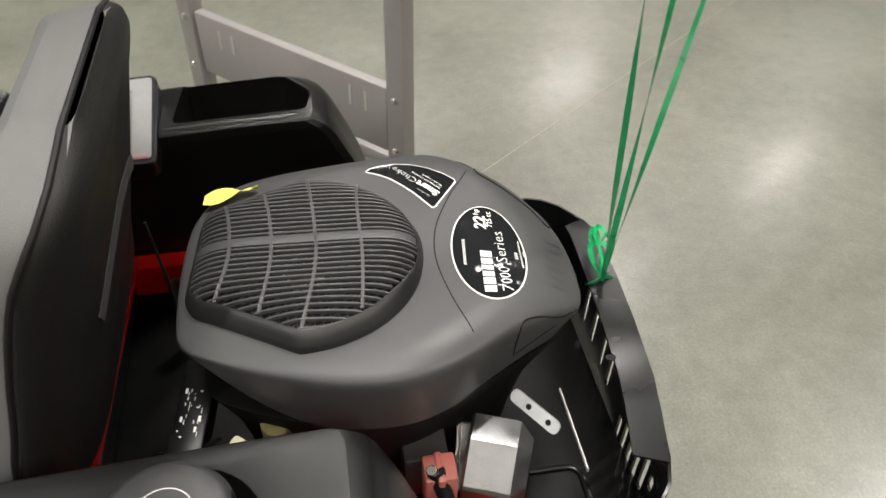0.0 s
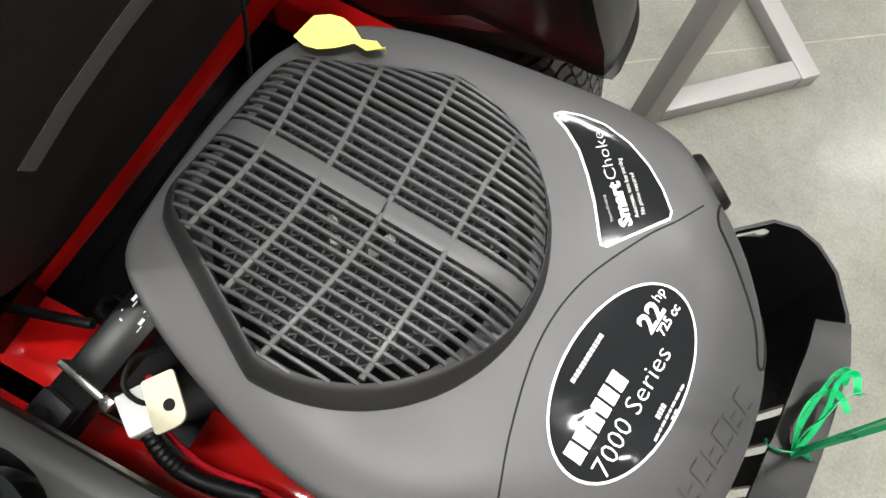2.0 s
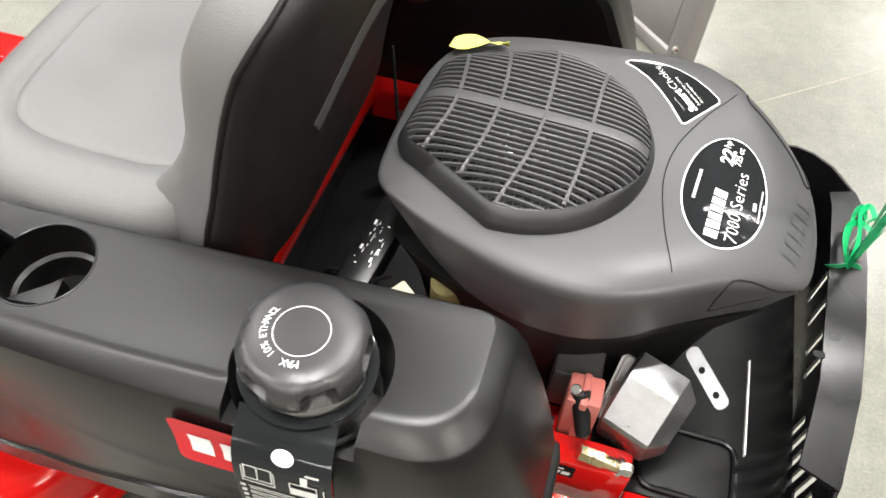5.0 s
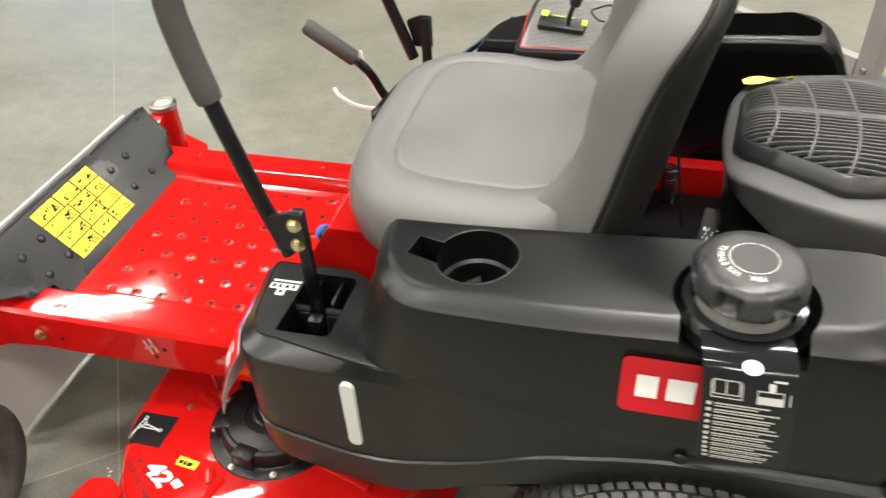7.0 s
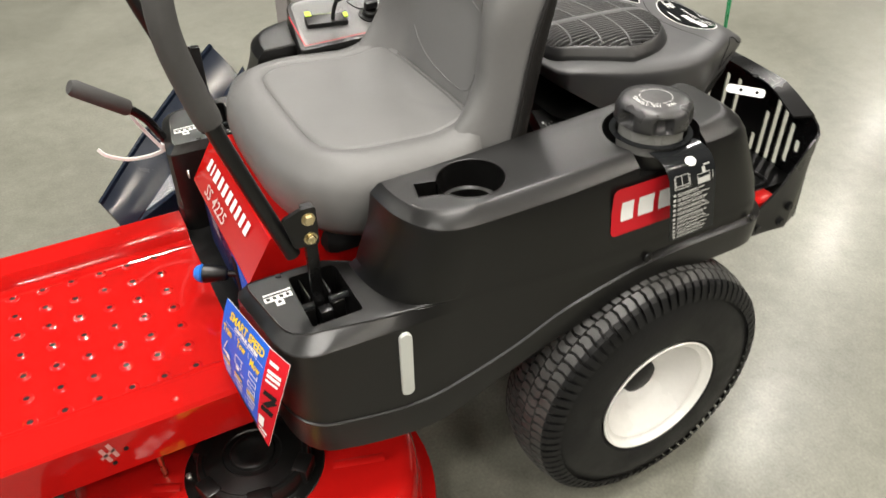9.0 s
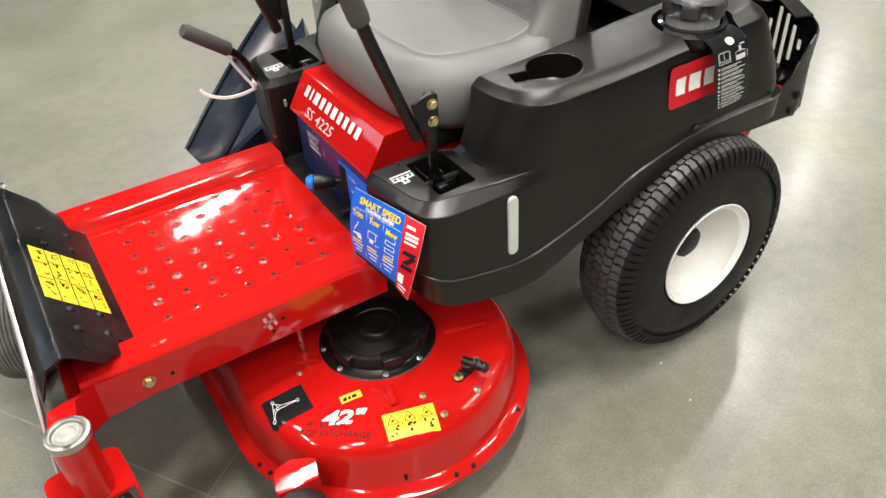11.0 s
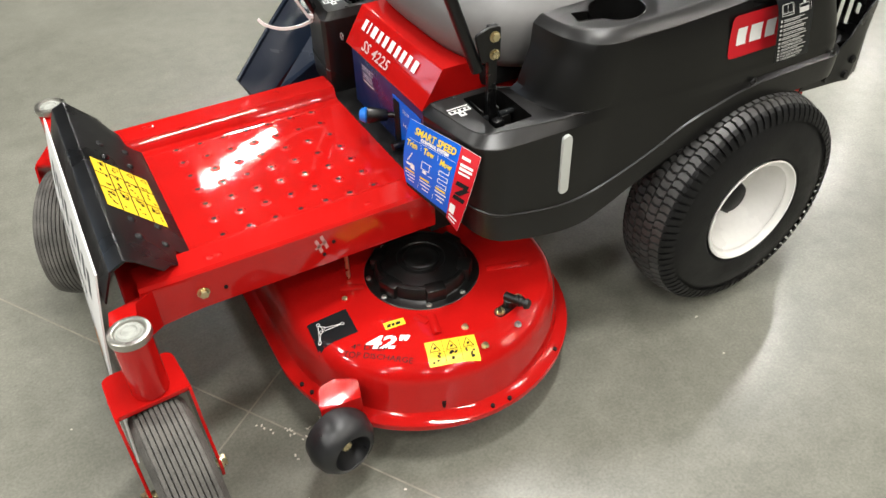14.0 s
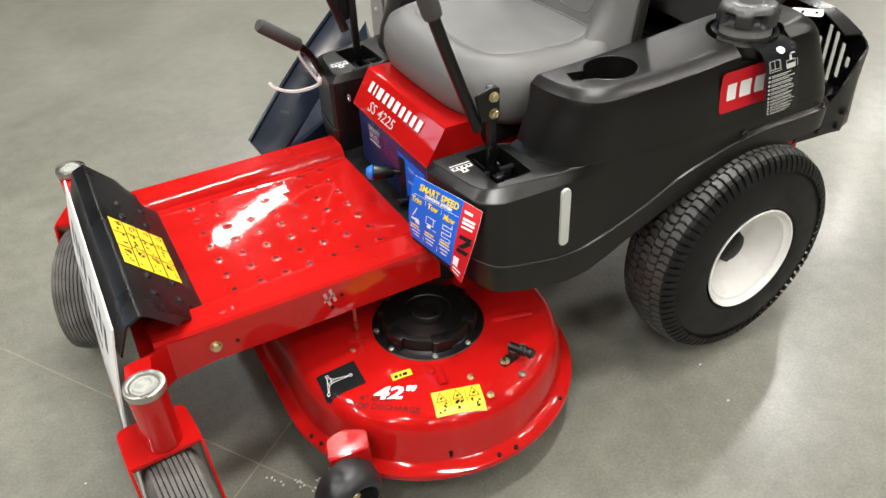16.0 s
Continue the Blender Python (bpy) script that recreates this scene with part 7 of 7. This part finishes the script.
    inn = [Vector(p) for p in ((0.52, -0.245, 0.54), (0.523, -0.2, 0.562), (0.525, -0.165, 0.5745), (0.528, -0.08, 0.5765), (0.531, 0.0, 0.5765), (0.535, 0.085, 0.574), (0.537, 0.118, 0.565))]
    rings = [[a, b, b - Vector((0, 0, 0.004)), a - Vector((0, 0, 0.004))] for a, b in ((Vector(inset(p)), Vector(inset(q)) - Vector((0.012, 0, 0))) for p, q in zip(tl, inn))]
    loft(bm, rings)
    fl = part("guard_flange", bm, BLACK_METAL, g)
    bm = bmesh.new()
    plate(bm, rounded([(-0.006, -0.004, 0.003), (0.006, -0.004, 0.003), (0.006, 0.004, 0.003), (-0.006, 0.004, 0.003)], 3), 0.5768, 0.5775, Matrix.Translation((0.495, -0.135, 0)))
    part("flange_slot", bm, DARK, fl)
    for x, z in ((0.385, 0.358), (0.45, 0.352), (0.462, 0.385)):
        bm = bmesh.new()
        hexbolt(bm, (x, -0.3095, z), (0, -1, 0), 0.008, 0.006)
        part("guard_bolt", bm, BLACK_METAL, g)


rear_guard()


# -- discharge chute --
def chute():
    bm = bmesh.new()
    a, b = Vector((-0.712, 0.52, 0.28)), Vector((-0.385, 0.645, 0.535))
    w = Vector((0.045, -0.06, -0.085))
    rings = []
    for i in range(13):
        t = i / 12
        p = a.lerp(b, t) + Vector((0, 0, 0.012 * math.sin(math.pi * t)))
        q = p + w * (0.75 + 0.35 * t)
        k = Vector((0.02, 0.012, -0.03))
        rings.append([p, p.lerp(q, 0.5) + Vector((0, 0, 0.012)), q, q + k * 1.8, p.lerp(q, 0.5) + k, p + k])
    loft(bm, rings)
    ch = part("discharge_chute", bm, CHUTE, mower, "black plastic grass discharge chute", 30)
    bm = bmesh.new()
    ln = [a.lerp(b, t / 12) + Vector((0, 0, 0.012 * math.sin(math.pi * t / 12) + 0.002)) for t in range(13)]
    sweep(bm, ln, rect(0.009, 0.008))
    part("chute_rim", bm, CHUTE, ch)
    bm = bmesh.new()
    o = [Vector((-0.66, 0.37, 0.3)), Vector((-0.4, 0.4, 0.42)), Vector((-0.34, 0.56, 0.51)), Vector((-0.63, 0.43, 0.29))]
    loft(bm, [o, [p + Vector((0.02, 0.0, -0.09)) for p in o]])
    part("chute_body", bm, CHUTE, ch)


chute()


# ---- loose things on and round the machine ----
def sheet(rows, thick=0.0008):
    """A thin sheet from rows of points, with its back a little behind."""
    bm = bmesh.new()
    rows = [[Vector(p) for p in r] for r in rows]
    n, k = len(rows), len(rows[0])
    nor = []
    for i in range(n):
        line = []
        for j in range(k):
            du = rows[i][min(j + 1, k - 1)] - rows[i][max(j - 1, 0)]
            dv = rows[min(i + 1, n - 1)][j] - rows[max(i - 1, 0)][j]
            line.append(du.cross(dv).normalized())
        nor.append(line)
    rings = [r + [p - m * thick for p, m in zip(r, q)][::-1] for r, q in zip(rows, nor)]
    loft(bm, rings)
    return bm


def hang_tag():
    """The printed speed tag that curls round the corner of the console."""
    left = [(-0.615, -0.227, 0.383), (-0.611, -0.211, 0.437), (-0.588, -0.2, 0.499)]
    seam = [(-0.609, -0.36, 0.395), (-0.596, -0.36, 0.457), (-0.569, -0.346, 0.515)]
    right = [(-0.604, -0.387, 0.381), (-0.582, -0.393, 0.452), (-0.555, -0.382, 0.508)]

    def bow(pts, v):
        a, b, c = (Vector(p) for p in pts)
        return a * (2 * (v - 0.5) * (v - 1)) + b * (4 * v * (1 - v)) + c * (2 * v * (v - 0.5))

    def at(u, v, lift=0.0):
        # u runs along the tag, v up it, both 0 to 1
        p = bow(left, v).lerp(bow(seam, v), u / 0.78) if u < 0.78 else bow(seam, v).lerp(bow(right, v), (u - 0.78) / 0.22)
        return p + Vector((-lift, -lift * 0.35, lift * 0.2))

    t = thing("speed_tag", "blue and red printed cardboard tag hanging from the console", "tag", at=(0, 0, 0))

    def patch(u0, u1, v0, v1, mt, name, parent, lift, label=""):
        rows = [[at(u0 + (u1 - u0) * i / 10, v0 + (v1 - v0) * j / 8, lift) for i in range(11)] for j in range(9)]
        return part(name, sheet(rows, 0.0006), mt, parent, label, 80)

    def write(bm, mt, name, parent, lift=0.0022):
        for v in bm.verts:
            v.co = at(v.co.x / 0.165, v.co.y / 0.158, lift)
        if name == "tag_line_print":
            return islands(name, bm, mt, parent)
        return part(name, bm, mt, parent, "", 80)

    patch(0, 1, 0, 1, WHITE, "card", t, 0.0)
    blue = patch(0.0, 0.78, 0.06, 1.0, BLUE, "blue_field", t, 0.001)
    patch(0.0, 0.78, 0.0, 0.06, INK, "black_edge", t, 0.001)
    red = patch(0.78, 1.0, 0.0, 1.0, TAG_RED, "red_strip", t, 0.001)

    def word(w, h, x, y, mt, parent, width=0):
        bm = text_mesh(w, h, 0.1, 0.0006, width)
        bmesh.ops.translate(bm, vec=(x, y, 0), verts=bm.verts)
        write(bm, mt, "tag_word", parent)

    word("SMART SPEED", 0.014, 0.02, 0.136, YELLOW, blue, 0.102)
    word("CONTROL SYSTEM", 0.006, 0.038, 0.1275, WHITE, blue, 0.07)
    word("Trim", 0.0125, 0.006, 0.108, YELLOW, blue, 0.028)
    word("Tow", 0.0125, 0.05, 0.108, YELLOW, blue, 0.027)
    word("Mow", 0.0125, 0.092, 0.104, YELLOW, blue, 0.029)
    bm = bmesh.new()
    bars(bm, 0.042, 0.022, [0.0009], 0.1)
    bars(bm, 0.085, 0.02, [0.0009], 0.1)
    bars(bm, 0.01, 0.124, [0.116], 0.0008)
    # drawings: trimmer, cart, mowing lane
    bars(bm, 0.012, 0.075, [0.0025], 0.022, 0, 0.5)
    bars(bm, 0.01, 0.066, [0.014], 0.005)
    bars(bm, 0.022, 0.06, [0.012], 0.012, 0, -0.2)
    for x, y, w, h in ((0.05, 0.09, 0.026, 0.0016), (0.05, 0.074, 0.0016, 0.017), (0.05, 0.074, 0.02, 0.0016), (0.07, 0.074, 0.0016, 0.017), (0.055, 0.066, 0.01, 0.007), (0.07, 0.066, 0.011, 0.0016)):
        bars(bm, x, y, [w], h)
    for k in range(5):
        bars(bm, 0.094, 0.058 + 0.0085 * k, [0.024], 0.0017)
        bars(bm, 0.094 if k % 2 else 0.1165, 0.058 + 0.0085 * k, [0.0017], 0.0085)
    for k in range(3):
        for c, w in ((0.006, 0.03), (0.048, 0.031), (0.091, 0.03)):
            bars(bm, c + 0.003 * k, 0.044 - 0.009 * k, [w - 0.006 * k], 0.003)
    write(bm, WHITE, "tag_drawing", blue)
    bm = bmesh.new()
    for c in (0.007, 0.049, 0.092):
        bars(bm, c, 0.0505, [0.026], 0.0045)
    write(bm, YELLOW, "tag_speed_bars", blue)
    bm = bmesh.new()
    for k, (y, w, h) in enumerate(((0.138, 0.016, 0.006), (0.124, 0.024, 0.0055), (0.116, 0.024, 0.0055), (0.108, 0.022, 0.004), (0.014, 0.022, 0.004), (0.007, 0.02, 0.003))):
        bars(bm, 0.135, y, [w], h)
    bars(bm, 0.133, 0.022, [0.013], 0.02)
    write(bm, WHITE, "tag_line_print", red)
    bm = bmesh.new()
    bars(bm, 0.135, 0.084, [0.024], 0.009, 0, 0.2)
    bars(bm, 0.136, 0.066, [0.012], 0.018, 0, 0.9)
    bars(bm, 0.135, 0.055, [0.024], 0.009, 0, 0.2)
    write(bm, INK, "tag_mark", red)


hang_tag()


def filler_tag():
    """The black instruction tag that is looped over the filler neck."""
    t = thing("filler_tag", "black printed plastic tag looped over the fuel filler", "tag")
    prof = [(y, 0.68 - (0.662 - z) * 0.9) for y, z in ((-0.39, 0.662), (-0.40, 0.6605), (-0.413, 0.657), (-0.424, 0.648), (-0.4315, 0.632), (-0.436, 0.61), (-0.439, 0.585), (-0.441, 0.56), (-0.443, 0.54), (-0.4445, 0.523))]

    def at(x, v, lift=0.0):
        s = v * (len(prof) - 1)
        i = min(int(s), len(prof) - 2)
        y, z = (prof[i][k] + (prof[i + 1][k] - prof[i][k]) * (s - i) for k in (0, 1))
        up = max(0.0, 1 - v * 3)
        return Vector((x + 0.016 * v, y - lift - 0.0055 - 0.004 * math.cos(14 * x), z + lift * up))

    rows = [[at(-0.012 + 0.086 * i / 8, j / 16) for i in range(9)] for j in range(17)]
    body = part("tag_sheet", sheet(rows[::-1], 0.0006), BLACK_LABEL, t, "", 80)
    bm = bmesh.new()
    c = Vector((0.03, -0.352))
    for k in range(1):
        rr = []
        for r, z in ((0.0515, 0.686), (0.06, 0.685), (0.06, 0.684), (0.0515, 0.685)):
            rr.append([(c.x + r * math.cos(2 * math.pi * i / 40), c.y + r * math.sin(2 * math.pi * i / 40), z) for i in range(40)])
        loft(bm, rr + rr[:1], False, False)
    part("tag_loop", bm, BLACK_LABEL, t, "", 80)

    def write(bm, mt, name):
        # x along the tag in metres, y from its top edge down
        for v in bm.verts:
            v.co = at(v.co.x - 0.012, v.co.y / 0.165, 0.0012)
        part(name, bm, mt, body, "", 80)

    bm = flat([(0.045 + 0.0095 * math.cos(i * 0.3142), 0.05 + 0.0095 * math.sin(i * 0.3142)) for i in range(20)])
    write(bm, WHITE, "tag_disc")
    bm = bmesh.new()
    for x, y, w, h in ((0.01, 0.068, 0.012, 0.001), (0.01, 0.083, 0.012, 0.001), (0.01, 0.068, 0.001, 0.016), (0.0215, 0.068, 0.001, 0.016), (0.023, 0.068, 0.012, 0.001), (0.023, 0.083, 0.012, 0.001), (0.034, 0.068, 0.001, 0.016),
                       (0.008, 0.07, 0.001, 0.017), (0.036, 0.07, 0.001, 0.017), (0.008, 0.0865, 0.029, 0.001),
                       (0.05, 0.075, 0.024, 0.001), (0.05, 0.088, 0.024, 0.001), (0.05, 0.075, 0.001, 0.013), (0.073, 0.075, 0.001, 0.014), (0.051, 0.081, 0.022, 0.007), (0.06, 0.066, 0.006, 0.01), (0.064, 0.062, 0.012, 0.0025), (0.079, 0.076, 0.001, 0.012)):
        bars(bm, x, y, [w], h)
    for k in range(11):
        bars(bm, 0.005, 0.0925 + 0.0064 * k, [0.0045], 0.0034)
        bars(bm, 0.0125, 0.093 + 0.0064 * k, [0.05 + 0.014 * ((k * 37) % 10) / 10], 0.0013)
        bars(bm, 0.0125, 0.0956 + 0.0064 * k, [0.04 + 0.02 * ((k * 53) % 10) / 10], 0.0011)
    write(bm, mat("dim_white_print", (0.5, 0.5, 0.48), 0.5), "tag_print")


filler_tag()


def price_board():
    """A white printed board that leans against the front of the machine."""
    t = thing("price_board", "white printed cardboard sign leaning on the machine's front", "sign")

    def at(y, z, lift=0.0):
        return Vector((-1.154 - (0.44 - z) * 0.12 - 0.01 * math.sin(math.pi * max(0, 0.44 - z) / 0.43) - lift, y, z - lift * 0.2))

    rows = [[at(0.262 - 0.53 * i / 8, 0.008 + 0.432 * j / 10) for i in range(9)] for j in range(11)]
    body = part("board", sheet(rows, 0.003), WHITE, t)
    rnd = random.Random(8)

    def write(items, mt, name):
        bm = bmesh.new()
        for u, v, w, h, sl in items:
            n = max(1, int(w / 0.03))
            for k in range(n):
                bars(bm, u + w * k / n, v, [w / n], h, 0, sl)
        for v in bm.verts:
            v.co = at(0.262 - v.co.x, 0.04 + v.co.y, 0.0008)
        islands(name, bm, mt, body)

    big = []
    x = 0.05
    for w in (0.05, 0.045, 0.05, 0.055, 0.02, 0.05, 0.05, 0.05, 0.055):
        if w > 0.03:
            big.append((x, 0.29, w * 0.45, 0.055, 0.1))
        x += w
    write(big, mat("grey_ink", (0.09, 0.09, 0.1), 0.5), "headline_block")
    write([(0.08 + 0.02 * k, 0.232, 0.012 + 0.006 * rnd.random(), 0.016, 0) for k in range(14)], INK, "subline_block")
    write([(0.3, 0.06, 0.16, 0.1, 0.2), (0.1, 0.08, 0.06, 0.05, 0)], mat("dark_photo_print", (0.05, 0.05, 0.07), 0.4, vary=0.6, scale=30), "picture_field")
    write([(0.36, 0.15, 0.07, 0.03, 0.3)], mat("orange_print", (0.6, 0.22, 0.04), 0.5), "picture_accent")
    write([(0.02, 0.19, 0.46, 0.006, 0)], NAVY, "rule")


price_board()


def cable_tie():
    t = thing("cable_tie", "loose white nylon cable tie round the height lever", "cable tie")
    bm = bmesh.new()
    ring = [Vector((-0.562 + 0.013 * math.cos(a), 0.3 + 0.013 * math.sin(a), 0.503 - 0.006 * math.cos(a))) for a in (i * 0.3307 for i in range(20))]
    sweep(bm, ring, rect(0.004, 0.0013))
    part("loop", bm, NYLON, t)
    bm = bmesh.new()
    sweep(bm, smooth_line([(-0.57, 0.305, 0.488), (-0.601, 0.307, 0.481), (-0.641, 0.31, 0.483), (-0.675, 0.315, 0.498), (-0.687, 0.32, 0.512)], 6), rect(0.006, 0.004), up=(0, 1, 0))
    part("tail", bm, NYLON, t)
    bm = bmesh.new()
    sweep(bm, smooth_line([(-0.576, 0.302, 0.492), (-0.598, 0.304, 0.533), (-0.612, 0.306, 0.563), (-0.618, 0.31, 0.6)], 6), rect(0.006, 0.004), up=(0, 1, 0))
    part("second_tail", bm, NYLON, t)
    bm = bmesh.new()
    box(bm, -0.577, -0.566, 0.296, 0.31, 0.494, 0.503, 0.001)
    part("lock", bm, NYLON, t)


cable_tie()


def ribbon():
    """Green plastic strapping knotted to the guard: three ends pulled up, and a bow lying along the edge."""
    t = thing("green_strap", "green plastic strap knotted to the engine guard", "strap")
    # lighter copy of the strap green: light on and through the loops, as colour
    bright = mat("lit_green_film", (0.008, 0.4, 0.13), 0.3, vary=0.3, scale=90)
    k = Vector((0.526, -0.009, 0.578))
    for d, L in ((Vector((-0.03, 0.05, 1.0)), 0.85), (Vector((0.12, 0.18, 0.97)), 0.85), (Vector((0.31, 0.34, 0.87)), 0.95)):
        d.normalize()
        side = d.cross(Vector((1, 0.2, 0))).normalized()
        n = 60
        rows = []
        for i in range(n + 1):
            s = i / n
            p = k + d * L * s
            a = 0.4 + s * 8.0 + d.x * 9
            w = side * math.cos(a) + side.cross(d) * math.sin(a)
            half = 0.0042 - 0.0012 * s
            rows.append([p - w * half, p + w * half])
        part("strap_end", sheet(rows, 0.0004), GREEN, t, "", 80)
    bows = (
        ((0, 0, 0), (-0.006, 0.018, 0.012), (-0.002, 0.045, 0.016), (0.004, 0.07, 0.02), (0.014, 0.08, 0.018), (0.02, 0.072, 0.008)),
        ((0, 0, 0), (0.006, 0.02, 0.008), (0.01, 0.042, 0.012), (0.008, 0.066, 0.022), (0.018, 0.078, 0.024), (0.028, 0.066, 0.016)),
        ((0, 0, 0), (-0.01, 0.02, 0.016), (-0.008, 0.04, 0.02), (0.002, 0.054, 0.016), (0.016, 0.06, 0.012), (0.03, 0.052, 0.006)),
        ((0, 0, 0), (-0.004, 0.014, 0.018), (0.004, 0.032, 0.026), (0.012, 0.05, 0.022), (0.024, 0.064, 0.02), (0.034, 0.07, 0.012)),
    )
    for j, bow in enumerate(bows):
        bm = bmesh.new()
        ln = smooth_line([k + Vector(p) for p in bow], 7)
        sweep(bm, ln, rect(0.0075, 0.0006), up=(0.6, 0.1 * j, 0.8), scale=[0.6 + 0.4 * math.sin(math.pi * min(1.0, 0.2 + 0.7 * i / len(ln))) for i in range(len(ln))])
        part("bow_loop", bm, bright, t, "loose loop of the green strap, its lit look put into the colour")
    bm = bmesh.new()
    ring = [Vector((0.524 + 0.017 * math.cos(a), -0.009 + 0.004 * math.sin(2 * a), 0.572 + 0.01 * math.sin(a))) for a in (i * 0.3142 for i in range(21))]
    sweep(bm, ring, rect(0.007, 0.001), up=(0, 1, 0))
    part("knot_ring", bm, GREEN, t)


ribbon()


def paper_tag():
    rows = []
    for j in range(7):
        v = j / 6
        half = 0.022 * math.sin(math.pi * min(1, 0.25 + v)) if v < 0.75 else 0.022 * (1 - v) * 2.4
        rows.append([(0.038 + 0.064 * v, 0.066 - half * 0.9 + 0.008 * v + 2 * half * 0.9 * i / 4, 0.716 + 0.006 * math.sin(1.6 * v) - 0.008 * (i / 4)) for i in range(5)])
    ob = part("paper_tag", sheet(rows, 0.0004), LIME, None, "", 80)
    tagged(ob, "lime yellow folded paper tag lying on the intake screen", "paper tag")


paper_tag()


def floor_litter():
    """Small chips and scuffs on the concrete."""
    rnd = random.Random(3)
    chip = mat("pale_chip", (0.6, 0.56, 0.48), 0.7)
    spots = [(-0.075, -0.49), (-0.1, -0.597), (-0.9, -0.36), (-0.91, -0.345), (-0.94, -0.33), (-0.92, -0.38), (-0.95, -0.4), (-1.3, -0.12), (-0.86, -0.42)]
    spots += [(-0.985 + 0.0055 * k + rnd.uniform(-0.012, 0.012), -0.29 - 0.0065 * k + rnd.uniform(-0.01, 0.01)) for k in range(14)]
    spots += [(rnd.uniform(-1.05, -0.8), rnd.uniform(-0.75, -0.3)) for _ in range(14)]
    for x, y in spots:
        bm = bmesh.new()
        o = [Vector((0.003 * rnd.uniform(0.5, 1.4) * math.cos(a), 0.0018 * rnd.uniform(0.5, 1.4) * math.sin(a))) for a in (i * 1.0472 for i in range(6))]
        plate(bm, o, 0, 0.0012, Matrix.Translation((x, y, 0.0)) @ pose(0, 0, 0, 0, 0, rnd.uniform(0, 180)))
        ob = part("wood_chip", bm, chip)
        tagged(ob, "tiny pale wood chip on the concrete floor", "chip", "chips on the floor")


floor_litter()
